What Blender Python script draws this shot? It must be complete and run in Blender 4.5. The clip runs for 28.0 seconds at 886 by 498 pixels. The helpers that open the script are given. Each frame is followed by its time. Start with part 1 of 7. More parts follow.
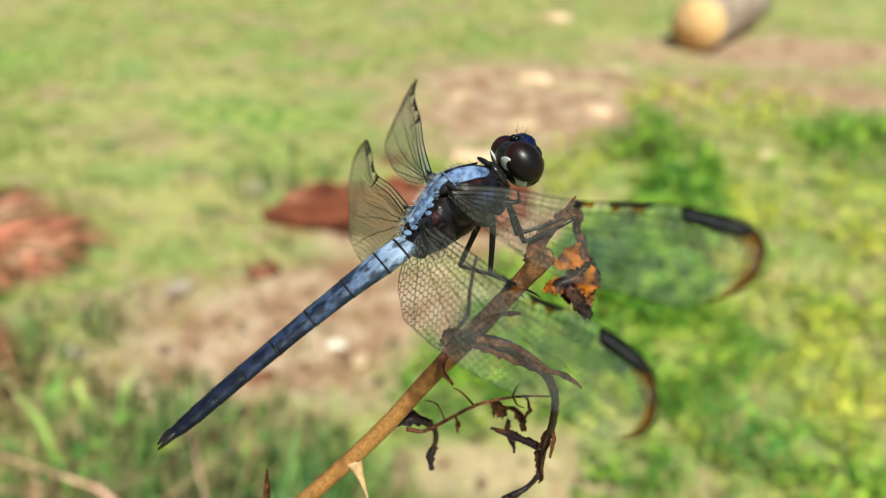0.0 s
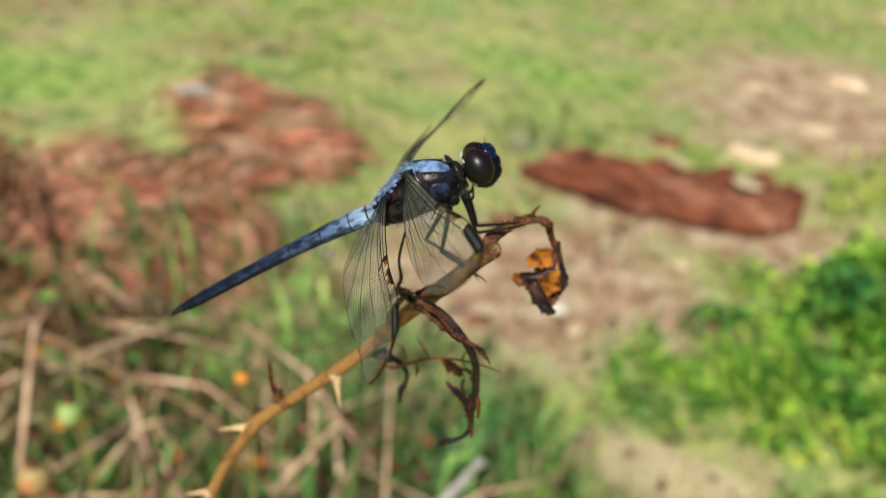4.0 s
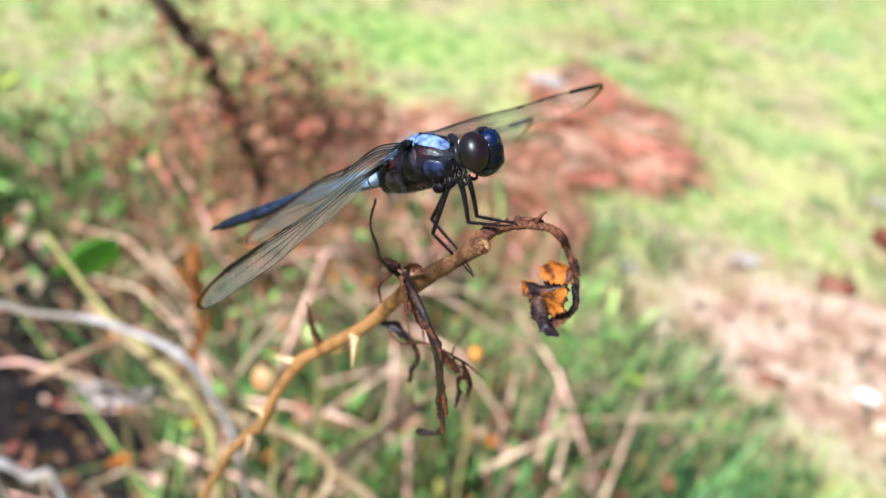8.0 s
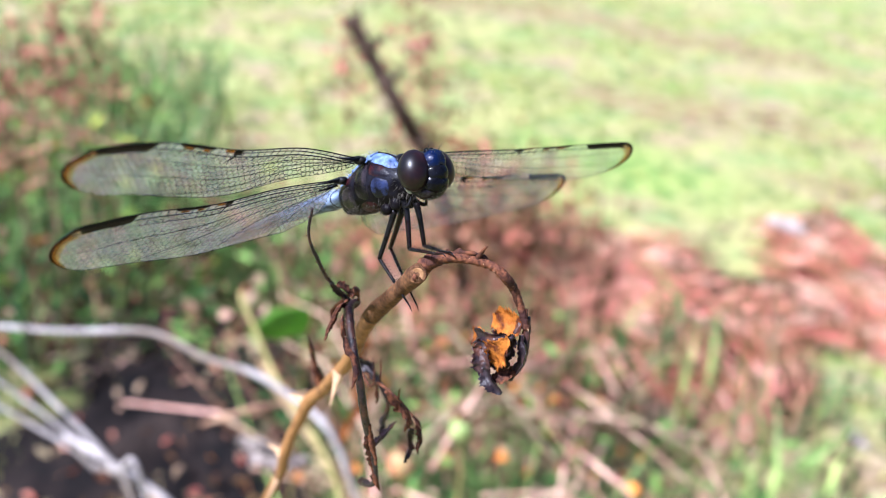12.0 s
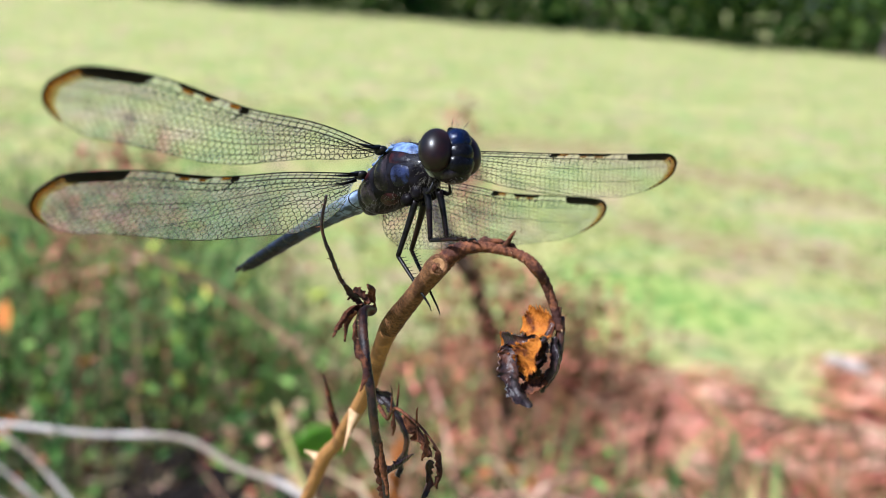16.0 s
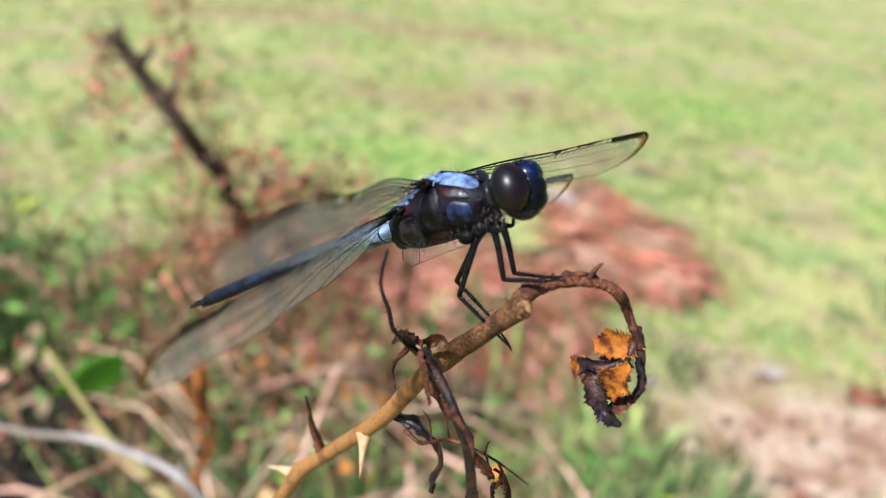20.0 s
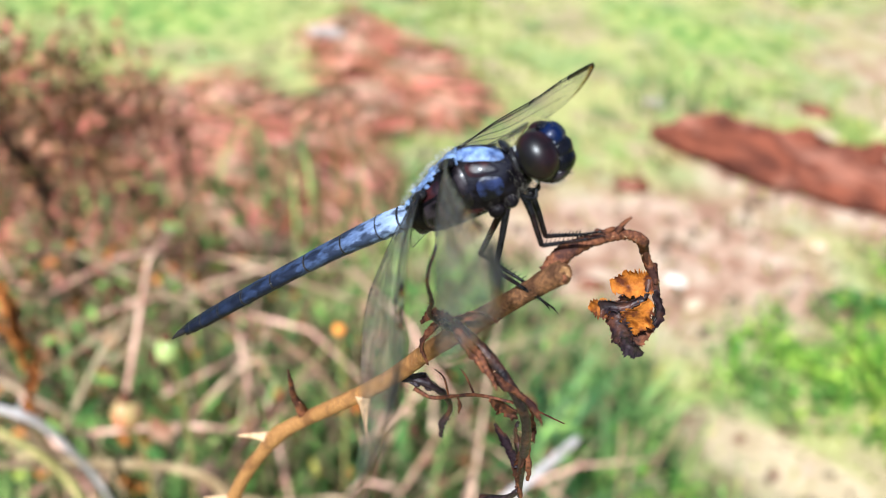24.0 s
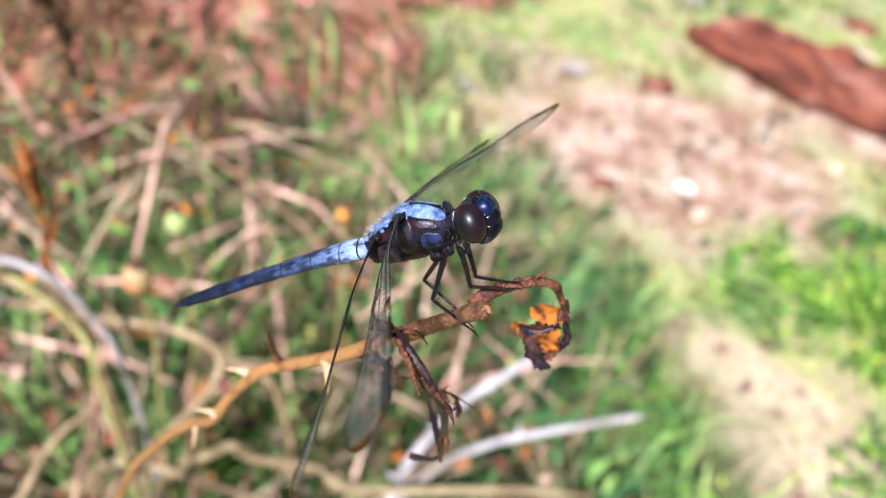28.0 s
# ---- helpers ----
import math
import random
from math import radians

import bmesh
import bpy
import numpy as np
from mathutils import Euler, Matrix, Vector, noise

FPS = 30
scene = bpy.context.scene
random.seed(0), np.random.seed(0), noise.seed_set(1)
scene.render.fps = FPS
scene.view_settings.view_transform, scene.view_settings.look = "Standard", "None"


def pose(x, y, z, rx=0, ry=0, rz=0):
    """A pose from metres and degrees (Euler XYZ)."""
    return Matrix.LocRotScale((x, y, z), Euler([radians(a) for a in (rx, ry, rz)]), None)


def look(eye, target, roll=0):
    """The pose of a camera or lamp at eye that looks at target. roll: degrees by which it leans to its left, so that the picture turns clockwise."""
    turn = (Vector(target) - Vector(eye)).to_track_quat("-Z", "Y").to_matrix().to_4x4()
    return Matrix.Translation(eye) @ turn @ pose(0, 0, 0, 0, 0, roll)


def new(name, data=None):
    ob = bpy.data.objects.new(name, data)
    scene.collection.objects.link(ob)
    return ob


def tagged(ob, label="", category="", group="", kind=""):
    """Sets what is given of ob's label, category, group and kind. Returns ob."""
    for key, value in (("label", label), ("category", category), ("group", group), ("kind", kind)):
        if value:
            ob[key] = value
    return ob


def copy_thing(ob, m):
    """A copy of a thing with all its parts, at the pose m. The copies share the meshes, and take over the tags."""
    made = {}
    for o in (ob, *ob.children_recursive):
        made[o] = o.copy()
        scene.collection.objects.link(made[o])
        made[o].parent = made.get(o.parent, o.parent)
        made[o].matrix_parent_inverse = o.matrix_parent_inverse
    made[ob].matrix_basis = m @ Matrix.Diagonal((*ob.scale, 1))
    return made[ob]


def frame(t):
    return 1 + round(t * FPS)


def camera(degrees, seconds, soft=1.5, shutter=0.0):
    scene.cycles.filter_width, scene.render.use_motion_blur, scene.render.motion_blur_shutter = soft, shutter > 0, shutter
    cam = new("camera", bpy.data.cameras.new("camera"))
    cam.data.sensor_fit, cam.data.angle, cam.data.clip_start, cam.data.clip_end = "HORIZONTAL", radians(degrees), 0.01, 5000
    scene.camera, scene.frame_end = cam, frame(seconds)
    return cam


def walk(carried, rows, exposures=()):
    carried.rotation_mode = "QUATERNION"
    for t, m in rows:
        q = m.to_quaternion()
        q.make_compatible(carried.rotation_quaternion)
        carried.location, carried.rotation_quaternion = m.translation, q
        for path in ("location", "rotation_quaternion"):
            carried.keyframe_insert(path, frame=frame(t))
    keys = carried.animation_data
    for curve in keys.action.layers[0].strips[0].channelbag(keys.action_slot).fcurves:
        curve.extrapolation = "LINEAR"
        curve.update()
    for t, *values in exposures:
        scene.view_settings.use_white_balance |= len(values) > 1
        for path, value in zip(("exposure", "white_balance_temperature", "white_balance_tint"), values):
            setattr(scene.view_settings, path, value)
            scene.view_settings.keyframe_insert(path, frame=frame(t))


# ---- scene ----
# camera: a phone carried round a perched dragonfly, a hand's width from it
cam = camera(58.32, 28.0, 1.0)
cam.data.dof.use_dof = True
cam.data.dof.focus_distance = 0.0915
cam.data.dof.aperture_fstop = 18.5
CAMERA_ROWS = [
    (0.0, 0.00308, -0.07647, 1.08174, 62.48, -3.61, 6.22),
    (0.5, 0.00393, -0.08087, 1.0816, 63.08, -3.82, 7.07),
    (1.0, 0.00516, -0.08323, 1.08341, 62.92, -3.65, 7.24),
    (1.5, 0.00798, -0.08159, 1.08335, 62.93, -3.79, 7.79),
    (2.0, 0.0163, -0.08075, 1.08873, 62.6, -4.36, 9.96),
    (2.5, 0.02471, -0.07933, 1.09255, 61.53, -5.21, 15.24),
    (3.0, 0.03107, -0.07929, 1.09561, 60.05, -5.98, 20.45),
    (3.5, 0.03631, -0.07877, 1.09515, 59.15, -6.9, 25.34),
    (4.0, 0.04146, -0.08095, 1.09593, 57.84, -6.49, 28.82),
    (4.5, 0.04232, -0.07339, 1.09576, 57.22, -7.77, 32.82),
    (6.5, 0.06028, -0.0694, 1.10091, 55.85, -7.69, 43.6),
    (7.0, 0.06597, -0.06259, 1.09848, 55.11, -7.03, 47.18),
    (7.5, 0.06865, -0.0562, 1.09605, 54.99, -6.93, 51.09),
    (8.0, 0.07187, -0.04948, 1.09581, 54.98, -6.61, 56.46),
    (8.5, 0.07376, -0.04329, 1.09522, 54.68, -6.94, 59.6),
    (9.0, 0.0742, -0.04148, 1.09566, 55.32, -6.97, 60.89),
    (9.5, 0.07265, -0.04075, 1.09657, 55.46, -7.28, 61.7),
    (10.0, 0.07627, -0.03673, 1.09532, 55.83, -7.09, 62.82),
    (10.5, 0.08131, -0.03156, 1.09379, 56.03, -7.13, 64.88),
    (11.0, 0.08568, -0.02627, 1.09012, 56.77, -6.61, 68.17),
    (11.5, 0.08791, -0.01935, 1.08664, 58.74, -6.0, 71.4),
    (12.0, 0.08699, -0.01706, 1.08624, 61.76, -5.59, 74.58),
    (12.5, 0.08705, -0.01577, 1.08234, 62.78, -4.14, 75.51),
    (14.5, 0.09345, -0.01034, 1.07259, 69.21, -3.39, 77.51),
    (15.0, 0.0943, -0.00916, 1.07242, 70.68, -3.64, 78.45),
    (15.5, 0.09229, -0.00938, 1.06963, 71.17, -4.79, 79.09),
    (16.0, 0.0864, -0.01242, 1.06794, 71.22, -5.21, 78.06),
    (16.5, 0.08676, -0.01511, 1.06984, 70.8, -5.18, 75.72),
    (17.0, 0.08474, -0.02521, 1.06882, 70.54, -5.47, 72.61),
    (17.5, 0.07822, -0.03397, 1.06983, 69.37, -6.22, 69.71),
    (18.0, 0.075, -0.03387, 1.07296, 68.27, -6.56, 65.85),
    (18.5, 0.07355, -0.03553, 1.07637, 66.99, -5.7, 62.93),
    (19.0, 0.07145, -0.03569, 1.07667, 66.52, -5.5, 61.39),
    (19.5, 0.06495, -0.03864, 1.07822, 64.86, -5.44, 59.76),
    (20.0, 0.06028, -0.04144, 1.07922, 63.48, -5.3, 56.83),
    (20.5, 0.05985, -0.04351, 1.08027, 61.81, -4.23, 53.88),
    (21.0, 0.05573, -0.04627, 1.08441, 58.77, -3.75, 51.45),
    (21.5, 0.05072, -0.0479, 1.08667, 57.65, -3.79, 47.92),
    (22.0, 0.04734, -0.05277, 1.08934, 55.01, -4.69, 46.43),
    (22.5, 0.04311, -0.05401, 1.09045, 53.48, -4.67, 44.03),
    (24.5, 0.0348, -0.05348, 1.08724, 53.43, -5.68, 36.75),
    (25.0, 0.03624, -0.05236, 1.08908, 53.42, -5.76, 34.8),
    (25.5, 0.03831, -0.05442, 1.0897, 53.86, -5.87, 34.12),
    (26.0, 0.03868, -0.053, 1.09053, 53.56, -6.3, 34.14),
    (26.5, 0.04689, -0.04615, 1.09306, 53.51, -6.92, 35.56),
    (27.0, 0.05056, -0.05186, 1.10355, 52.17, -7.36, 39.48),
    (27.5, 0.04579, -0.05602, 1.11396, 48.43, -8.66, 42.4),
    (28.0, 0.03955, -0.05244, 1.11503, 43.58, -9.67, 43.55),
]
walk(cam, [(t, pose(x, y, z, rx, ry, rz)) for t, x, y, z, rx, ry, rz in CAMERA_ROWS],
     [(0.0, 0.55, 6450, -6), (1.0, 0.45, 6450, -6), (2.0, 0.22, 6450, -6), (3.0, 0.27, 6350, -4), (4.2, 0.32, 6250, -5), (6.8, 0.76, 5750, 0), (8.0, 1.20, 5350, 9), (10.0, 1.36, 5130, 17), (12.2, 1.35, 5150, 20), (14.8, 1.02, 5300, 11), (17.0, 0.98, 5400, 12), (20.0, 0.87, 5500, 9), (21.0, 1.21, 5400, 8), (22.0, 1.08, 5550, 6), (25.0, 1.03, 5450, 8), (27.0, 0.89, 5600, 11), (28.0, 1.16, 5400, 16)])

# ---- light: hazy high sun and a bright sky ----
world = bpy.data.worlds.new("sky")
scene.world = world
world.use_nodes = True
wn = world.node_tree.nodes
sky = wn.new("ShaderNodeTexSky")
sky.sky_type = "NISHITA"
sky.sun_disc = False
sky.sun_elevation = radians(52)
sky.sun_rotation = radians(170)
sky.dust_density = 2.5
wn["Background"].inputs["Strength"].default_value = 0.055
world.node_tree.links.new(sky.outputs[0], wn["Background"].inputs["Color"])
sun = new("sun", bpy.data.lights.new("sun", "SUN"))
sun.data.energy = 5.0
sun.data.angle = radians(2)
sun.data.color = (1.0, 0.95, 0.86)
sun.matrix_world = look((0.12, -0.62, 0.80), (0, 0, 0))

# ---- materials ----
def ramp(nt, fac, stops):
    r = nt.nodes.new("ShaderNodeValToRGB")
    els = r.color_ramp.elements
    while len(els) < len(stops):
        els.new(0.5)
    for e, (p, c) in zip(els, stops):
        e.position, e.color = p, (*c, 1) if len(c) == 3 else c
    nt.links.new(fac, r.inputs[0])
    return r.outputs[0]


def noise_tex(nt, scale, detail=4, stretch=(1, 1, 1), distort=0.0, rough=0.55):
    co = nt.nodes.new("ShaderNodeTexCoord")
    mp = nt.nodes.new("ShaderNodeMapping")
    mp.inputs["Scale"].default_value = stretch
    nt.links.new(co.outputs["Object"], mp.inputs["Vector"])
    n = nt.nodes.new("ShaderNodeTexNoise")
    n.inputs["Scale"].default_value = scale
    n.inputs["Detail"].default_value = detail
    n.inputs["Roughness"].default_value = rough
    n.inputs["Distortion"].default_value = distort
    nt.links.new(mp.outputs[0], n.inputs["Vector"])
    return n.outputs["Fac"]


def mixed(nt, fac, a, b):
    m = nt.nodes.new("ShaderNodeMix")
    m.data_type = "RGBA"
    for sock, v in ((m.inputs[0], fac), (m.inputs[6], a), (m.inputs[7], b)):
        if isinstance(v, bpy.types.NodeSocket):
            nt.links.new(v, sock)
        elif isinstance(v, (int, float)):
            sock.default_value = v
        else:
            sock.default_value = (*v, 1)
    return m.outputs[2]


def maths(nt, op, a, b=0.0, clamp=False):
    m = nt.nodes.new("ShaderNodeMath")
    m.operation, m.use_clamp = op, clamp
    for sock, v in ((m.inputs[0], a), (m.inputs[1], b)):
        if isinstance(v, bpy.types.NodeSocket):
            nt.links.new(v, sock)
        else:
            sock.default_value = v
    return m.outputs[0]


def mat(name, a, b, scale, rough=0.6, spread=0.2, third=None, third_scale=None, bump=0.0, bump_scale=None, depth=0.0001,
        stretch=(1, 1, 1), spec=0.1, metal=0.0, island=0.0, coat=0.0, sheen=0.0, through_light=0.0, sharp=0.14, var=0.0):
    """A procedural surface: two colours in fine grain, a third in larger patches, and relief. Lengths in metres."""
    m = bpy.data.materials.new(name)
    m.use_nodes = True
    nt = m.node_tree
    bs = nt.nodes["Principled BSDF"]
    n1 = noise_tex(nt, scale, 5, stretch)
    col = ramp(nt, n1, [(0.5 - sharp, a), (0.5 + sharp, b)])
    if third:
        n2 = noise_tex(nt, third_scale or scale * 0.22, 3, stretch)
        col = mixed(nt, ramp(nt, n2, [(0.5, (0, 0, 0)), (0.64, (1, 1, 1))]), col, third)
    if island or var:
        g = nt.nodes.new("ShaderNodeNewGeometry").outputs["Random Per Island"] if island else nt.nodes.new("ShaderNodeObjectInfo").outputs["Random"]
        amount = island or var
        h = nt.nodes.new("ShaderNodeHueSaturation")
        nt.links.new(maths(nt, "ADD", maths(nt, "MULTIPLY", g, amount * 2), 1 - amount), h.inputs["Value"])
        nt.links.new(maths(nt, "ADD", maths(nt, "MULTIPLY", g, -0.10 * amount), 0.5 + 0.05 * amount), h.inputs["Hue"])
        nt.links.new(col, h.inputs["Color"])
        col = h.outputs[0]
    nt.links.new(col, bs.inputs["Base Color"])
    rr = ramp(nt, n1, [(0.3, (max(rough - spread / 2, 0.03),) * 3), (0.7, (min(rough + spread / 2, 1),) * 3)])
    nt.links.new(rr, bs.inputs["Roughness"])
    bs.inputs["Specular IOR Level"].default_value = spec
    bs.inputs["Metallic"].default_value = metal
    bs.inputs["Coat Weight"].default_value = coat
    bs.inputs["Coat Roughness"].default_value = 0.08
    bs.inputs["Sheen Weight"].default_value = sheen
    if bump:
        bp = nt.nodes.new("ShaderNodeBump")
        bp.inputs["Strength"].default_value = bump
        bp.inputs["Distance"].default_value = depth
        nt.links.new(noise_tex(nt, bump_scale or scale * 2, 6, stretch), bp.inputs["Height"])
        nt.links.new(bp.outputs[0], bs.inputs["Normal"])
    if through_light:
        tl = nt.nodes.new("ShaderNodeBsdfTranslucent")
        nt.links.new(col, tl.inputs["Color"])
        mx = nt.nodes.new("ShaderNodeMixShader")
        mx.inputs[0].default_value = through_light
        nt.links.new(bs.outputs[0], mx.inputs[1])
        nt.links.new(tl.outputs[0], mx.inputs[2])
        nt.links.new(mx.outputs[0], nt.nodes["Material Output"].inputs["Surface"])
    return m


def gradient_mat(name, axis, stops, rough=0.55, grain=0.25, grain_scale=900, bump=0.3, bump_scale=2500, depth=0.00006, stretch=(1, 1, 1),
                 patch=None, patch_scale=400, patch_at=0.55, spec=0.25, coat=0.0, wobble=0.0):
    """Colour that runs along one axis of the thing's own space, with grain and patches: stops are (metres, colour)."""
    m = bpy.data.materials.new(name)
    m.use_nodes = True
    nt = m.node_tree
    bs = nt.nodes["Principled BSDF"]
    co = nt.nodes.new("ShaderNodeTexCoord")
    sp = nt.nodes.new("ShaderNodeSeparateXYZ")
    nt.links.new(co.outputs["Object"], sp.inputs[0])
    lo, hi = stops[0][0], stops[-1][0]
    u = maths(nt, "DIVIDE", maths(nt, "SUBTRACT", sp.outputs[axis], lo), hi - lo)
    if wobble:
        u = maths(nt, "ADD", u, maths(nt, "MULTIPLY", maths(nt, "SUBTRACT", noise_tex(nt, patch_scale, 4), 0.5), wobble))
    col = ramp(nt, u, [((p - lo) / (hi - lo), c) for p, c in stops])
    if patch:
        n2 = noise_tex(nt, patch_scale, 4, stretch)
        col = mixed(nt, ramp(nt, n2, [(patch_at, (0, 0, 0)), (patch_at + 0.1, (0.8, 0.8, 0.8))]), col, patch)
    h = nt.nodes.new("ShaderNodeHueSaturation")
    n1 = noise_tex(nt, grain_scale, 6, stretch)
    nt.links.new(maths(nt, "ADD", maths(nt, "MULTIPLY", n1, grain * 2), 1 - grain), h.inputs["Value"])
    nt.links.new(col, h.inputs["Color"])
    nt.links.new(h.outputs[0], bs.inputs["Base Color"])
    rr = ramp(nt, n1, [(0.3, (max(rough - 0.1, 0.03),) * 3), (0.7, (min(rough + 0.12, 1),) * 3)])
    nt.links.new(rr, bs.inputs["Roughness"])
    bs.inputs["Specular IOR Level"].default_value = spec
    bs.inputs["Coat Weight"].default_value = coat
    bs.inputs["Coat Roughness"].default_value = 0.1
    bp = nt.nodes.new("ShaderNodeBump")
    bp.inputs["Strength"].default_value = bump
    bp.inputs["Distance"].default_value = depth
    nt.links.new(noise_tex(nt, bump_scale, 6, stretch), bp.inputs["Height"])
    nt.links.new(bp.outputs[0], bs.inputs["Normal"])
    return m


def ground_mat():
    """Mown lawn, with bare soil, pale sawdust sand and leaf litter with painted-in shade, in patches of their own."""
    m = bpy.data.materials.new("lawn_and_soil")
    m.use_nodes = True
    nt = m.node_tree
    bs = nt.nodes["Principled BSDF"]
    co = nt.nodes.new("ShaderNodeTexCoord")
    sp = nt.nodes.new("ShaderNodeSeparateXYZ")
    nt.links.new(co.outputs["Object"], sp.inputs[0])

    def zone(x, y, rx, ry, soft, wob=0.5, turn=0.0):
        c, s = math.cos(radians(turn)), math.sin(radians(turn))
        dx, dy = maths(nt, "SUBTRACT", sp.outputs[0], x), maths(nt, "SUBTRACT", sp.outputs[1], y)
        ux = maths(nt, "ADD", maths(nt, "MULTIPLY", dx, c / rx), maths(nt, "MULTIPLY", dy, s / rx))
        uy = maths(nt, "ADD", maths(nt, "MULTIPLY", dx, -s / ry), maths(nt, "MULTIPLY", dy, c / ry))
        d = maths(nt, "SQRT", maths(nt, "ADD", maths(nt, "POWER", maths(nt, "ABSOLUTE", ux), 2), maths(nt, "POWER", maths(nt, "ABSOLUTE", uy), 2)))
        d = maths(nt, "ADD", d, maths(nt, "MULTIPLY", maths(nt, "SUBTRACT", noise_tex(nt, 3.5, 5), 0.5), wob * 2))
        return maths(nt, "DIVIDE", maths(nt, "SUBTRACT", 1.0, d), soft, True)

    fine, mid, big = noise_tex(nt, 60, 4), noise_tex(nt, 9, 5), noise_tex(nt, 1.1, 5)
    tuft = noise_tex(nt, 14, 4)
    lawn = ramp(nt, tuft, [(0.36, LAWN[0]), (0.47, LAWN[1]), (0.60, LAWN[2])])
    lawn = mixed(nt, ramp(nt, fine, [(0.42, (0, 0, 0)), (0.62, (0.5, 0.5, 0.5))]), lawn, LAWN[1])
    lawn = mixed(nt, ramp(nt, mid, [(0.47, (0, 0, 0)), (0.58, (0.8, 0.8, 0.8))]), lawn, LAWN[3])
    lawn = mixed(nt, ramp(nt, big, [(0.46, (0, 0, 0)), (0.58, (0.75, 0.75, 0.75))]), lawn, LAWN[4])
    thin = noise_tex(nt, 3.1, 6, rough=0.65)
    lawn = mixed(nt, ramp(nt, thin, [(0.53, (0, 0, 0)), (0.60, (0.85, 0.85, 0.85))]), lawn, LAWN[5])
    lawn = mixed(nt, ramp(nt, noise_tex(nt, 5.3, 6, (1.0, 1.3, 1), rough=0.65), [(0.38, (0.9, 0.9, 0.9)), (0.47, (0, 0, 0))]), lawn, LAWN[6])
    lawn = mixed(nt, ramp(nt, noise_tex(nt, 1.7, 5, (1, 1.4, 1), rough=0.6), [(0.54, (0, 0, 0)), (0.62, (0.8, 0.8, 0.8))]), lawn, LAWN[7])
    lawn = mixed(nt, ramp(nt, noise_tex(nt, 2.4, 5, (1.3, 1, 1), rough=0.6), [(0.40, (0.7, 0.7, 0.7)), (0.47, (0, 0, 0))]), lawn, LAWN[8])
    soil = ramp(nt, mid, [(0.40, SOIL[0]), (0.5, SOIL[1]), (0.60, SOIL[2])])
    soil = mixed(nt, ramp(nt, fine, [(0.45, (0, 0, 0)), (0.65, (0.6, 0.6, 0.6))]), soil, SOIL[3])
    sand = ramp(nt, mid, [(0.35, SAND[0]), (0.6, SAND[1])])
    rust = ramp(nt, noise_tex(nt, 15, 6, (1.0, 0.35, 1), 0.6, 0.65), [(0.34, STRAW[0]), (0.46, STRAW[1]), (0.58, STRAW[2]), (0.72, STRAW[3])])
    # leaf litter, its darkest tones painting the shaded gaps between the stems
    litter = ramp(nt, noise_tex(nt, 20, 5), [(0.40, LITTER_SHADE[0]), (0.5, LITTER_SHADE[1]), (0.58, LITTER_SHADE[2]), (0.68, LITTER_SHADE[3])])
    worn = ramp(nt, noise_tex(nt, 13, 5, (1, 0.6, 1)), [(0.36, WORN[0]), (0.46, WORN[1]), (0.55, WORN[2]), (0.64, WORN[3])])
    lush = ramp(nt, tuft, [(0.38, LUSH[0]), (0.5, LUSH[1]), (0.62, LUSH[2])])
    col = lawn
    for kind, zones in GROUND_ZONES:
        for z in zones:
            col = mixed(nt, zone(*z), col, {"soil": soil, "sand": sand, "litter": litter, "straw": rust, "worn": worn, "lush": lush}[kind])
    nt.links.new(col, bs.inputs["Base Color"])
    bs.inputs["Roughness"].default_value = 0.9
    bs.inputs["Specular IOR Level"].default_value = 0.15
    bp = nt.nodes.new("ShaderNodeBump")
    bp.inputs["Strength"].default_value = 0.8
    bp.inputs["Distance"].default_value = 0.02
    nt.links.new(fine, bp.inputs["Height"])
    nt.links.new(bp.outputs[0], bs.inputs["Normal"])
    return m


LAWN = [(0.095, 0.125, 0.030), (0.27, 0.275, 0.078), (0.45, 0.41, 0.185), (0.18, 0.255, 0.052), (0.385, 0.355, 0.14), (0.34, 0.255, 0.145), (0.095, 0.13, 0.036), (0.36, 0.265, 0.165), (0.215, 0.285, 0.095)]
SOIL = [(0.25, 0.142, 0.090), (0.395, 0.262, 0.18), (0.49, 0.365, 0.265), (0.32, 0.160, 0.102)]
SAND = [(0.37, 0.27, 0.155), (0.51, 0.40, 0.245)]
WORN = [(0.075, 0.068, 0.034), (0.28, 0.17, 0.095), (0.25, 0.255, 0.085), (0.38, 0.29, 0.18)]
LUSH = [(0.10, 0.18, 0.040), (0.21, 0.30, 0.068), (0.34, 0.37, 0.11)]
STRAW = [(0.21, 0.092, 0.046), (0.33, 0.150, 0.078), (0.42, 0.215, 0.12), (0.54, 0.39, 0.27)]
# leaf litter tones; the near-black one is shade beneath the brush
LITTER_SHADE = [(0.020, 0.017, 0.013), (0.09, 0.06, 0.04), (0.07, 0.11, 0.035), (0.32, 0.21, 0.12)]
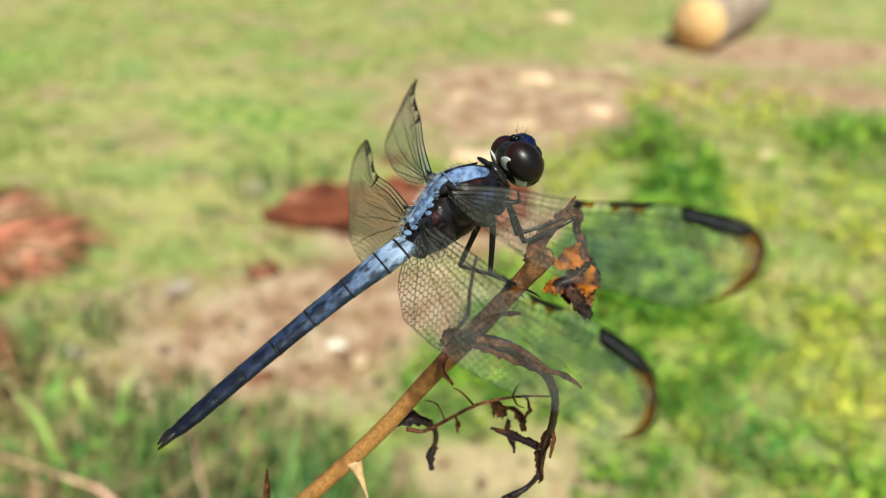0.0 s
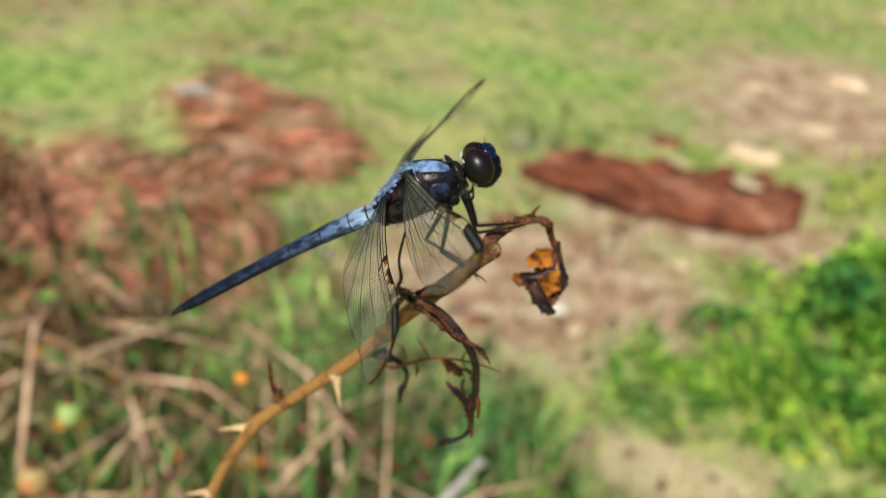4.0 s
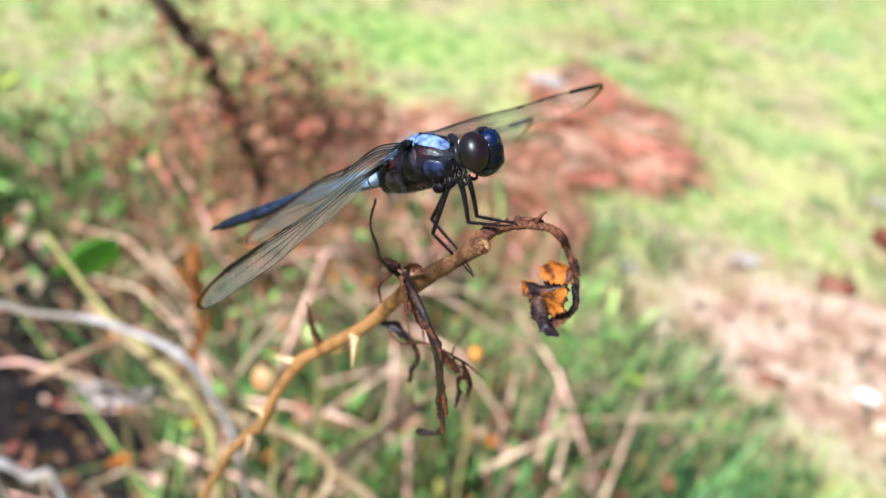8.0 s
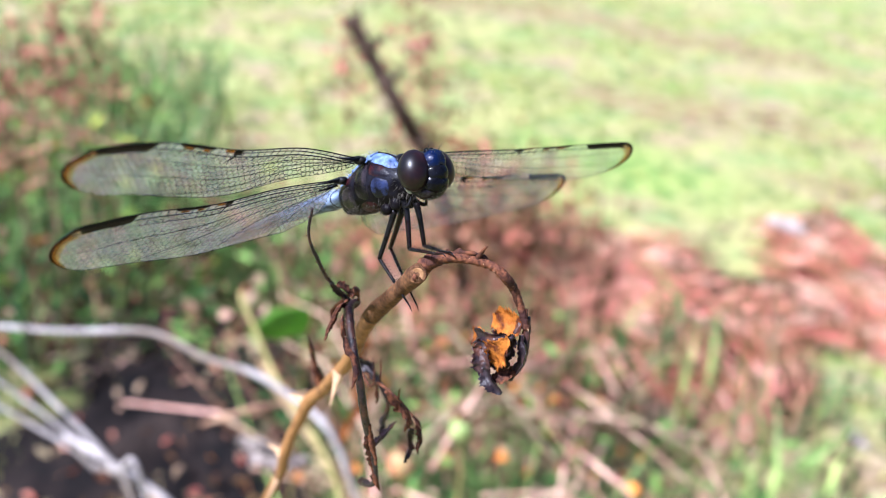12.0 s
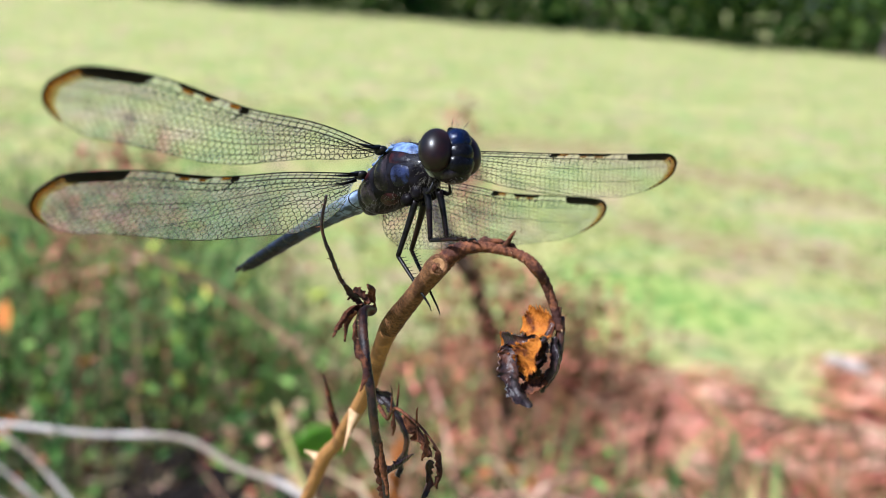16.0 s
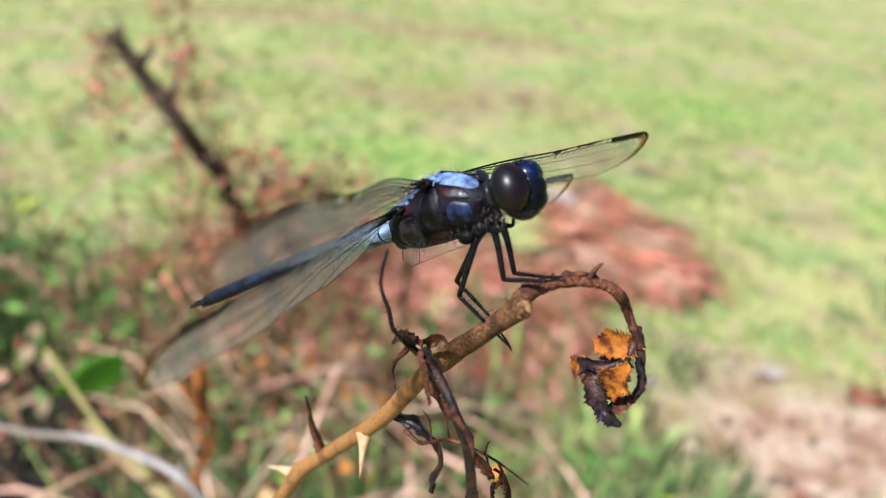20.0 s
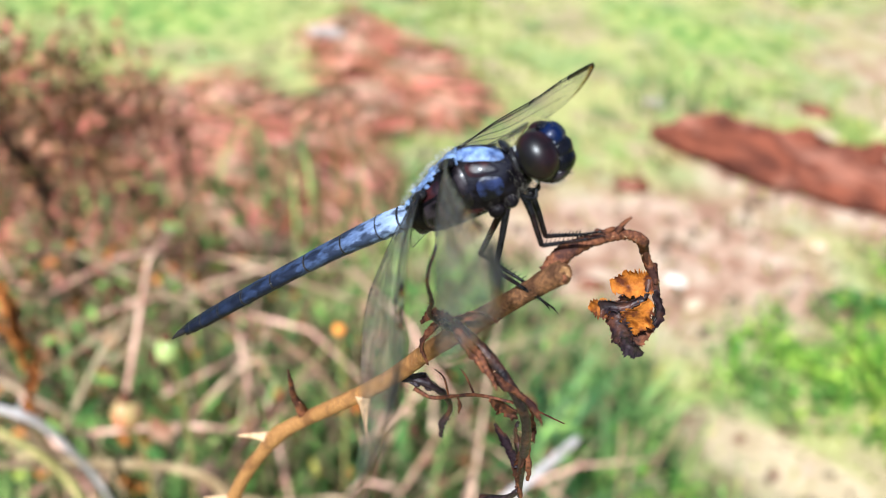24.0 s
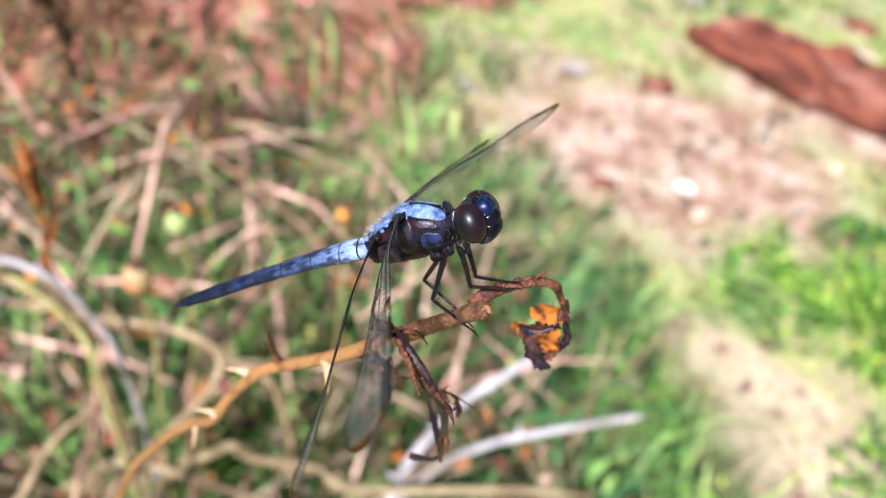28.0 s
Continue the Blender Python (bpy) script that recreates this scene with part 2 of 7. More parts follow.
# (x, y, half length, half width, softness, wobble, turn)
GROUND_ZONES = [
    ("lush", [(-2.45, 1.50, 0.60, 0.36, 0.6, 0.6, 40), (-2.6, 3.4, 0.7, 0.4, 0.8, 0.7, 30), (-1.0, 3.0, 0.5, 0.3, 0.8, 0.7, 10)]),
    ("worn", [(-3.05, 2.25, 0.85, 0.30, 0.5, 0.9, 60), (-4.4, 3.1, 1.0, 0.40, 0.5, 0.9, 50), (-2.1, 2.35, 0.45, 0.18, 0.7, 0.9, 40), (-5.2, 2.0, 1.1, 0.42, 0.6, 0.9, 70)]),
    ("soil", [(-1.32, 0.98, 0.42, 0.26, 0.6, 0.7, 30), (0.15, 3.3, 0.9, 0.5, 0.6, 0.7, 10), (1.5, 4.2, 1.2, 0.4, 0.6, 0.7, 10), (-0.45, 1.55, 0.62, 0.42, 0.5, 0.5, 35), (-0.1, 2.15, 0.75, 0.30, 0.6, 0.5, 15), (0.20, 3.75, 0.95, 0.80, 0.4, 0.45, 15), (1.7, 5.2, 1.6, 0.6, 0.6, 0.6, 20)]),
    ("sand", [(0.04, 1.08, 0.26, 0.10, 0.3, 0.2, 2), (0.15, 1.01, 0.22, 0.14, 0.3, 0.2, -20), (0.2, 3.95, 0.4, 0.14, 0.7, 0.6, 10)]),
    ("straw", [(-1.53, 1.79, 0.40, 0.15, 0.7, 0.5, -20), (-1.36, 0.94, 0.50, 0.36, 0.8, 0.5, 15), (-1.58, 0.50, 0.38, 0.24, 0.7, 0.4, 25), (-1.36, 1.42, 0.16, 0.22, 0.6, 0.4, 0)]),
    # litter under brush and long grass, with their shade in its colour
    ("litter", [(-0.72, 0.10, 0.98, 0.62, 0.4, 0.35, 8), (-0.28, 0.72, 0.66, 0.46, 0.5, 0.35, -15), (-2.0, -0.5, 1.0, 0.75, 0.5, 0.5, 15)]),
]

M = {
    "ground": ground_mat(),
    "cane": mat("tan_rose_cane", (0.22, 0.100, 0.032), (0.37, 0.180, 0.060), 2600, 0.5, third=(0.17, 0.074, 0.026), third_scale=300, bump=1.0, bump_scale=4200, depth=0.00018, spec=0.2),
    "cane_top": mat("brown_rose_cane", (0.075, 0.034, 0.016), (0.19, 0.090, 0.040), 2400, 0.6, third=(0.060, 0.027, 0.013), third_scale=500, bump=1.0, bump_scale=3600, depth=0.00030),
    "thorn": mat("pale_thorn", (0.36, 0.22, 0.12), (0.52, 0.34, 0.19), 800, 0.5, bump=0.2, depth=0.00005),
    "cut": mat("cut_pith", (0.36, 0.20, 0.09), (0.22, 0.11, 0.045), 1500, 0.8, bump=0.6, depth=0.0001),
    "dried": mat("withered_brown", (0.022, 0.010, 0.008), (0.085, 0.033, 0.019), 2200, 0.6, third=(0.17, 0.062, 0.028), third_scale=560, bump=1.0, bump_scale=2600, depth=0.0003),
    "dried_dark": mat("withered_purple_black", (0.006, 0.004, 0.005), (0.026, 0.014, 0.017), 2200, 0.36, third=(0.07, 0.027, 0.017), third_scale=420, bump=0.7, bump_scale=2600, depth=0.0002, spec=0.3),
    "dried_red": mat("withered_russet", (0.060, 0.022, 0.013), (0.20, 0.075, 0.036), 2000, 0.6, third=(0.045, 0.019, 0.016), third_scale=520, bump=1.0, bump_scale=2600, depth=0.0003),
    "orange_leaf": mat("dry_orange_leaf", (0.28, 0.080, 0.010), (0.60, 0.21, 0.030), 900, 0.45, third=(0.10, 0.028, 0.012), third_scale=420, bump=1.0, bump_scale=1800, depth=0.0003, through_light=0.3),
}
MM = 0.001
NODE = Vector((0, 0, 1.03))


def at(p):
    """A point given in millimetres from the junction of the withered shoots."""
    return NODE + Vector(p) * MM


# ---- mesh helpers ----
def link_mesh(name, verts, faces, material, parent=None, smooth=True, label="", second=None, second_faces=()):
    me = bpy.data.meshes.new(name)
    me.from_pydata([tuple(v) for v in verts], [], faces)
    me.materials.append(material)
    if second:
        me.materials.append(second)
        for i in second_faces:
            me.polygons[i].material_index = 1
    if smooth:
        me.polygons.foreach_set("use_smooth", [True] * len(me.polygons))
    me.update()
    ob = new(name, me)
    if parent:
        ob.parent = parent
    if label:
        ob["label"] = label
    return ob


def smooth_line(points, n):
    """A smooth line of n points through the given ones."""
    ps = [Vector(p) for p in points]
    ps = [ps[0] * 2 - ps[1]] + ps + [ps[-1] * 2 - ps[-2]]
    out, spans = [], len(ps) - 3
    for k in range(n):
        u = k / (n - 1) * spans
        i = min(int(u), spans - 1)
        f = u - i
        a, b, c, d = ps[i:i + 4]
        out.append(0.5 * (2 * b + (c - a) * f + (2 * a - 5 * b + 4 * c - d) * f * f + (3 * b - a - 3 * c + d) * f ** 3))
    return out


def blend(values, n):
    return [float(v) for v in np.interp(np.linspace(0, len(values) - 1, n), range(len(values)), values)]


def tube(points, radii, sides=8, rough=0.0, closed=True, seed=0, squash=1.0):
    """Verts and faces of a round rod along points."""
    rng = random.Random(seed)
    verts, faces = [], []
    side = None
    for i, p in enumerate(points):
        d = (points[min(i + 1, len(points) - 1)] - points[max(i - 1, 0)]).normalized()
        if side is None:
            side = d.orthogonal().normalized()
        side = (side - d * side.dot(d)).normalized()
        up = d.cross(side)
        for k in range(sides):
            a = 2 * math.pi * k / sides
            r = radii[i] * (1 + rough * (rng.random() - 0.5))
            verts.append(p + side * (r * math.cos(a)) + up * (r * squash * math.sin(a)))
    n = len(points)
    for i in range(n - 1):
        for k in range(sides):
            k2 = (k + 1) % sides
            faces.append((i * sides + k, i * sides + k2, (i + 1) * sides + k2, (i + 1) * sides + k))
    if closed:
        faces.append(tuple(range(sides))[::-1])
        faces.append(tuple((n - 1) * sides + k for k in range(sides)))
    return verts, faces


def rod(name, points, radii, material, parent=None, n=24, sides=8, rough=0.0, label="", seed=0, squash=1.0):
    ps = smooth_line(points, n)
    v, f = tube(ps, blend(radii, n), sides, rough, True, seed, squash)
    return link_mesh(name, v, f, material, parent, True, label)


def join(pieces):
    verts, faces = [], []
    for v, f in pieces:
        k = len(verts)
        verts += list(v)
        faces += [tuple(i + k for i in q) for q in f]
    return verts, faces


def ball(c, r, seg=20, rings=14, bulge=0.0, seed=0):
    """Verts and faces of an ellipsoid with radii r about c."""
    c, verts, faces = Vector(c), [], []
    rng = random.Random(seed)
    for i in range(rings + 1):
        th = math.pi * i / rings
        for k in range(seg):
            ph = 2 * math.pi * k / seg
            j = 1 + bulge * (rng.random() - 0.5)
            verts.append(c + Vector((r[0] * math.sin(th) * math.cos(ph), r[1] * math.sin(th) * math.sin(ph), r[2] * math.cos(th))) * j)
    for i in range(rings):
        for k in range(seg):
            k2 = (k + 1) % seg
            faces.append((i * seg + k, (i + 1) * seg + k, (i + 1) * seg + k2, i * seg + k2))
    return verts, faces


def thing(name, label, category, group="", at_point=(0, 0, 0)):
    e = new(name)
    e.location = at_point
    return tagged(e, label, category, group)


def L(p):
    return Vector(p) * MM


def sheet(points, widths, curl=0.6, crinkle=0.5, seed=1, across=7, along=16, thick=0.1, ragged=0.25, turn=0.0, face=None):
    """A withered leaf: a strip along points (mm), rolled across, crumpled and ragged at the rim, with a thickness."""
    rng = random.Random(seed)
    ps = smooth_line(points, along)
    ws = blend(widths, along)
    side, rows = None, []
    for i, p in enumerate(ps):
        d = (ps[min(i + 1, along - 1)] - ps[max(i - 1, 0)]).normalized()
        if side is None:
            side = Vector(face).cross(d).normalized() if face else Matrix.Rotation(turn, 3, d) @ d.orthogonal().normalized()
        side = (side - d * side.dot(d)).normalized()
        up = d.cross(side)
        row = []
        edge = [1 + ragged * (rng.random() - 0.6) * 2 for _ in (0, 1)]
        for k in range(across):
            u = 2 * k / (across - 1) - 1
            w = ws[i] * 0.5 * (edge[0] if u < 0 else edge[1])
            a = u * curl * 1.6
            x = (math.sin(a) / max(curl * 1.6, 0.01)) * w
            z = (1 - math.cos(a)) / max(curl * 1.6, 0.01) * w
            q = p + side * x + up * z
            s = 0.55
            q = q + Vector((noise.noise(q * s + Vector((seed, 0, 0))), noise.noise(q * s + Vector((0, seed, 7))), noise.noise(q * s + Vector((3, 0, seed))))) * crinkle
            row.append(q)
        rows.append((row, up))
    verts, faces, n = [], [], along * across
    for row, up in rows:
        verts += [q * MM for q in row]
    for row, up in rows:
        verts += [(q - up * thick) * MM for q in row]
    for i in range(along - 1):
        for k in range(across - 1):
            a = i * across + k
            faces.append((a, a + 1, a + across + 1, a + across))
            faces.append((n + a, n + a + across, n + a + across + 1, n + a + 1))
    for i in range(along - 1):
        for a, b in ((i * across, (i + 1) * across), ((i + 1) * across + across - 1, i * across + across - 1)):
            faces.append((a, b, b + n, a + n))
    for k in range(across - 1):
        for a, b in ((k + 1, k), ((along - 1) * across + k, (along - 1) * across + k + 1)):
            faces.append((a, b, b + n, a + n))
    return verts, faces

# ---- the ground, one sheet to the horizon ----
def build_ground():
    xs = sorted(set([-400, -150, -60, -25, -12, -8] + [i * 0.25 for i in range(-24, 17)] + [6, 10, 25, 60, 150, 400]))
    ys = sorted(set([-400, -150, -60, -25, -12, -6, -3] + [i * 0.25 for i in range(-8, 33)] + [10, 14, 25, 60, 150, 400]))
    verts = [(x, y, 0.02 * noise.noise(Vector((x * 0.8, y * 0.8, 3))) if abs(x) < 8 and abs(y) < 9 else 0.0) for y in ys for x in xs]
    w = len(xs)
    faces = [(j * w + i, j * w + i + 1, (j + 1) * w + i + 1, (j + 1) * w + i) for j in range(len(ys) - 1) for i in range(w - 1)]
    tagged(link_mesh("ground", verts, faces, M["ground"]), "mown yellow-green lawn with bare soil and sand patches", "ground", kind="structure")


build_ground()

M.update({
    "grass": mat("grass_blade", (0.13, 0.18, 0.035), (0.44, 0.42, 0.13), 5, 0.5, island=0.5, through_light=0.35, third=(0.50, 0.42, 0.20), third_scale=1.7),
    "long_grass": mat("long_grass_blade", (0.07, 0.17, 0.035), (0.29, 0.43, 0.13), 12, 0.45, island=0.9, through_light=0.35, third=(0.10, 0.22, 0.08), third_scale=3),
    "weed": mat("weed_leaf", (0.10, 0.27, 0.03), (0.33, 0.52, 0.08), 9, 0.45, island=0.75, through_light=0.5, third=(0.10, 0.28, 0.07), third_scale=3),
    "weed_yellow": mat("yellowish_weed_leaf", (0.36, 0.46, 0.06), (0.68, 0.66, 0.14), 9, 0.5, island=0.55, through_light=0.45, third=(0.17, 0.34, 0.06), third_scale=2.5),
    "petal": mat("yellow_petal", (0.75, 0.50, 0.03), (0.85, 0.62, 0.08), 60, 0.5, island=0.2, through_light=0.3),
    "straw": mat("pine_straw", (0.27, 0.110, 0.050), (0.51, 0.265, 0.145), 6, 0.75, island=0.85, third=(0.56, 0.38, 0.24), third_scale=9),
    "heap": mat("pine_straw_heap", (0.22, 0.085, 0.038), (0.42, 0.19, 0.095), 26, 0.85, third=(0.46, 0.26, 0.15), third_scale=9, bump=1.0, bump_scale=60, depth=0.02),
    "bark": mat("red_bark", (0.065, 0.020, 0.012), (0.20, 0.060, 0.032), 22, 0.85, third=(0.30, 0.13, 0.085), third_scale=9, bump=1.0, bump_scale=40, depth=0.015, stretch=(0.4, 1.6, 1)),
    "log_bark": mat("grey_log_bark", (0.18, 0.13, 0.10), (0.40, 0.31, 0.25), 16, 0.9, bump=1.0, bump_scale=24, depth=0.02),
    "log_face": mat("fresh_cut_wood", (0.52, 0.31, 0.14), (0.68, 0.46, 0.25), 7, 0.7, third=(0.55, 0.30, 0.12), third_scale=3, bump=0.3, bump_scale=50, depth=0.004),
    "chip": mat("wood_chip", (0.40, 0.28, 0.18), (0.60, 0.46, 0.32), 20, 0.8, bump=0.5, bump_scale=50, depth=0.004, var=0.3),
    "white_chip": mat("white_wood_chip", (0.58, 0.50, 0.42), (0.76, 0.69, 0.60), 20, 0.8, bump=0.5, bump_scale=50, depth=0.004),
    "dry_stem": mat("dry_tan_stem", (0.22, 0.135, 0.07), (0.42, 0.29, 0.165), 60, 0.7, third=(0.12, 0.07, 0.04), third_scale=14, bump=0.5, bump_scale=200, depth=0.001, var=0.35),
    "pale_twig": mat("pale_dead_twig", (0.22, 0.135, 0.075), (0.48, 0.35, 0.22), 40, 0.7, island=0.85),
    "russet_stem": mat("russet_dead_cane", (0.17, 0.085, 0.05), (0.31, 0.18, 0.11), 60, 0.7, third=(0.10, 0.05, 0.03), third_scale=14, bump=0.5, bump_scale=200, depth=0.001),
    "grey_stem": mat("weathered_grey_stem", (0.29, 0.25, 0.23), (0.50, 0.44, 0.41), 60, 0.75, third=(0.24, 0.19, 0.15), third_scale=12, bump=0.5, bump_scale=220, depth=0.001),
    "green_stem": mat("olive_cane", (0.20, 0.17, 0.05), (0.32, 0.27, 0.10), 60, 0.6, bump=0.3, bump_scale=200, depth=0.001),
    "dark_stem": mat("dark_dead_branch", (0.05, 0.032, 0.022), (0.11, 0.07, 0.05), 30, 0.85, bump=0.8, bump_scale=90, depth=0.003),
    "dead": mat("dead_leaf_litter", (0.055, 0.028, 0.017), (0.30, 0.135, 0.06), 14, 0.75, island=0.7, third=(0.38, 0.27, 0.17), third_scale=7, through_light=0.2),
    "brush_green": mat("brush_green_leaf", (0.07, 0.17, 0.035), (0.19, 0.33, 0.08), 12, 0.5, island=0.6, through_light=0.3),
    "russet": mat("russet_dead_leaf", (0.15, 0.068, 0.031), (0.42, 0.215, 0.10), 14, 0.75, island=0.85, third=(0.42, 0.30, 0.17), third_scale=8, through_light=0.3),
    "litter": mat("soil_leaf_litter", (0.10, 0.055, 0.033), (0.27, 0.165, 0.10), 14, 0.75, island=0.55, third=(0.34, 0.26, 0.17), third_scale=7),
    "rust": mat("rusty_dead_leaf", (0.42, 0.13, 0.025), (0.58, 0.22, 0.05), 40, 0.65, third=(0.26, 0.09, 0.03), third_scale=14, through_light=0.3),
    "pale_dead": mat("bleached_dead_leaf", (0.34, 0.27, 0.23), (0.52, 0.44, 0.39), 40, 0.75, third=(0.20, 0.15, 0.13), third_scale=16, through_light=0.15),
    "leaf": mat("fresh_green_leaf", (0.16, 0.36, 0.04), (0.30, 0.52, 0.09), 40, 0.4, through_light=0.5),
    "hip": mat("rose_hip", (0.36, 0.19, 0.10), (0.30, 0.27, 0.09), 60, 0.4, third=(0.44, 0.16, 0.08), third_scale=45, coat=0.2),
    "hip_green": mat("green_rose_hip", (0.20, 0.27, 0.07), (0.34, 0.38, 0.14), 60, 0.4, coat=0.2),
    "orange_berry": mat("orange_berry", (0.70, 0.22, 0.03), (0.80, 0.32, 0.06), 80, 0.4, coat=0.2),
    "seed": mat("russet_seed_head", (0.20, 0.085, 0.045), (0.42, 0.20, 0.12), 30, 0.8, island=0.6),
    # bare soil, near black because the shade below the brush is in the colour
    "soil_shade": mat("shade_dark_soil", (0.004, 0.0035, 0.0035), (0.014, 0.010, 0.009), 20, 0.9, third=(0.03, 0.021, 0.017), third_scale=6, bump=1.0, bump_scale=50, depth=0.01),
    "tree_bark": mat("tree_bark", (0.07, 0.055, 0.045), (0.16, 0.13, 0.11), 4, 0.9, bump=0.8, bump_scale=8, depth=0.05),
    "tree_leaf": mat("tree_leaf", (0.03, 0.09, 0.02), (0.10, 0.20, 0.04), 0.5, 0.6, island=0.6, through_light=0.4),
    "hedge_leaf": mat("hedge_leaf", (0.05, 0.13, 0.025), (0.18, 0.29, 0.06), 0.4, 0.6, island=0.7, through_light=0.45, third=(0.10, 0.17, 0.04), third_scale=0.2),
})


# ---- scatter helpers ----
def blade_set(name, material, sites, label, category, kind="stuff", spread=0.6, seed=1):
    """Grass: each site is x, y, z, height, width."""
    rng = random.Random(seed)
    verts, faces = [], []
    for x, y, z, h, w in sites:
        a = rng.uniform(0, 6.283)
        c, s = math.cos(a), math.sin(a)
        lean = rng.uniform(0.1, 1.0) * spread
        b = rng.uniform(0, 6.283)
        lx, ly = math.cos(b) * lean, math.sin(b) * lean
        k = len(verts)
        for u, q, drop in ((0, 1.0, 0), (0.55, 0.8, 0.02), (1.0, 0.0, 0.25 * lean)):
            px, py, pz = x + lx * h * u * u, y + ly * h * u * u, z + h * (u - drop * u)
            if q:
                verts += [(px - c * w * q, py - s * w * q, pz), (px + c * w * q, py + s * w * q, pz)]
            else:
                verts.append((px, py, pz))
        faces += [(k, k + 1, k + 3, k + 2), (k + 2, k + 3, k + 4)]
    return tagged(link_mesh(name, verts, faces, material), label, category, kind=kind)


def leaf_set(name, material, sites, label, category, kind="stuff", seed=1, flat=0.6, parent=None, narrow=0.42, fold=0.25):
    """Leaves: each site is x, y, z, length. Folded along the middle, turned at random."""
    rng = random.Random(seed)
    verts, faces = [], []
    for x, y, z, l in sites:
        m = Matrix.Rotation(rng.uniform(0, 6.283), 3, "Z") @ Matrix.Rotation(rng.uniform(-1, 1) * (1.5 - flat), 3, "X") @ Matrix.Rotation(rng.uniform(-0.9, 0.9) * (1.5 - flat), 3, "Y")
        o = Vector((x, y, z))
        w, f = l * narrow, l * fold
        k = len(verts)
        bend = rng.uniform(-0.2, 0.25) * l
        for p in ((0, 0, 0), (-w * 0.8, l * 0.35, f * 0.5), (0, l * 0.4, 0), (w * 0.8, l * 0.35, f * 0.5), (-w * 0.55, l * 0.72, f * 0.4 + bend * 0.4), (0, l * 0.75, bend * 0.4), (w * 0.55, l * 0.72, f * 0.4 + bend * 0.4), (0, l, bend)):
            verts.append(o + m @ Vector(p))
        faces += [(k, k + 2, k + 1), (k, k + 3, k + 2), (k + 1, k + 2, k + 5, k + 4), (k + 2, k + 3, k + 6, k + 5), (k + 4, k + 5, k + 7), (k + 5, k + 6, k + 7)]
    ob = link_mesh(name, verts, faces, material, parent)
    return tagged(ob, label, category, kind=kind) if not parent else ob


def inside(x, y, cx, cy, rx, ry, turn=0.0):
    c, s = math.cos(radians(turn)), math.sin(radians(turn))
    dx, dy = x - cx, y - cy
    return ((dx * c + dy * s) / rx) ** 2 + ((dy * c - dx * s) / ry) ** 2


def clear(x, y):
    """The bare soil painted dark for shade, where hardly anything grows."""
    return inside(x, y, -1.15, -0.06, 0.50, 0.36) < 1 or (x > -1.25 and y + 0.04 < max(0.01, 0.14 * (0.07 - x)))


def bare(x, y):
    """Above 0 where soil, sand, straw or litter keeps the lawn away."""
    w = 0.35 * noise.noise(Vector((x * 3.1, y * 3.1, 1)))
    return max(1 - inside(x, y, -0.45, 1.55, 0.62, 0.42, 35), 1 - inside(x, y, -0.1, 2.15, 0.75, 0.30, 15), 1 - inside(x, y, 0.20, 3.75, 0.95, 0.80, 15),
               1 - inside(x, y, 0.08, 1.03, 0.32, 0.17, 0), 1 - inside(x, y, -1.35, 0.95, 0.5, 0.42, 0), 1 - inside(x, y, -1.5, 1.62, 0.45, 0.4, 0), 1 - inside(x, y, 1.7, 5.2, 1.6, 0.6, 20), 0.6 - inside(x, y, -3.05, 2.25, 0.85, 0.30, 60), 0.6 - inside(x, y, -4.4, 3.1, 1.0, 0.40, 50)) + w


# ---- lawn ----
def build_lawn():
    rng = random.Random(11)
    sites = []
    while len(sites) < 24000:
        d, a = 0.9 + 6.0 * rng.random() ** 1.4, radians(rng.uniform(55, 205))
        x, y = d * math.cos(a), d * math.sin(a)
        if (bare(x, y) > 0 and rng.random() > 0.3) or inside(x, y, -0.6, 0.25, 0.9, 0.75) < 1:
            continue
        sites.append((x, y, 0.0, rng.uniform(0.008, 0.026), rng.uniform(0.0015, 0.004) * (1 + d * 0.4)))
    blade_set("lawn_grass", M["grass"], sites, "short sunlit yellow-green lawn grass", "grass", seed=12)


build_lawn()


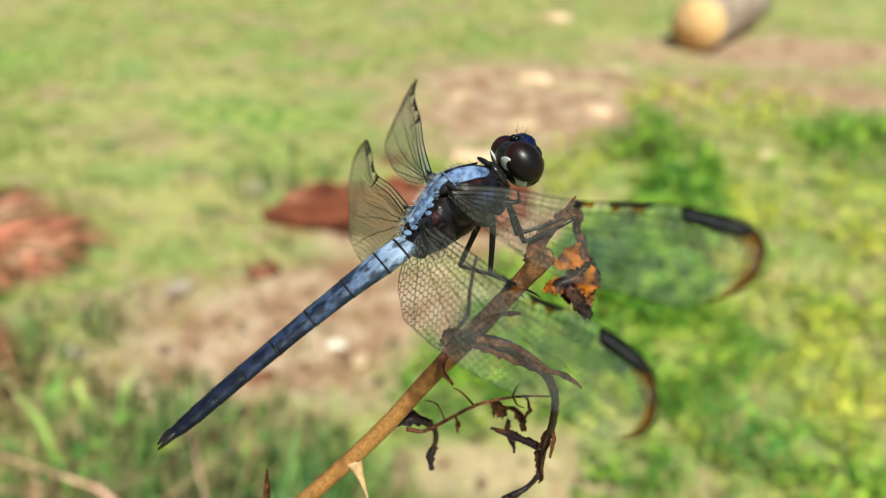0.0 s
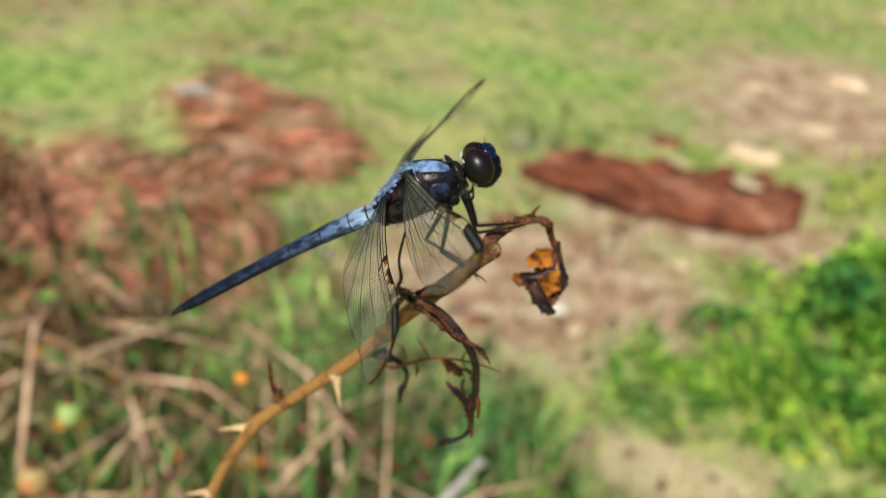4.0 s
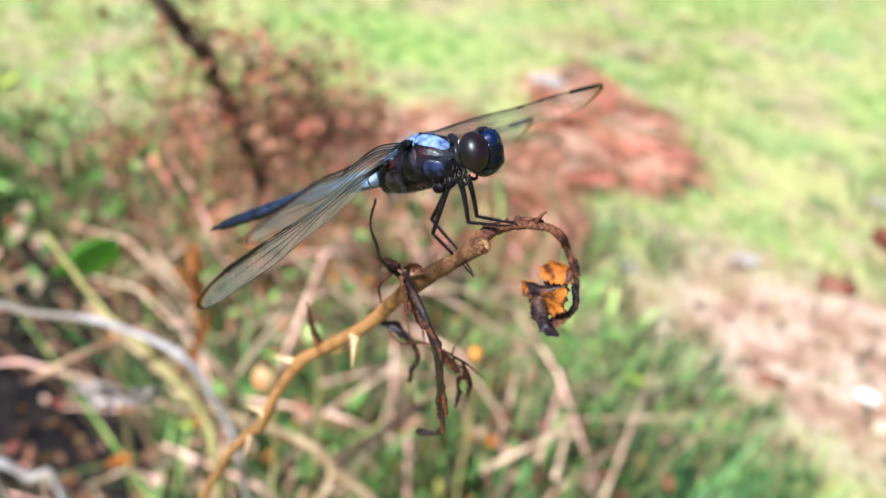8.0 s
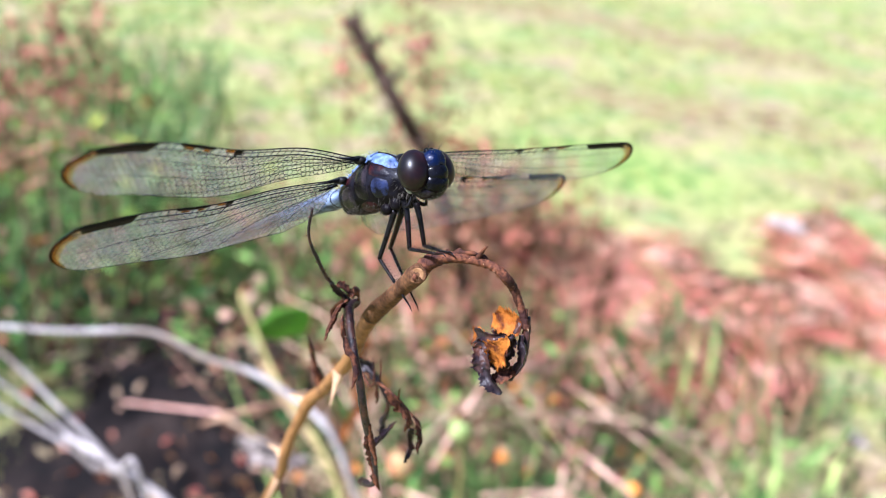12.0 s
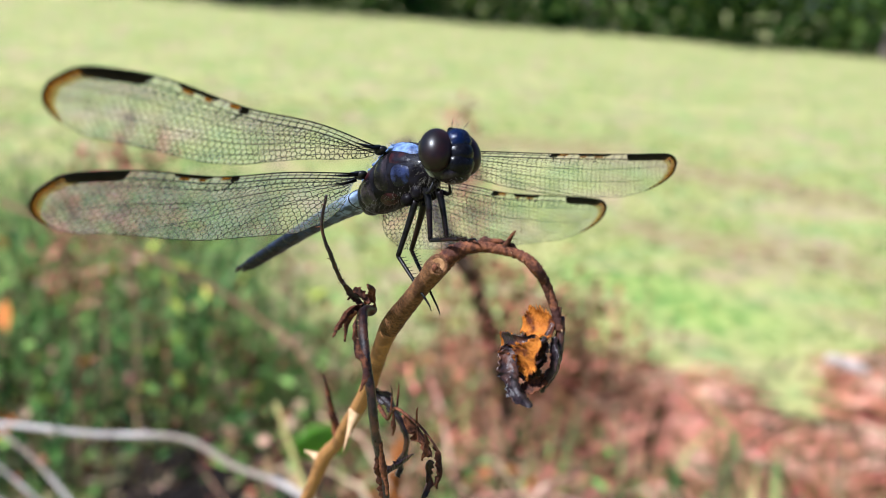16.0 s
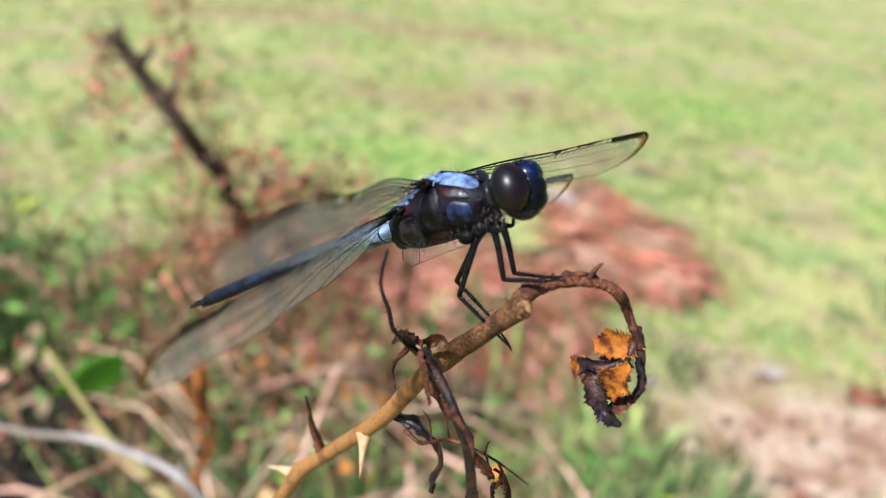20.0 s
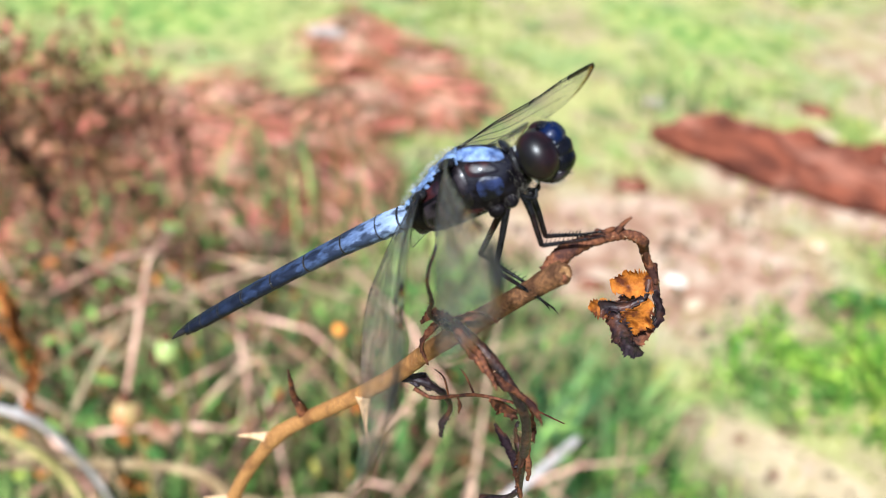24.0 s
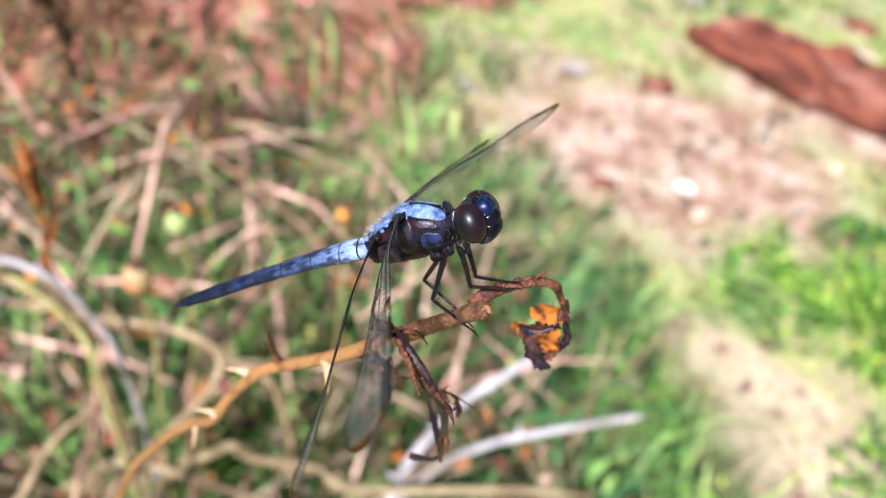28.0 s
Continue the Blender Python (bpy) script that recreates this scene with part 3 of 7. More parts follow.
# ---- long grass and weeds round the brush ----
def build_long_grass():
    rng = random.Random(21)
    sites = []
    for cx, cy, r, n, h in ((-0.30, 0.62, 0.18, 170, 0.36), (-0.12, 0.50, 0.18, 130, 0.34), (-0.62, 0.80, 0.18, 50, 0.24), (-0.88, 1.08, 0.14, 30, 0.18), (-0.45, 0.45, 0.22, 130, 0.40), (-1.0, 0.55, 0.25, 40, 0.22),
                            (-0.65, 0.15, 0.3, 170, 0.45), (-1.15, 0.0, 0.35, 420, 0.50), (-1.6, -0.35, 0.5, 420, 0.5), (-2.2, -0.6, 0.6, 420, 0.45), (-0.9, -0.35, 0.35, 260, 0.5), (-1.5, 0.15, 0.3, 200, 0.36),
                            (-2.9, -0.6, 0.7, 600, 0.4), (-0.02, 0.72, 0.12, 60, 0.17), (0.1, 0.58, 0.18, 80, 0.2), (-0.95, 1.35, 0.12, 40, 0.16), (-0.75, 2.35, 0.2, 120, 0.12), (-0.42, 1.02, 0.20, 170, 0.10), (-0.28, 0.94, 0.15, 110, 0.12), (-0.62, 1.10, 0.15, 110, 0.11), (-0.40, 0.22, 0.22, 260, 0.50), (-0.55, 0.36, 0.22, 140, 0.42), (-0.22, 0.34, 0.16, 150, 0.44), (-0.05, 0.62, 0.22, 110, 0.30), (-0.22, 0.80, 0.20, 90, 0.22), (-1.12, 0.95, 0.24, 90, 0.26), (-1.35, 0.50, 0.22, 60, 0.24)):
        for _ in range(n):
            a, q = rng.uniform(0, 6.283), r * rng.random() ** 0.5
            if clear(cx + q * math.cos(a), cy + q * math.sin(a)):
                continue
            sites.append((cx + q * math.cos(a), cy + q * math.sin(a), 0, h * rng.uniform(0.5, 1.15), 0.0016 + 0.0052 * rng.random() ** 1.6))
    blade_set("long_grass", M["long_grass"], sites, "long green grass growing through the brush", "grass", seed=22, spread=0.9)
    dry = [(x + rng.uniform(-.1, .1), y + rng.uniform(-.1, .1), 0, h * rng.uniform(0.7, 1.1), 0.0016) for x, y, z, h, w in rng.sample(sites, 1000)]
    blade_set("dry_grass", M["dry_stem"], dry, "dry straw-coloured grass stalks among the green", "grass", seed=23, spread=1.1)


build_long_grass()


def build_weeds():
    rng = random.Random(31)
    green, yellow, flowers = [], [], []

    def fill(out, cx, cy, rx, ry, turn, n, h, l):
        for _ in range(n):
            a, q = rng.uniform(0, 6.283), rng.random() ** 0.5
            dx, dy = q * rx * math.cos(a), q * ry * math.sin(a)
            c, s = math.cos(radians(turn)), math.sin(radians(turn))
            x, y = cx + dx * c - dy * s, cy + dx * s + dy * c
            if noise.noise(Vector((x * 6, y * 6, 8))) + 0.6 * noise.noise(Vector((x * 15, y * 15, 5))) < -0.12:
                continue
            top = h * (1 - 0.55 * q ** 2) * (0.75 + 0.5 * noise.noise(Vector((x * 5, y * 5, 2))))
            for _ in (0, 1):
                out.append((x + rng.uniform(-0.02, 0.02), y + rng.uniform(-0.02, 0.02), max(0.01, top * rng.random() ** 0.6), l * rng.uniform(0.35, 0.95)))

    fill(green, 0.26, 1.62, 0.40, 0.42, 20, 1300, 0.13, 0.04)
    fill(green, 0.38, 1.88, 0.22, 0.46, -14, 1500, 0.25, 0.055)
    fill(green, 0.55, 2.30, 0.16, 0.30, -10, 600, 0.24, 0.055)
    fill(green, -0.06, 1.30, 0.16, 0.12, -10, 260, 0.07, 0.03)
    fill(green, 0.10, 1.44, 0.28, 0.12, -10, 450, 0.08, 0.03)
    fill(green, 0.58, 2.85, 0.20, 0.35, 10, 900, 0.26, 0.05)
    fill(yellow, 0.50, 2.6, 0.35, 0.6, 10, 700, 0.14, 0.04)
    fill(green, 1.55, 3.2, 0.40, 0.30, 0, 900, 0.26, 0.05)
    fill(green, -0.12, 0.76, 0.26, 0.16, 0, 420, 0.14, 0.035)
    fill(green, 0.55, 1.05, 0.35, 0.3, 0, 700, 0.13, 0.035)
    fill(green, 0.95, 1.9, 0.7, 0.8, 0, 260, 0.09, 0.035)
    fill(yellow, 0.45, 1.7, 0.5, 0.5, 0, 900, 0.12, 0.035)
    fill(yellow, 1.15, 2.3, 0.65, 0.8, 10, 2200, 0.10, 0.04)
    fill(yellow, 0.85, 1.45, 0.45, 0.5, 0, 1300, 0.10, 0.035)
    fill(yellow, 1.1, 3.7, 0.6, 0.5, 0, 900, 0.08, 0.045)
    fill(flowers, 1.1, 2.2, 0.55, 0.8, 10, 60, 0.16, 0.024)
    fill(flowers, 0.85, 1.45, 0.35, 0.4, 0, 30, 0.14, 0.02)
    leaf_set("green_weeds", M["weed"], green, "patch of bright green leafy weeds", "weeds", seed=32, narrow=0.26)
    leaf_set("yellow_weeds", M["weed_yellow"], yellow, "patch of yellowish low leafy weeds", "weeds", seed=33, narrow=0.28)
    leaf_set("weed_flowers", M["petal"], flowers, "small yellow flowers among the weeds", "flowers", seed=34, flat=1.2, narrow=0.6)


build_weeds()


# ---- pine straw, bark, log and wood scraps of a felled tree ----
def mound(name, cx, cy, rx, ry, h, material, label, category, seed, n=44, power=1.5, rough=0.05):
    verts, faces = [], []
    rings = 14
    for i in range(rings + 1):
        q = i / rings
        for k in range(n):
            a = 2 * math.pi * k / n
            wob = 1 + 0.22 * noise.noise(Vector((math.cos(a) * 1.6, math.sin(a) * 1.6, seed)))
            x, y = cx + q * rx * wob * math.cos(a), cy + q * ry * wob * math.sin(a)
            z = h * (1 - q ** power) * (0.6 + 0.8 * abs(noise.noise(Vector((x * 13, y * 13, seed + 3))))) + rough * noise.noise(Vector((x * 9, y * 9, seed))) * (1 - q * 0.8) - 0.012 * (i == rings) - 0.004
            verts.append((x, y, z))
    for i in range(rings):
        for k in range(n):
            k2 = (k + 1) % n
            faces.append((i * n + k, (i + 1) * n + k, (i + 1) * n + k2, i * n + k2))
    return tagged(link_mesh(name, verts, faces, material), label, category)


def strew(parent, corners, n, seed, pile=0.035, tilt=0.07):
    """Needles lying over a stretch of ground with the given corners, with a frayed rim."""
    rng = random.Random(seed)
    xs, ys = [c[0] for c in corners], [c[1] for c in corners]
    out = []

    def within(x, y):
        odd = False
        for (x0, y0), (x1, y1) in zip(corners, corners[1:] + corners[:1]):
            if (y0 > y) != (y1 > y) and x < x0 + (y - y0) / (y1 - y0) * (x1 - x0):
                odd = not odd
        return odd

    while len(out) < n:
        x, y = rng.uniform(min(xs), max(xs)), rng.uniform(min(ys), max(ys))
        if not within(x + rng.gauss(0, 0.05), y + rng.gauss(0, 0.05)):
            continue
        if noise.noise(Vector((x * 6, y * 6, seed))) < -0.25 and rng.random() < 0.8:
            continue
        b = 4.0 * noise.noise(Vector((x * 1.8, y * 1.8, seed + 4))) + rng.gauss(0, 0.35)
        d = Vector((math.cos(b), math.sin(b), rng.uniform(-tilt, tilt))) * rng.uniform(0.10, 0.26)
        p = Vector((x, y, 0.012 + rng.random() ** 2 * pile * (1.0 + 1.2 * noise.noise(Vector((x * 4, y * 4, seed + 9))))))
        out.append(tube([p - d * 0.5, p + Vector((0, 0, 0.010)), p + d * 0.5], [0.0017, 0.0025, 0.0012], 4))
    v, f = join(out)
    ob = link_mesh("pine_straw", v, f, M["straw"], parent)
    tagged(ob, "drift of russet pine straw on the soil", "pine straw", kind="stuff")


def build_straw():
    heap = mound("straw_mound", 0, 0, 0.34, 0.12, 0.02, M["heap"], "russet drift of pine straw with pale bark scraps", "pine straw", 5, rough=0.01)
    heap.location, heap.rotation_euler = (-1.52, 1.79, 0), (0, 0, radians(-20))
    strew(None, [(-1.92, 1.96), (-1.70, 2.02), (-1.45, 1.90), (-1.14, 1.74), (-1.22, 1.60), (-1.38, 1.54), (-1.55, 1.66), (-1.80, 1.76)], 1500, 51)
    strew(None, [(-1.48, 1.62), (-1.28, 1.60), (-1.22, 1.36), (-1.36, 1.26), (-1.50, 1.34)], 420, 52)
    strew(None, [(-1.76, 1.20), (-1.42, 1.34), (-1.12, 1.28), (-0.98, 1.04), (-1.08, 0.72), (-1.20, 0.48), (-1.52, 0.28), (-1.92, 0.40), (-1.86, 0.84)], 7000, 53, 0.07, 0.22)


build_straw()


def build_slab():
    """A curved slab of red bark, pointed at one end."""
    n, m = 34, 12
    verts, faces = [], []
    ends = Vector((-0.72, 2.06, 0)), Vector((0.09, 2.315, 0))
    ax = (ends[1] - ends[0])
    sd = Vector((-ax.y, ax.x, 0)).normalized()
    for layer in (0, 1):
        for i in range(n + 1):
            u = i / n
            w = 0.135 * min(1, (u / 0.40)) ** 0.7 * (1 if u < 0.8 else 1 - ((u - 0.8) / 0.2) ** 2 * 0.75) * (1 + 0.22 * noise.noise(Vector((u * 7, 1, 4))))
            for k in range(m + 1):
                q = 2 * k / m - 1
                p = ends[0] + ax * u + sd * (q * w)
                z = 0.012 + 0.11 * (1 - q ** 4) * (0.8 + 0.4 * noise.noise(Vector((u * 9, q * 2.5, 2)))) * min(1, u * 4 + 0.25) + 0.018 * noise.noise(Vector((u * 16, q * 3, 9)))
                verts.append((p.x, p.y, z - (0.024 if layer else 0)))
    s = (n + 1) * (m + 1)
    for i in range(n):
        for k in range(m):
            a = i * (m + 1) + k
            faces.append((a, a + m + 1, a + m + 2, a + 1))
            faces.append((s + a, s + a + 1, s + a + m + 2, s + a + m + 1))
    for i in range(n):
        for k in (0, m):
            a, b = i * (m + 1) + k, (i + 1) * (m + 1) + k
            faces.append((a, a + s, b + s, b) if k else (a, b, b + s, a + s))
    for k in range(m):
        for i in (0, n):
            a = i * (m + 1) + k
            faces.append((a, a + 1, a + 1 + s, a + s) if i == 0 else (a, a + s, a + 1 + s, a + 1))
    slab = thing("bark_slab", "large red-brown curved slab of pine bark on the soil", "bark")
    link_mesh("bark_plate", verts, faces, M["bark"], slab)
    rng = random.Random(4)
    for u, q, l in ((0.55, 0.1, 0.035), (0.78, -0.3, 0.045)):
        p = ends[0] + ax * u + sd * (q * 0.16)
        v, f = ball((p.x, p.y, 0.03 + 0.10 * (1 - q ** 4)), (l, l * 0.6, 0.008), 12, 6, 0.25, 3)
        link_mesh("bark_flake", v, f, M["chip"], slab, label="pale flake on the bark")


build_slab()


def build_log():
    log = thing("log", "sawn log with a pale cut face lying on the ground", "log", at_point=(1.07, 4.95, 0.168))
    d = Vector((0.45, 0.89, 0)).normalized()
    n = 26
    ps = [d * (1.15 * i / 9) for i in range(10)]
    v, f = tube([p for p in ps], [0.168 + 0.006 * math.sin(i * 2.1) for i in range(10)], n, 0.05, True, 2)
    link_mesh("trunk_piece", v, f, M["log_bark"], log)
    v, f = tube([d * -0.012, d * 0.004], [0.154, 0.157], n, 0.02, True, 3)
    link_mesh("cut_face", v, f, M["log_face"], log, label="fresh pale orange cut face")
    scrap = thing("bark_scrap", "pale grey bark scrap lying on the log", "bark", at_point=(1.22, 5.28, 0.332))
    v, f = ball((0, 0, 0.02), (0.12, 0.09, 0.03), 14, 8, 0.2, 5)
    link_mesh("bark_plate", v, f, M["pale_dead"], scrap)


build_log()


def chip(name, x, y, size, material, label, category, seed, z=0.0, thick=0.25, turn=0.0, group=""):
    """An angular flat scrap with a broken outline."""
    rng = random.Random(seed)
    n = 9
    verts, faces = [], []
    for layer, k in ((0, 0.0), (1, 1.0), (2, 0.85)):
        for i in range(n):
            a = 2 * math.pi * i / n
            rr = (0.75 + 0.45 * rng.random()) if layer == 0 else None
            if layer == 0:
                verts.append(Vector((math.cos(a) * rr, math.sin(a) * rr * 0.55, 0)))
            else:
                p = verts[i]
                verts.append(Vector((p.x * (1.0 if layer == 1 else 0.86), p.y * (1.0 if layer == 1 else 0.86), thick * (0.75 if layer == 1 else 1.0) * (0.8 + 0.4 * rng.random()))))
    for lay in (0, 1):
        for i in range(n):
            j = (i + 1) % n
            faces.append((lay * n + i, lay * n + j, (lay + 1) * n + j, (lay + 1) * n + i))
    faces.append(tuple(2 * n + i for i in range(n)))
    faces.append(tuple(range(n))[::-1])
    m = Matrix.Rotation(turn, 3, "Z") * size
    ob = link_mesh(name, [m @ v for v in verts], faces, material, smooth=False)
    ob.location = (x, y, z)
    return tagged(ob, label, category, group)


def build_scraps():
    for i, (x, y, s, t, mt) in enumerate(((-0.35, 1.45, 0.028, 0.3, "white_chip"), (-0.28, 1.40, 0.03, 1.2, "chip"), (-1.30, 1.50, 0.05, 0.6, "pale_dead"), (-0.81, 2.27, 0.04, 0.2, "pale_dead"), (-0.80, 1.61, 0.04, 1.0, "pale_dead"),
                                          (0.10, 3.95, 0.09, 0.1, "chip"), (0.55, 4.3, 0.08, 0.5, "chip"), (0.40, 3.5, 0.07, 0.0, "chip"), (0.05, 3.2, 0.07, 0.4, "chip"), (-0.25, 3.55, 0.06, 0.9, "chip"), (0.25, 5.6, 0.09, 0.2, "chip"),
                                          (-0.1, 2.75, 0.09, 0.2, "chip"), (-0.05, 2.6, 0.05, 1.4, "bark"), (-0.4, 2.65, 0.06, 0.1, "bark"), (-0.48, 1.30, 0.03, 0.5, "bark"), (-0.62, 1.75, 0.05, 0.8, "bark"), (-0.72, 1.22, 0.035, -0.8, "chip"),
                                          (-0.58, 1.06, 0.03, -0.7, "chip"), (-0.92, 1.30, 0.03, 0.2, "pale_dead"), (1.05, 3.1, 0.06, 0.3, "chip"), (-0.15, 1.85, 0.03, 0.3, "chip"))):
        z = 0.2 if i == 2 else 0.0
        if i == 2:
            x, y = -1.52, 1.50
        chip("wood_chip" if mt.endswith("chip") else ("bark_chip" if mt == "bark" else "pale_scrap"), x, y, s, M[mt], {"white_chip": "white splintered wood chip on the soil", "chip": "pale splintered wood chip on the soil", "bark": "small red-brown bark chip on the soil", "pale_dead": "bleached grey-white scrap of bark"}[mt],
             "wood chip" if mt.endswith("chip") else "bark", 60 + i, z, 0.35, t, "wood scraps on the ground")


build_scraps()


# ---- brush of dead canes under the perch ----
def cane_thing(name, pts, r, material, label, seed, taper=0.75, nodes=True):
    rng = random.Random(seed)
    o = Vector(pts[-1])
    ps = [Vector(p) - o for p in pts]
    n = 14 + 8 * len(ps)
    line = smooth_line(ps, n)
    r *= 0.68
    rad = [(r * (taper + (1 - taper) * i / (n - 1))) * (1 + (0.22 if nodes and i % 11 == 5 else 0.0)) for i in range(n)]
    c = thing(name, label, "dead stem", "dead canes of the brush", o)
    v, f = tube(line, rad, 9, 0.1, True, seed)
    link_mesh("stalk", v, f, material, c)
    if nodes:
        for k in range(5, n - 4, 11):
            d = (line[k + 1] - line[k - 1]).normalized()
            s = Matrix.Rotation(rng.uniform(0, 6.28), 3, d) @ d.orthogonal().normalized()
            v, f = tube([line[k] + s * r * 0.6, line[k] + s * r * 2.0 - d * r * 0.3, line[k] + s * r * 3.0 - d * r], [r * 0.6, r * 0.3, r * 0.05], 6)
            link_mesh("thorn", v, f, material, c)
    return c


def build_brush():
    tan, grey, olive = "leafless tan rose cane of the brush", "weathered grey dead cane of the brush", "olive-tan leaning cane of the brush"
    for name, pts, r, mt, label in (
            ("dead_cane", [(-0.352, 0.01, 0.76), (-0.306, 0.033, 0.74), (-0.283, 0.051, 0.727), (-0.259, 0.067, 0.716), (-0.237, 0.093, 0.712), (-0.207, 0.108, 0.702), (-0.195, 0.088, 0.691), (-0.188, 0.045, 0.678), (-0.175, 0.0, 0.62), (-0.17, -0.05, 0.0)], 0.0046, "dry_stem", tan),
            ("dead_cane", [(-0.26, 0.067, 0.715), (-0.243, 0.045, 0.677), (-0.232, 0.033, 0.656), (-0.218, 0.011, 0.633), (-0.2, -0.02, 0.5), (-0.2, -0.06, 0.0)], 0.0044, "dry_stem", tan),
            ("dead_cane", [(-0.24, 0.048, 0.674), (-0.25, 0.019, 0.649), (-0.244, -0.008, 0.627), (-0.24, -0.05, 0.55), (-0.25, -0.1, 0.0)], 0.0038, "dry_stem", tan),
            ("dead_cane", [(0.007, 0.217, 0.695), (-0.032, 0.188, 0.683), (-0.098, 0.126, 0.668), (-0.122, 0.115, 0.673), (-0.15, 0.091, 0.675), (-0.175, 0.084, 0.66), (-0.24, 0.06, 0.5), (-0.3, 0.05, 0.0)], 0.005, "dry_stem", tan),
            ("dead_cane", [(-0.094, 0.335, 0.64), (-0.099, 0.283, 0.642), (-0.105, 0.232, 0.64), (-0.098, 0.176, 0.636), (-0.087, 0.144, 0.62), (-0.09, 0.09, 0.5), (-0.12, 0.05, 0.0)], 0.0060, "grey_stem", grey),
            ("dead_cane", [(-0.01, 0.33, 0.642), (-0.051, 0.262, 0.642), (-0.072, 0.217, 0.645), (-0.086, 0.17, 0.63), (-0.11, 0.11, 0.5), (-0.15, 0.07, 0.0)], 0.0050, "grey_stem", grey),
            ("dead_cane", [(-0.12, 0.115, 0.605), (-0.169, 0.085, 0.614), (-0.216, 0.05, 0.627), (-0.24, 0.03, 0.6), (-0.3, 0.0, 0.4), (-0.32, -0.02, 0.0)], 0.0046, "dry_stem", tan),
            ("dead_cane", [(-0.332, -0.22, 0.825), (-0.329, -0.144, 0.817), (-0.325, -0.101, 0.812), (-0.319, -0.053, 0.811), (-0.303, -0.024, 0.802), (-0.283, 0.013, 0.794), (-0.25, 0.05, 0.76), (-0.24, 0.07, 0.6), (-0.24, 0.08, 0.0)], 0.0031, "grey_stem", grey),
            ("dead_cane", [(-0.395, -0.19, 0.80), (-0.378, -0.161, 0.779), (-0.367, -0.141, 0.765), (-0.349, -0.116, 0.742), (-0.321, -0.083, 0.711), (-0.30, -0.06, 0.66), (-0.28, -0.03, 0.0)], 0.0025, "grey_stem", grey),
            ("dead_cane", [(-0.41, -0.215, 0.75), (-0.389, -0.172, 0.725), (-0.376, -0.138, 0.704), (-0.357, -0.103, 0.681), (-0.33, -0.07, 0.62), (-0.3, -0.05, 0.0)], 0.0023, "grey_stem", grey),
            ("dead_cane", [(-0.43, -0.19, 0.73), (-0.397, -0.132, 0.691), (-0.375, -0.106, 0.669), (-0.34, -0.07, 0.60), (-0.33, -0.05, 0.0)], 0.0021, "grey_stem", grey),
            ("dead_cane", [(-0.40, 0.0, 0.785), (-0.34, 0.018, 0.759), (-0.31, 0.033, 0.746), (-0.266, 0.05, 0.724), (-0.233, 0.046, 0.70), (-0.2, 0.04, 0.5), (-0.19, 0.03, 0.0)], 0.0034, "green_stem", olive),
            ("dead_cane", [(-0.37, -0.03, 0.695), (-0.374, 0.017, 0.703), (-0.374, 0.06, 0.69), (-0.37, 0.1, 0.5), (-0.36, 0.12, 0.0)], 0.0034, "dry_stem", tan),
            ("dead_cane", [(-0.38, -0.12, 0.69), (-0.352, -0.083, 0.678), (-0.33, -0.047, 0.653), (-0.308, -0.026, 0.6), (-0.29, 0.0, 0.0)], 0.0046, "grey_stem", grey),
            ("dead_cane", [(-0.29, 0.04, 0.725), (-0.26, 0.067, 0.719), (-0.234, 0.094, 0.713), (-0.204, 0.11, 0.702), (-0.16, 0.13, 0.62), (-0.14, 0.14, 0.0)], 0.0044, "dry_stem", tan),
            ("dead_cane", [(-0.335, 0.38, 0.59), (-0.311, 0.275, 0.603), (-0.289, 0.199, 0.612), (-0.257, 0.13, 0.625), (-0.22, 0.09, 0.6), (-0.2, 0.07, 0.0)], 0.0034, "russet_stem", tan),
            ("dead_cane", [(-0.53, 0.285, 0.585), (-0.457, 0.312, 0.552), (-0.411, 0.326, 0.538), (-0.347, 0.336, 0.51), (-0.28, 0.34, 0.4), (-0.25, 0.34, 0.0)], 0.0036, "russet_stem", tan),
            ("dark_branch", [(-0.863, 0.150, 0.872), (-0.860, 0.165, 0.85), (-0.854, 0.187, 0.812), (-0.842, 0.222, 0.755), (-0.88, 0.30, 0.62), (-0.95, 0.40, 0.3), (-0.98, 0.44, 0.0)], 0.017, "dark_stem", "thick dark dead branch standing in the brush"),
            ("dead_cane", [(-0.86, -0.30, 0.785), (-0.837, -0.213, 0.76), (-0.83, -0.158, 0.742), (-0.817, -0.1, 0.719), (-0.792, -0.021, 0.678), (-0.75, 0.06, 0.6), (-0.7, 0.15, 0.3), (-0.68, 0.2, 0.0)], 0.0044, "russet_stem", tan)):
        cane_thing(name, pts, r, M[mt], label, int(1000 * abs(pts[0][0]) + 7))
    # finer stalks filling the brush
    rng = random.Random(91)
    out = []
    for _ in range(230):
        a, q = rng.uniform(0, 6.283), rng.random() ** 0.5
        x, y = -0.52 + 0.62 * q * math.cos(a), 0.18 + 0.50 * q * math.sin(a)
        if clear(x, y):
            continue
        h = rng.uniform(0.25, 0.62) * (1.0 if x > -0.5 else 0.65)
        d = Vector((rng.uniform(-0.5, 0.5), rng.uniform(-0.5, 0.5), 1))
        p = Vector((x, y, 0))
        out.append(tube([p, p + d * h * 0.5 + Vector((rng.uniform(-.04, .04), rng.uniform(-.04, .04), 0)), p + d * h + Vector((rng.uniform(-.15, .15), rng.uniform(-.15, .15), -0.05))], [0.0026, 0.002, 0.0012], 5))
    v, f = join(out)
    tagged(link_mesh("dry_stalks", v, f, M["dry_stem"]), "tangle of thin dry tan stalks", "brush", kind="stuff")
    sites = []
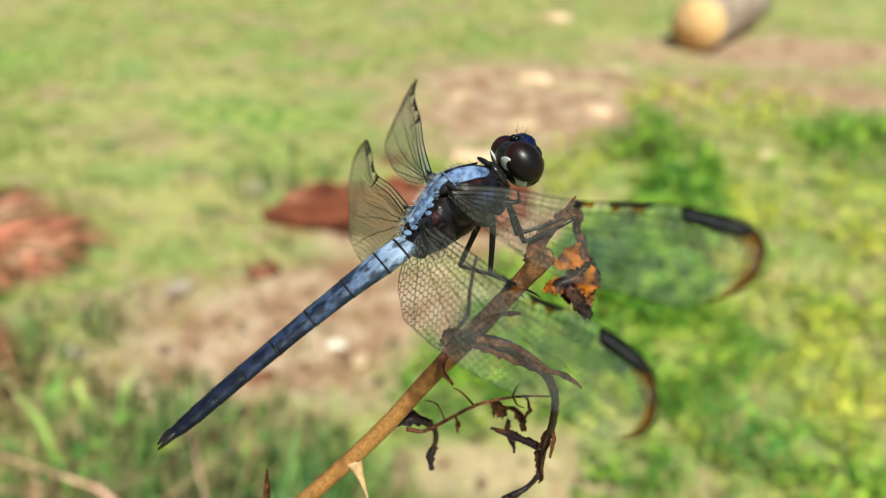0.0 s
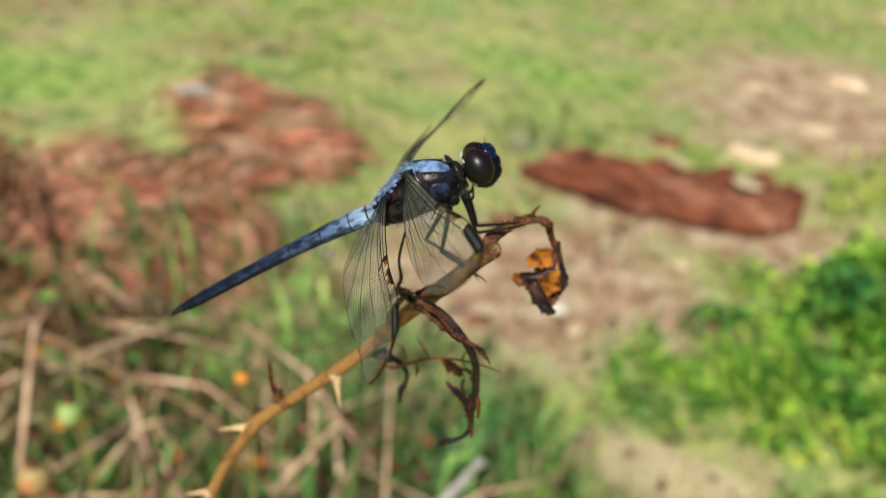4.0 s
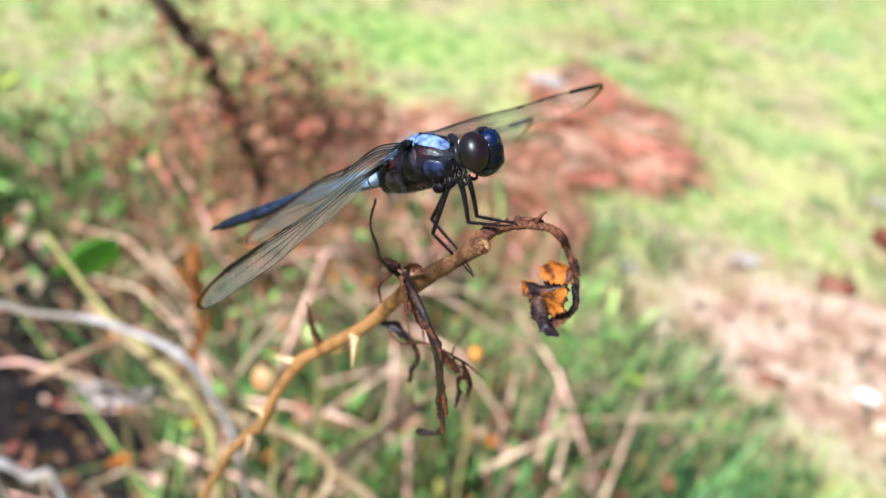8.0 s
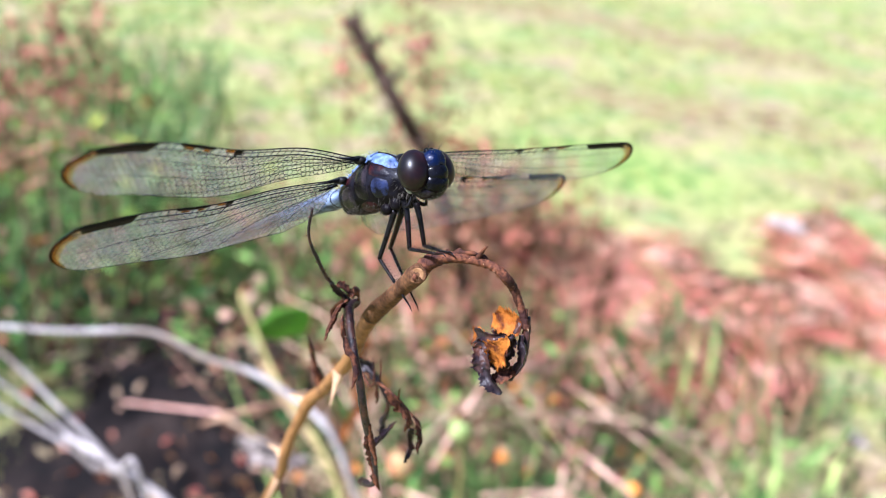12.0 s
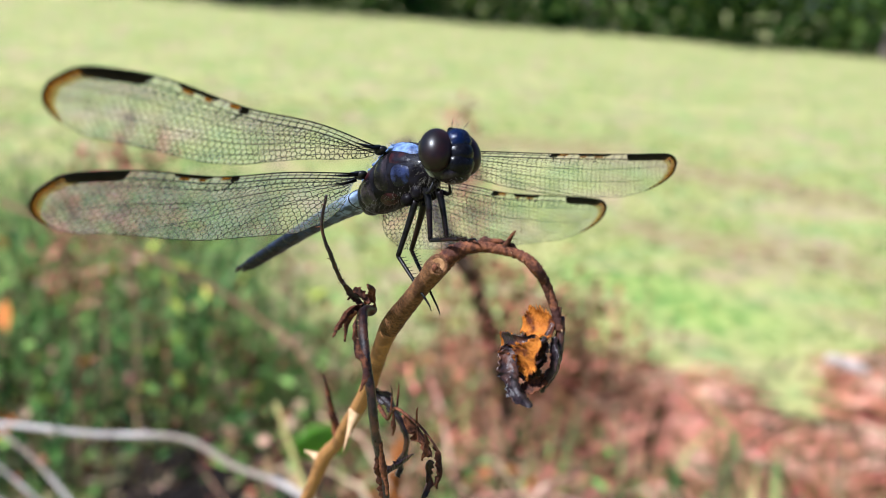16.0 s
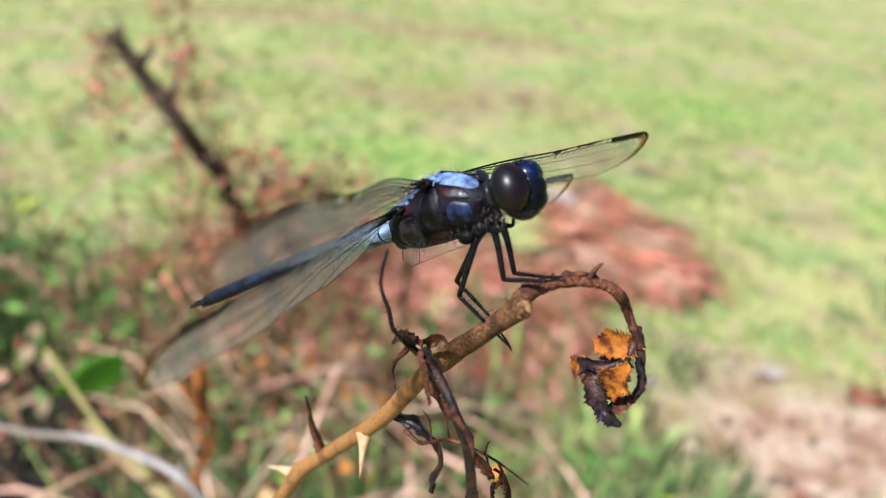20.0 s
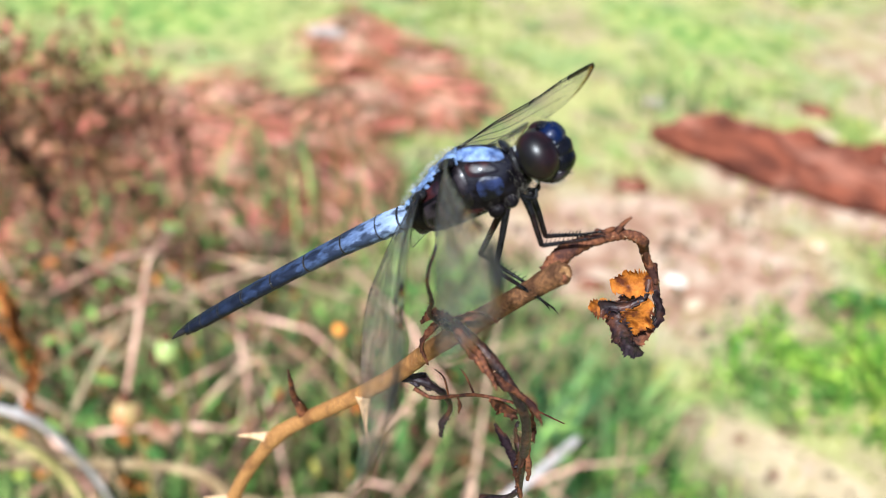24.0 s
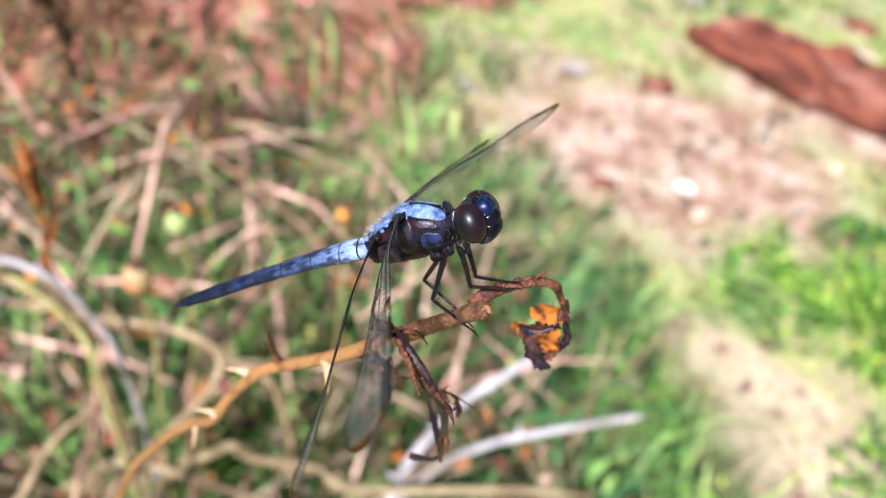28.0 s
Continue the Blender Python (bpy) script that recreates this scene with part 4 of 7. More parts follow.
    for _ in range(2600):
        a, q = rng.uniform(0, 6.283), rng.random() ** 0.5
        x, y = -0.55 + 0.72 * q * math.cos(a), 0.20 + 0.55 * q * math.sin(a)
        sites.append((x, y, rng.random() ** 0.8 * (0.52 if x > -0.5 else 0.32) * (1 - 0.6 * q * q), rng.uniform(0.010, 0.032)))
    sites = [q for q in sites if not clear(q[0], q[1])]
    for cx, cy, rx, ry, n, top in ((-1.75, -0.45, 0.5, 0.45, 800, 0.42), (-1.45, 0.12, 0.35, 0.25, 420, 0.4), (-2.3, -0.35, 0.5, 0.5, 500, 0.36)):
        for _ in range(n):
            a, q = rng.uniform(0, 6.283), rng.random() ** 0.5
            sites.append((cx + rx * q * math.cos(a), cy + ry * q * math.sin(a), top * rng.random() * (1 - 0.4 * q), rng.uniform(0.014, 0.036)))
    for _ in range(420):
        sites.append((rng.uniform(-0.70, -0.42), rng.uniform(-0.22, 0.03), rng.uniform(0.05, 0.37), rng.uniform(0.010, 0.030)))
    leaf_set("dead_leaves", M["dead"], sites, "brown and tan dead leaves caught in the brush", "dead leaves", seed=92, flat=0.3, fold=0.4)
    arcs = []
    for _ in range(270):
        a, q = rng.uniform(0, 6.283), rng.random() ** 0.5
        p = Vector((-0.42 + 0.55 * q * math.cos(a), 0.16 + 0.42 * q * math.sin(a), rng.uniform(0.2, 0.64) * (1 - 0.35 * q)))
        if clear(p.x, p.y):
            continue
        b, l = rng.uniform(0, 6.283), rng.uniform(0.10, 0.26)
        d = Vector((math.cos(b), math.sin(b), rng.uniform(-0.3, 0.5))) * l
        arcs.append(tube([p, p + d * 0.5 + Vector((0, 0, rng.uniform(0, 0.05))), p + d], [0.0028, 0.0022, 0.0012], 5))
    for _ in range(70):
        p = Vector((rng.uniform(-0.66, -0.42), rng.uniform(-0.16, 0.03), rng.uniform(0.08, 0.32)))
        b, l = rng.uniform(0, 6.283), rng.uniform(0.08, 0.16)
        d = Vector((math.cos(b), math.sin(b), rng.uniform(-0.5, 0.0))) * l
        arcs.append(tube([p, p + d * 0.5 + Vector((0, 0, rng.uniform(0, 0.03))), p + d], [0.0028, 0.0022, 0.0012], 5))
    v, f = join(arcs)
    tagged(link_mesh("twig_tangle", v, f, M["pale_twig"]), "tangle of arching pale dead twigs", "brush", kind="stuff")
    rusty = []
    for _ in range(300):
        a, q = rng.uniform(0, 6.283), rng.random() ** 0.5
        x, y = -0.45 + 0.6 * q * math.cos(a), 0.15 + 0.45 * q * math.sin(a)
        if not clear(x, y):
            rusty.append((x, y, 0.12 + rng.random() * 0.46 * (1 - 0.5 * q * q), rng.uniform(0.010, 0.026)))
    for _ in range(36):
        rusty.append((rng.uniform(-0.70, -0.42), rng.uniform(-0.22, 0.03), rng.uniform(0.1, 0.37), rng.uniform(0.012, 0.026)))
    leaf_set("rusty_leaves", M["rust"], rusty, "small rust-orange dead leaves on the twigs", "dead leaves", seed=97, flat=0.3, fold=0.4)
    greens = []
    for _ in range(1300):
        a, q = rng.uniform(0, 6.283), rng.random() ** 0.5
        x, y = -0.50 + 0.75 * q * math.cos(a), 0.30 + 0.60 * q * math.sin(a)
        greens.append((x, y, rng.random() * 0.50 * (1 - 0.5 * q * q), rng.uniform(0.014, 0.04)))
    greens = [q for q in greens if not clear(q[0], q[1])]
    for cx, cy, rx, ry, n, top in ((-1.75, -0.45, 0.5, 0.45, 700, 0.46), (-1.45, 0.12, 0.35, 0.25, 320, 0.42), (-2.3, -0.35, 0.5, 0.5, 400, 0.4)):
        for _ in range(n):
            a, q = rng.uniform(0, 6.283), rng.random() ** 0.5
            greens.append((cx + rx * q * math.cos(a), cy + ry * q * math.sin(a), top * rng.random() * (1 - 0.4 * q), rng.uniform(0.02, 0.05)))
    leaf_set("brush_weeds", M["brush_green"], greens, "small green weed leaves growing through the brush", "weeds", seed=93, flat=0.4, narrow=0.22)
    fading, orange = [], []
    for _ in range(150):
        x, y = -1.45 + rng.gauss(0, 0.35), -0.30 + rng.gauss(0, 0.22)
        (fading if rng.random() < 0.6 else orange).append((x, y, rng.uniform(0.05, 0.40), rng.uniform(0.03, 0.085)))
    for _ in range(60):
        x, y = -0.55 + rng.gauss(0, 0.2), 0.35 + rng.gauss(0, 0.16)
        (fading if rng.random() < 0.5 else orange).append((x, y, rng.uniform(0.05, 0.36), rng.uniform(0.02, 0.045)))
    fading, orange = [[q for q in kept if not clear(q[0], q[1])] for kept in (fading, orange)]
    leaf_set("fading_leaves", M["weed_yellow"], fading, "fading yellow-green leaves among the grass", "leaves", seed=101, flat=0.4, narrow=0.2)
    leaf_set("orange_leaves", M["rust"], orange, "rust-orange dead leaves among the grass", "dead leaves", seed=102, flat=0.4, narrow=0.28)
    litter = []
    for _ in range(2600):
        x, y = rng.uniform(-2.2, 0.5), rng.uniform(-0.8, 2.4)
        if (bare(x, y) > 0 and rng.random() > 0.3) or inside(x, y, -0.6, 0.25, 1.2, 1.0) < 1:
            litter.append((x, y, rng.uniform(0.003, 0.015), rng.uniform(0.012, 0.035)))
    litter = [q for q in litter if not clear(q[0], q[1]) or rng.random() < 0.15]
    leaf_set("leaf_litter", M["litter"], litter, "fallen brown leaves and bark litter on the soil", "leaf litter", seed=94, flat=1.3, fold=0.15)
    russet, twigs = [], []
    for _ in range(260):
        a, q = rng.uniform(0, 6.283), rng.random() ** 0.5
        x, y = -1.02 + 0.42 * q * math.cos(a), 0.34 + 0.34 * q * math.sin(a)
        russet.append((x, y, (0.05 + 0.32 * rng.random() ** 0.8) * (1 - 0.5 * q * q), rng.uniform(0.007, 0.021)))
    for _ in range(1500):
        u = rng.random()
        top = 0.77 - 0.15 * u + 0.06 * noise.noise(Vector((u * 7, 3, 1)))
        z = top * (0.45 + 0.55 * rng.random() ** 0.6)
        w = 0.035 + 0.10 * (1 - z / 0.8)
        russet.append((-0.86 - 0.06 * u + rng.gauss(0, w), 0.21 + 0.32 * u + rng.gauss(0, 0.6 * w), z, rng.uniform(0.008, 0.024)))
    for _ in range(1300):
        x, y = -1.66 + rng.gauss(0, 0.12), 0.73 + rng.gauss(0, 0.14)
        top = 0.36 * math.exp(-inside(x, y, -1.66, 0.73, 0.30, 0.32)) * (0.7 + 0.7 * noise.noise(Vector((x * 9, y * 9, 4))))
        russet.append((x, y, 0.02 + max(0.0, top) * rng.random() ** 0.7, rng.uniform(0.010, 0.030)))
    leaf_set("russet_brush", M["russet"], russet, "russet dead leaves on a brush pile", "dead leaves", seed=95, flat=0.2, fold=0.4, narrow=0.3)
    for _ in range(60):
        a, q = rng.uniform(0, 6.283), rng.random() ** 0.5
        p = Vector((-0.98 + 0.30 * q * math.cos(a), 0.34 + 0.30 * q * math.sin(a), 0))
        h = 0.60 * (1 - 0.5 * q * q) * rng.uniform(0.6, 1.1)
        d = Vector((rng.uniform(-0.35, 0.35), rng.uniform(-0.35, 0.35), 1))
        twigs.append(tube([p, p + d * h * 0.5, p + d * h + Vector((rng.uniform(-.1, .1), rng.uniform(-.1, .1), 0))], [0.003, 0.0022, 0.0012], 5))
    for _ in range(80):
        p = Vector((-1.66 + rng.gauss(0, 0.10), 0.73 + rng.gauss(0, 0.12), 0))
        d = Vector((rng.uniform(-0.6, 0.6), rng.uniform(-0.6, 0.6), 1)) * rng.uniform(0.16, 0.36)
        twigs.append(tube([p, p + d * 0.5, p + d + Vector((rng.uniform(-.06, .06), rng.uniform(-.06, .06), 0))], [0.003, 0.0022, 0.0012], 5))
    v, f = join(twigs)
    tagged(link_mesh("russet_twigs", v, f, M["russet_stem"]), "tangle of russet dead twigs", "brush", kind="stuff")
    # hump of soil whose near-black colour stands in for shade under the brush
    soil = mound("dark_soil_hump", -1.13, -0.05, 0.50, 0.36, 0.05, M["soil_shade"], "bare soil under the brush, shade painted into its colour", "soil", 12)
    tagged(soil, "bare soil under the brush, shade painted into its colour", "soil", kind="structure")
    crumbs = []
    for _ in range(110):
        a, q = rng.uniform(0, 6.283), rng.random() ** 0.5
        crumbs.append((-1.1 + 0.45 * q * math.cos(a), -0.05 + 0.32 * q * math.sin(a), 0.015 + 0.045 * (1 - q), rng.uniform(0.012, 0.04)))
    leaf_set("soil_crumbs", M["dead"], crumbs, "dark leaf scraps lying on the shade-coloured soil", "leaf litter", seed=99, flat=1.2, fold=0.2, narrow=0.25)


build_brush()


# ---- far trees at the edge of the lawn ----
def build_tree(seed, h, leaves):
    rng = random.Random(seed)
    t = thing("tree", "dark leafy tree at the far edge of the lawn", "tree", "trees at the edge of the lawn")
    pts = [Vector((0, 0, -0.1)), Vector((0.1, 0.05, h * 0.25)), Vector((-0.1, 0.1, h * 0.55)), Vector((0.1, 0, h * 0.95))]
    ln = smooth_line(pts, 16)
    pieces = [tube(ln, blend([0.34, 0.26, 0.17, 0.04], 16), 10, 0.1, True, seed)]
    tips = []
    for k in range(9):
        p = ln[4 + k]
        a = k * 2.4 + rng.random()
        e = p + Vector((math.cos(a), math.sin(a), 0.45)) * rng.uniform(1.6, 2.8)
        tips.append(e)
        pieces.append(tube([p, p.lerp(e, 0.5) + Vector((0, 0, 0.15)), e], [0.10, 0.07, 0.02], 6))
    v, f = join(pieces)
    link_mesh("trunk", v, f, M["tree_bark"], t)
    sites = []
    for _ in range(leaves):
        c = rng.choice(tips + [Vector((0, 0, h * 0.9)), Vector((0, 0, h * 0.7))])
        sites.append((c.x + rng.gauss(0, 0.75), c.y + rng.gauss(0, 0.75), max(1.1, c.z + rng.gauss(0, 0.6)), rng.uniform(0.22, 0.45)))
    tagged(leaf_set("crown", M["tree_leaf"], sites, "", "", seed=seed, flat=0.3, parent=t), kind="stuff")
    return t


def build_far():
    protos = [build_tree(201, 7.5, 900), build_tree(202, 9.0, 1000), build_tree(203, 6.5, 850)]
    spots = [(-31.2, 27.2), (-34.5, 14.0), (-36, 21), (-35.5, 6.5), (-34.0, -1.5), (-30, 34), (-38, 29), (-33, -9), (-40, 10), (-27, 41), (-41, 17), (-25, 46)]
    for i, (x, y) in enumerate(spots):
        m = pose(x * 0.66, y * 0.66, 0, 0, 0, i * 67)
        if i < 3:
            protos[i].matrix_world = m
        else:
            copy_thing(protos[i % 3], m)
    rng = random.Random(210)
    sites = []
    for _ in range(11000):
        u = rng.random()
        x, y = -33.5 + 4.5 * u + rng.gauss(0, 0.8) - 2.5 * math.sin(u * 3.1), -12 + 58 * u
        top = 1.9 + 0.9 * noise.noise(Vector((y * 0.35, 4, 0)))
        sites.append(((x - 1.0) * 0.66, y * 0.66, max(0.0, top * rng.random()), rng.uniform(0.2, 0.42)))
    leaf_set("hedge", M["hedge_leaf"], sites, "dense dark green shrubs at the far edge of the lawn", "shrubs", seed=211, flat=0.3)


build_far()

# ---- the dead rose cane on which the dragonfly sits ----
STEM = [(9.0, 6.3, 9.4), (4.6, 4.6, 3.6), (0.2, 3.0, -2.2), (-4.1, 2.5, -8.4), (-8.1, 2.2, -14.7), (-12.6, 1.6, -20.7), (-17.3, 0.8, -26.4),
        (-22.1, 0.2, -32.2), (-26.5, -1.3, -37.7), (-29.8, -2.5, -44.3), (-32.6, -3.9, -51.1), (-34.8, -5.0, -58.1), (-37.8, -5.2, -64.8),
        (-42.2, -5.2, -70.5), (-47, -6, -78), (-56, -8, -95), (-75, -11, -140), (-110, -16, -260), (-150, -20, -520), (-175, -24, -1040)]
CURL = [(7.2, 6.4, 7.9), (8.0, 8.0, 10.2), (9.7, 10.1, 11.6), (11.6, 13.8, 11.5), (12.9, 15.6, 10.4), (13.0, 17.3, 8.0), (14.7, 18.7, 4.0), (15.6, 17.8, 0.4)]
HANG = [(0.6, 0.6, 0.2), (3.4, -0.8, 1.2), (6.2, -1.2, 0.8), (9.4, -1.1, -1.4), (11.5, -0.5, -5.0), (12.0, 0.2, -9.6), (11.6, 1.6, -15.6), (11.8, 2.5, -21.4)]
UP = [(0.4, -0.2, 0.2), (-0.4, -2.9, 3.3), (0.7, -4.4, 6.7), (0.8, -5.7, 10.4), (1.1, -5.4, 14.3)]


def prickles(points, count, length, r, seed):
    """Small bristles along a line of points (mm)."""
    rng = random.Random(seed)
    ps = smooth_line(points, 60)
    out = []
    for _ in range(count):
        i = rng.randrange(1, 58)
        d = (ps[i + 1] - ps[i - 1]).normalized()
        o = (Matrix.Rotation(rng.random() * 6.28, 3, d) @ d.orthogonal().normalized() + d * rng.uniform(-0.5, 0.3)).normalized()
        l = length * rng.uniform(0.5, 1.2)
        out.append(tube([L(ps[i]), L(ps[i] + o * (l * 0.6)), L(ps[i] + o * l + d * 0.1)], [r * MM, r * 0.6 * MM, 0.02 * MM], 5))
    return join(out)


def lathe(centre, axis, profile, sides, rough, seed):
    """A round thing turned about an axis: the profile is (distance along it, radius) in mm."""
    rng = random.Random(seed)
    d = Vector(axis).normalized()
    e = d.orthogonal().normalized()
    g = d.cross(e)
    verts, faces = [], []
    for along, r in profile:
        for k in range(sides):
            a, q = 2 * math.pi * k / sides, r * (1 + rough * (rng.random() - 0.5))
            verts.append(L(Vector(centre) + d * (along + 0.08 * rough * rng.random()) + e * (q * math.cos(a)) + g * (q * math.sin(a))))
    for i in range(len(profile) - 1):
        for k in range(sides):
            j = (k + 1) % sides
            faces.append((i * sides + k, i * sides + j, (i + 1) * sides + j, (i + 1) * sides + k))
    faces.append(tuple((len(profile) - 1) * sides + k for k in range(sides)))
    return verts, faces


def build_cane():
    cane = thing("rose_cane", "dead tan rose cane with thorns and withered shoots", "plant stem", at_point=NODE)
    ps = [L(p) for p in smooth_line(STEM, 170)]
    rad = []
    for i, p in enumerate(ps):
        z = p.z * 1000
        r = 1.08
        r += 0.22 * math.exp(-((z + 39) / 3.0) ** 2) + 0.18 * math.exp(-((z + 1) / 3) ** 2) + 0.16 * math.exp(-((z - 8.3) / 1.3) ** 2) + 0.15 * math.exp(-((z + 58) / 3) ** 2)
        rad.append((r + max(0, -z - 100) * 0.003) * MM)
    cut = next(i for i, p in enumerate(ps) if p.z < -0.0018)
    v, f = tube(ps[:cut + 1], rad[:cut + 1], 18, 0.09, True, 3)
    link_mesh("stalk_tip", v, f, M["cane_top"], cane, label="rough brown tip of the cane")
    v, f = tube(ps[cut:], rad[cut:], 18, 0.05, True, 3)
    link_mesh("stalk", v, f, M["cane"], cane)
    v, f = lathe((8.5, 6.2, 8.8), (0.86, -0.22, 0.46), ((-0.6, 0.85), (0.0, 1.12), (0.5, 1.18), (0.9, 1.12), (1.05, 0.98), (1.0, 0.84), (0.92, 0.74)), 22, 0.08, 4)
    link_mesh("knob", v, f, M["cane_top"], cane, label="brown bark rim round the cut end")
    v, f = lathe((8.5, 6.2, 8.8), (0.86, -0.22, 0.46), ((0.80, 0.84), (0.98, 0.80), (1.0, 0.62), (0.93, 0.5), (0.97, 0.36), (0.86, 0.2), (0.84, 0.02)), 18, 0.06, 5)
    link_mesh("cut_end", v, f, M["cut"], cane, label="round pale brown cut end of the cane")
    v, f = ball(L((9.55, 5.6, 9.0)), [0.35 * MM, 0.3 * MM, 0.45 * MM], 10, 8)
    link_mesh("leaf_scar", v, f, M["dried_red"], cane)
    for base, tip, r in (((-12.4, 1.2, -21.0), (-10, -0.5, -26.2), 1.05), ((-27.6, -1.6, -39.6), (-33, -4.4, -40.9), 1.25), ((-34.4, -5.4, -57.5), (-38.5, -8.2, -57.8), 1.05), ((-43, -5.0, -71), (-40, -8.5, -76), 1.0)):
        b, t = Vector(base), Vector(tip)
        mid = b.lerp(t, 0.4) + Vector((0, 0, 0.3))
        rod("thorn", [L(b), L(mid), L(t)], [r * 1.15 * MM, 0.48 * r * MM, 0.05 * MM], M["thorn"], cane, 10, 9, squash=0.65, label="pale sharp thorn")
    # the arched shoot with the rolled orange leaf
    arch = rod("arched_shoot", [L(p) for p in CURL[:-1]], [1.0 * MM, 0.95 * MM, 0.68 * MM, 0.55 * MM, 0.62 * MM, 0.5 * MM, 0.5 * MM], M["dried_red"], cane, 90, 12, 0.3, "withered russet shoot arched over at the tip", 5)
    v, f = sheet([(7.4, 6.8, 9.2), (8.2, 8.2, 10.9), (9.6, 9.8, 12.1), (11.2, 13.0, 12.2), (12.9, 16.4, 9.6), (14.2, 18.4, 5.2)], [1.6, 1.5, 1.3, 1.0, 1.3, 1.4], 0.9, 0.4, 12, 8, 40, 0.10, 0.6)
    link_mesh("peeling_skin", v, f, M["dried"], arch, label="dark peeling skin")
    v, f = prickles(CURL, 26, 0.8, 0.07, 4)
    link_mesh("prickle", v, f, M["thorn"], arch)
    rod("spur", [L((10.9, 12.4, 11.5)), L((11.3, 12.9, 13.0)), L((11.9, 13.2, 14.1))], [0.4 * MM, 0.25 * MM, 0.12 * MM], M["dried"], arch, 8, 7, 0.3)
    rod("leaf_stalk", [L(p) for p in ((14.0, 18.6, 5.4), (15.2, 18.6, 3.0), (16.1, 18.2, 0.2), (15.6, 17.1, -2.7))], [0.55 * MM, 0.38 * MM, 0.32 * MM, 0.2 * MM], M["dried_dark"], arch, 20, 8, 0.4, seed=3)
    rod("leaf_stalk", [L(p) for p in ((14.2, 18.0, 4.6), (14.6, 17.0, 3.0), (13.9, 16.1, 2.0), (12.0, 15.0, 1.1))], [0.4 * MM, 0.3 * MM, 0.28 * MM, 0.2 * MM], M["dried_dark"], arch, 16, 7, 0.4, seed=4)
    for name, pts, w, c, m, s in (
            ("dead_leaf", [(14.4, 17.9, 4.6), (12.9, 16.7, 4.0), (11.0, 15.7, 3.1)], [3.2, 4.4, 1.8], 0.6, "orange_leaf", 21),
            ("dead_leaf", [(15.6, 16.0, 3.4), (15.0, 15.3, 1.2), (14.3, 15.2, -1.4)], [1.2, 4.2, 1.6], 0.5, "orange_leaf", 22),
            ("dead_leaf", [(14.8, 16.0, 2.9), (12.6, 14.4, 1.9), (10.9, 13.9, 0.9)], [1.2, 1.9, 2.0], 0.8, "dried_dark", 23),
            ("dead_leaf", [(12.0, 14.5, 1.2), (10.6, 13.9, 0.7), (9.4, 13.8, 0.1)], [2.6, 2.4, 0.3], 0.5, "orange_leaf", 24),
            ("dead_leaf", [(12.6, 14.5, 1.2), (13.8, 14.0, -0.8), (15.4, 14.6, -2.8)], [2.4, 3.4, 1.8], 0.8, "dried_dark", 25),
            ("dead_leaf", [(13.4, 16.9, 2.6), (13.4, 16.5, 0.4), (14.5, 16.3, -2.2)], [3.4, 4.6, 2.2], 0.5, "dried_dark", 41),
            ("dead_leaf", [(12.2, 15.6, 1.6), (12.4, 15.3, -0.2), (13.6, 15.2, -1.8)], [2.2, 2.8, 1.6], 0.7, "dried", 42),
            ("dead_leaf", [(14.4, 14.1, -1.4), (15.6, 14.4, -2.8), (17.0, 15.7, -3.6)], [1.6, 2.6, 0.5], 0.7, "dried_dark", 28),
            ("dead_leaf", [(15.2, 18.2, 3.6), (16.2, 18.0, 0.6), (15.8, 17.2, -2.4)], [1.4, 2.4, 1.2], 1.2, "dried_dark", 26),
            ("dead_leaf", [(15.9, 17.4, -1.0), (15.5, 16.0, -2.3), (15.0, 15.0, -2.6)], [1.8, 2.6, 1.2], 0.9, "dried", 29),
            ("dead_leaf", [(14.0, 18.4, 6.4), (14.3, 18.7, 5.0), (14.9, 18.5, 3.4)], [1.2, 2.0, 1.2], 1.2, "dried", 27)):
        v, f = sheet(pts, w, c, 0.4, s, 11, 34, 0.10, 0.24, 0.0, (0.55, -0.72, 0.42))
        link_mesh(name, v, f, M[m], arch, label={"orange_leaf": "crisp orange dead leaf", "dried_dark": "shrivelled purple-black leaf", "dried": "shrivelled brown leaf"}[m])
    # the hanging withered shoot
    hang = rod("hanging_shoot", [L(p) for p in HANG], [0.75 * MM, 0.72 * MM, 0.66 * MM, 0.58 * MM, 0.55 * MM, 0.55 * MM, 0.5 * MM, 0.25 * MM], M["dried_dark"], cane, 80, 12, 0.14, "withered dark glossy shoot hanging down", 8, 0.8)
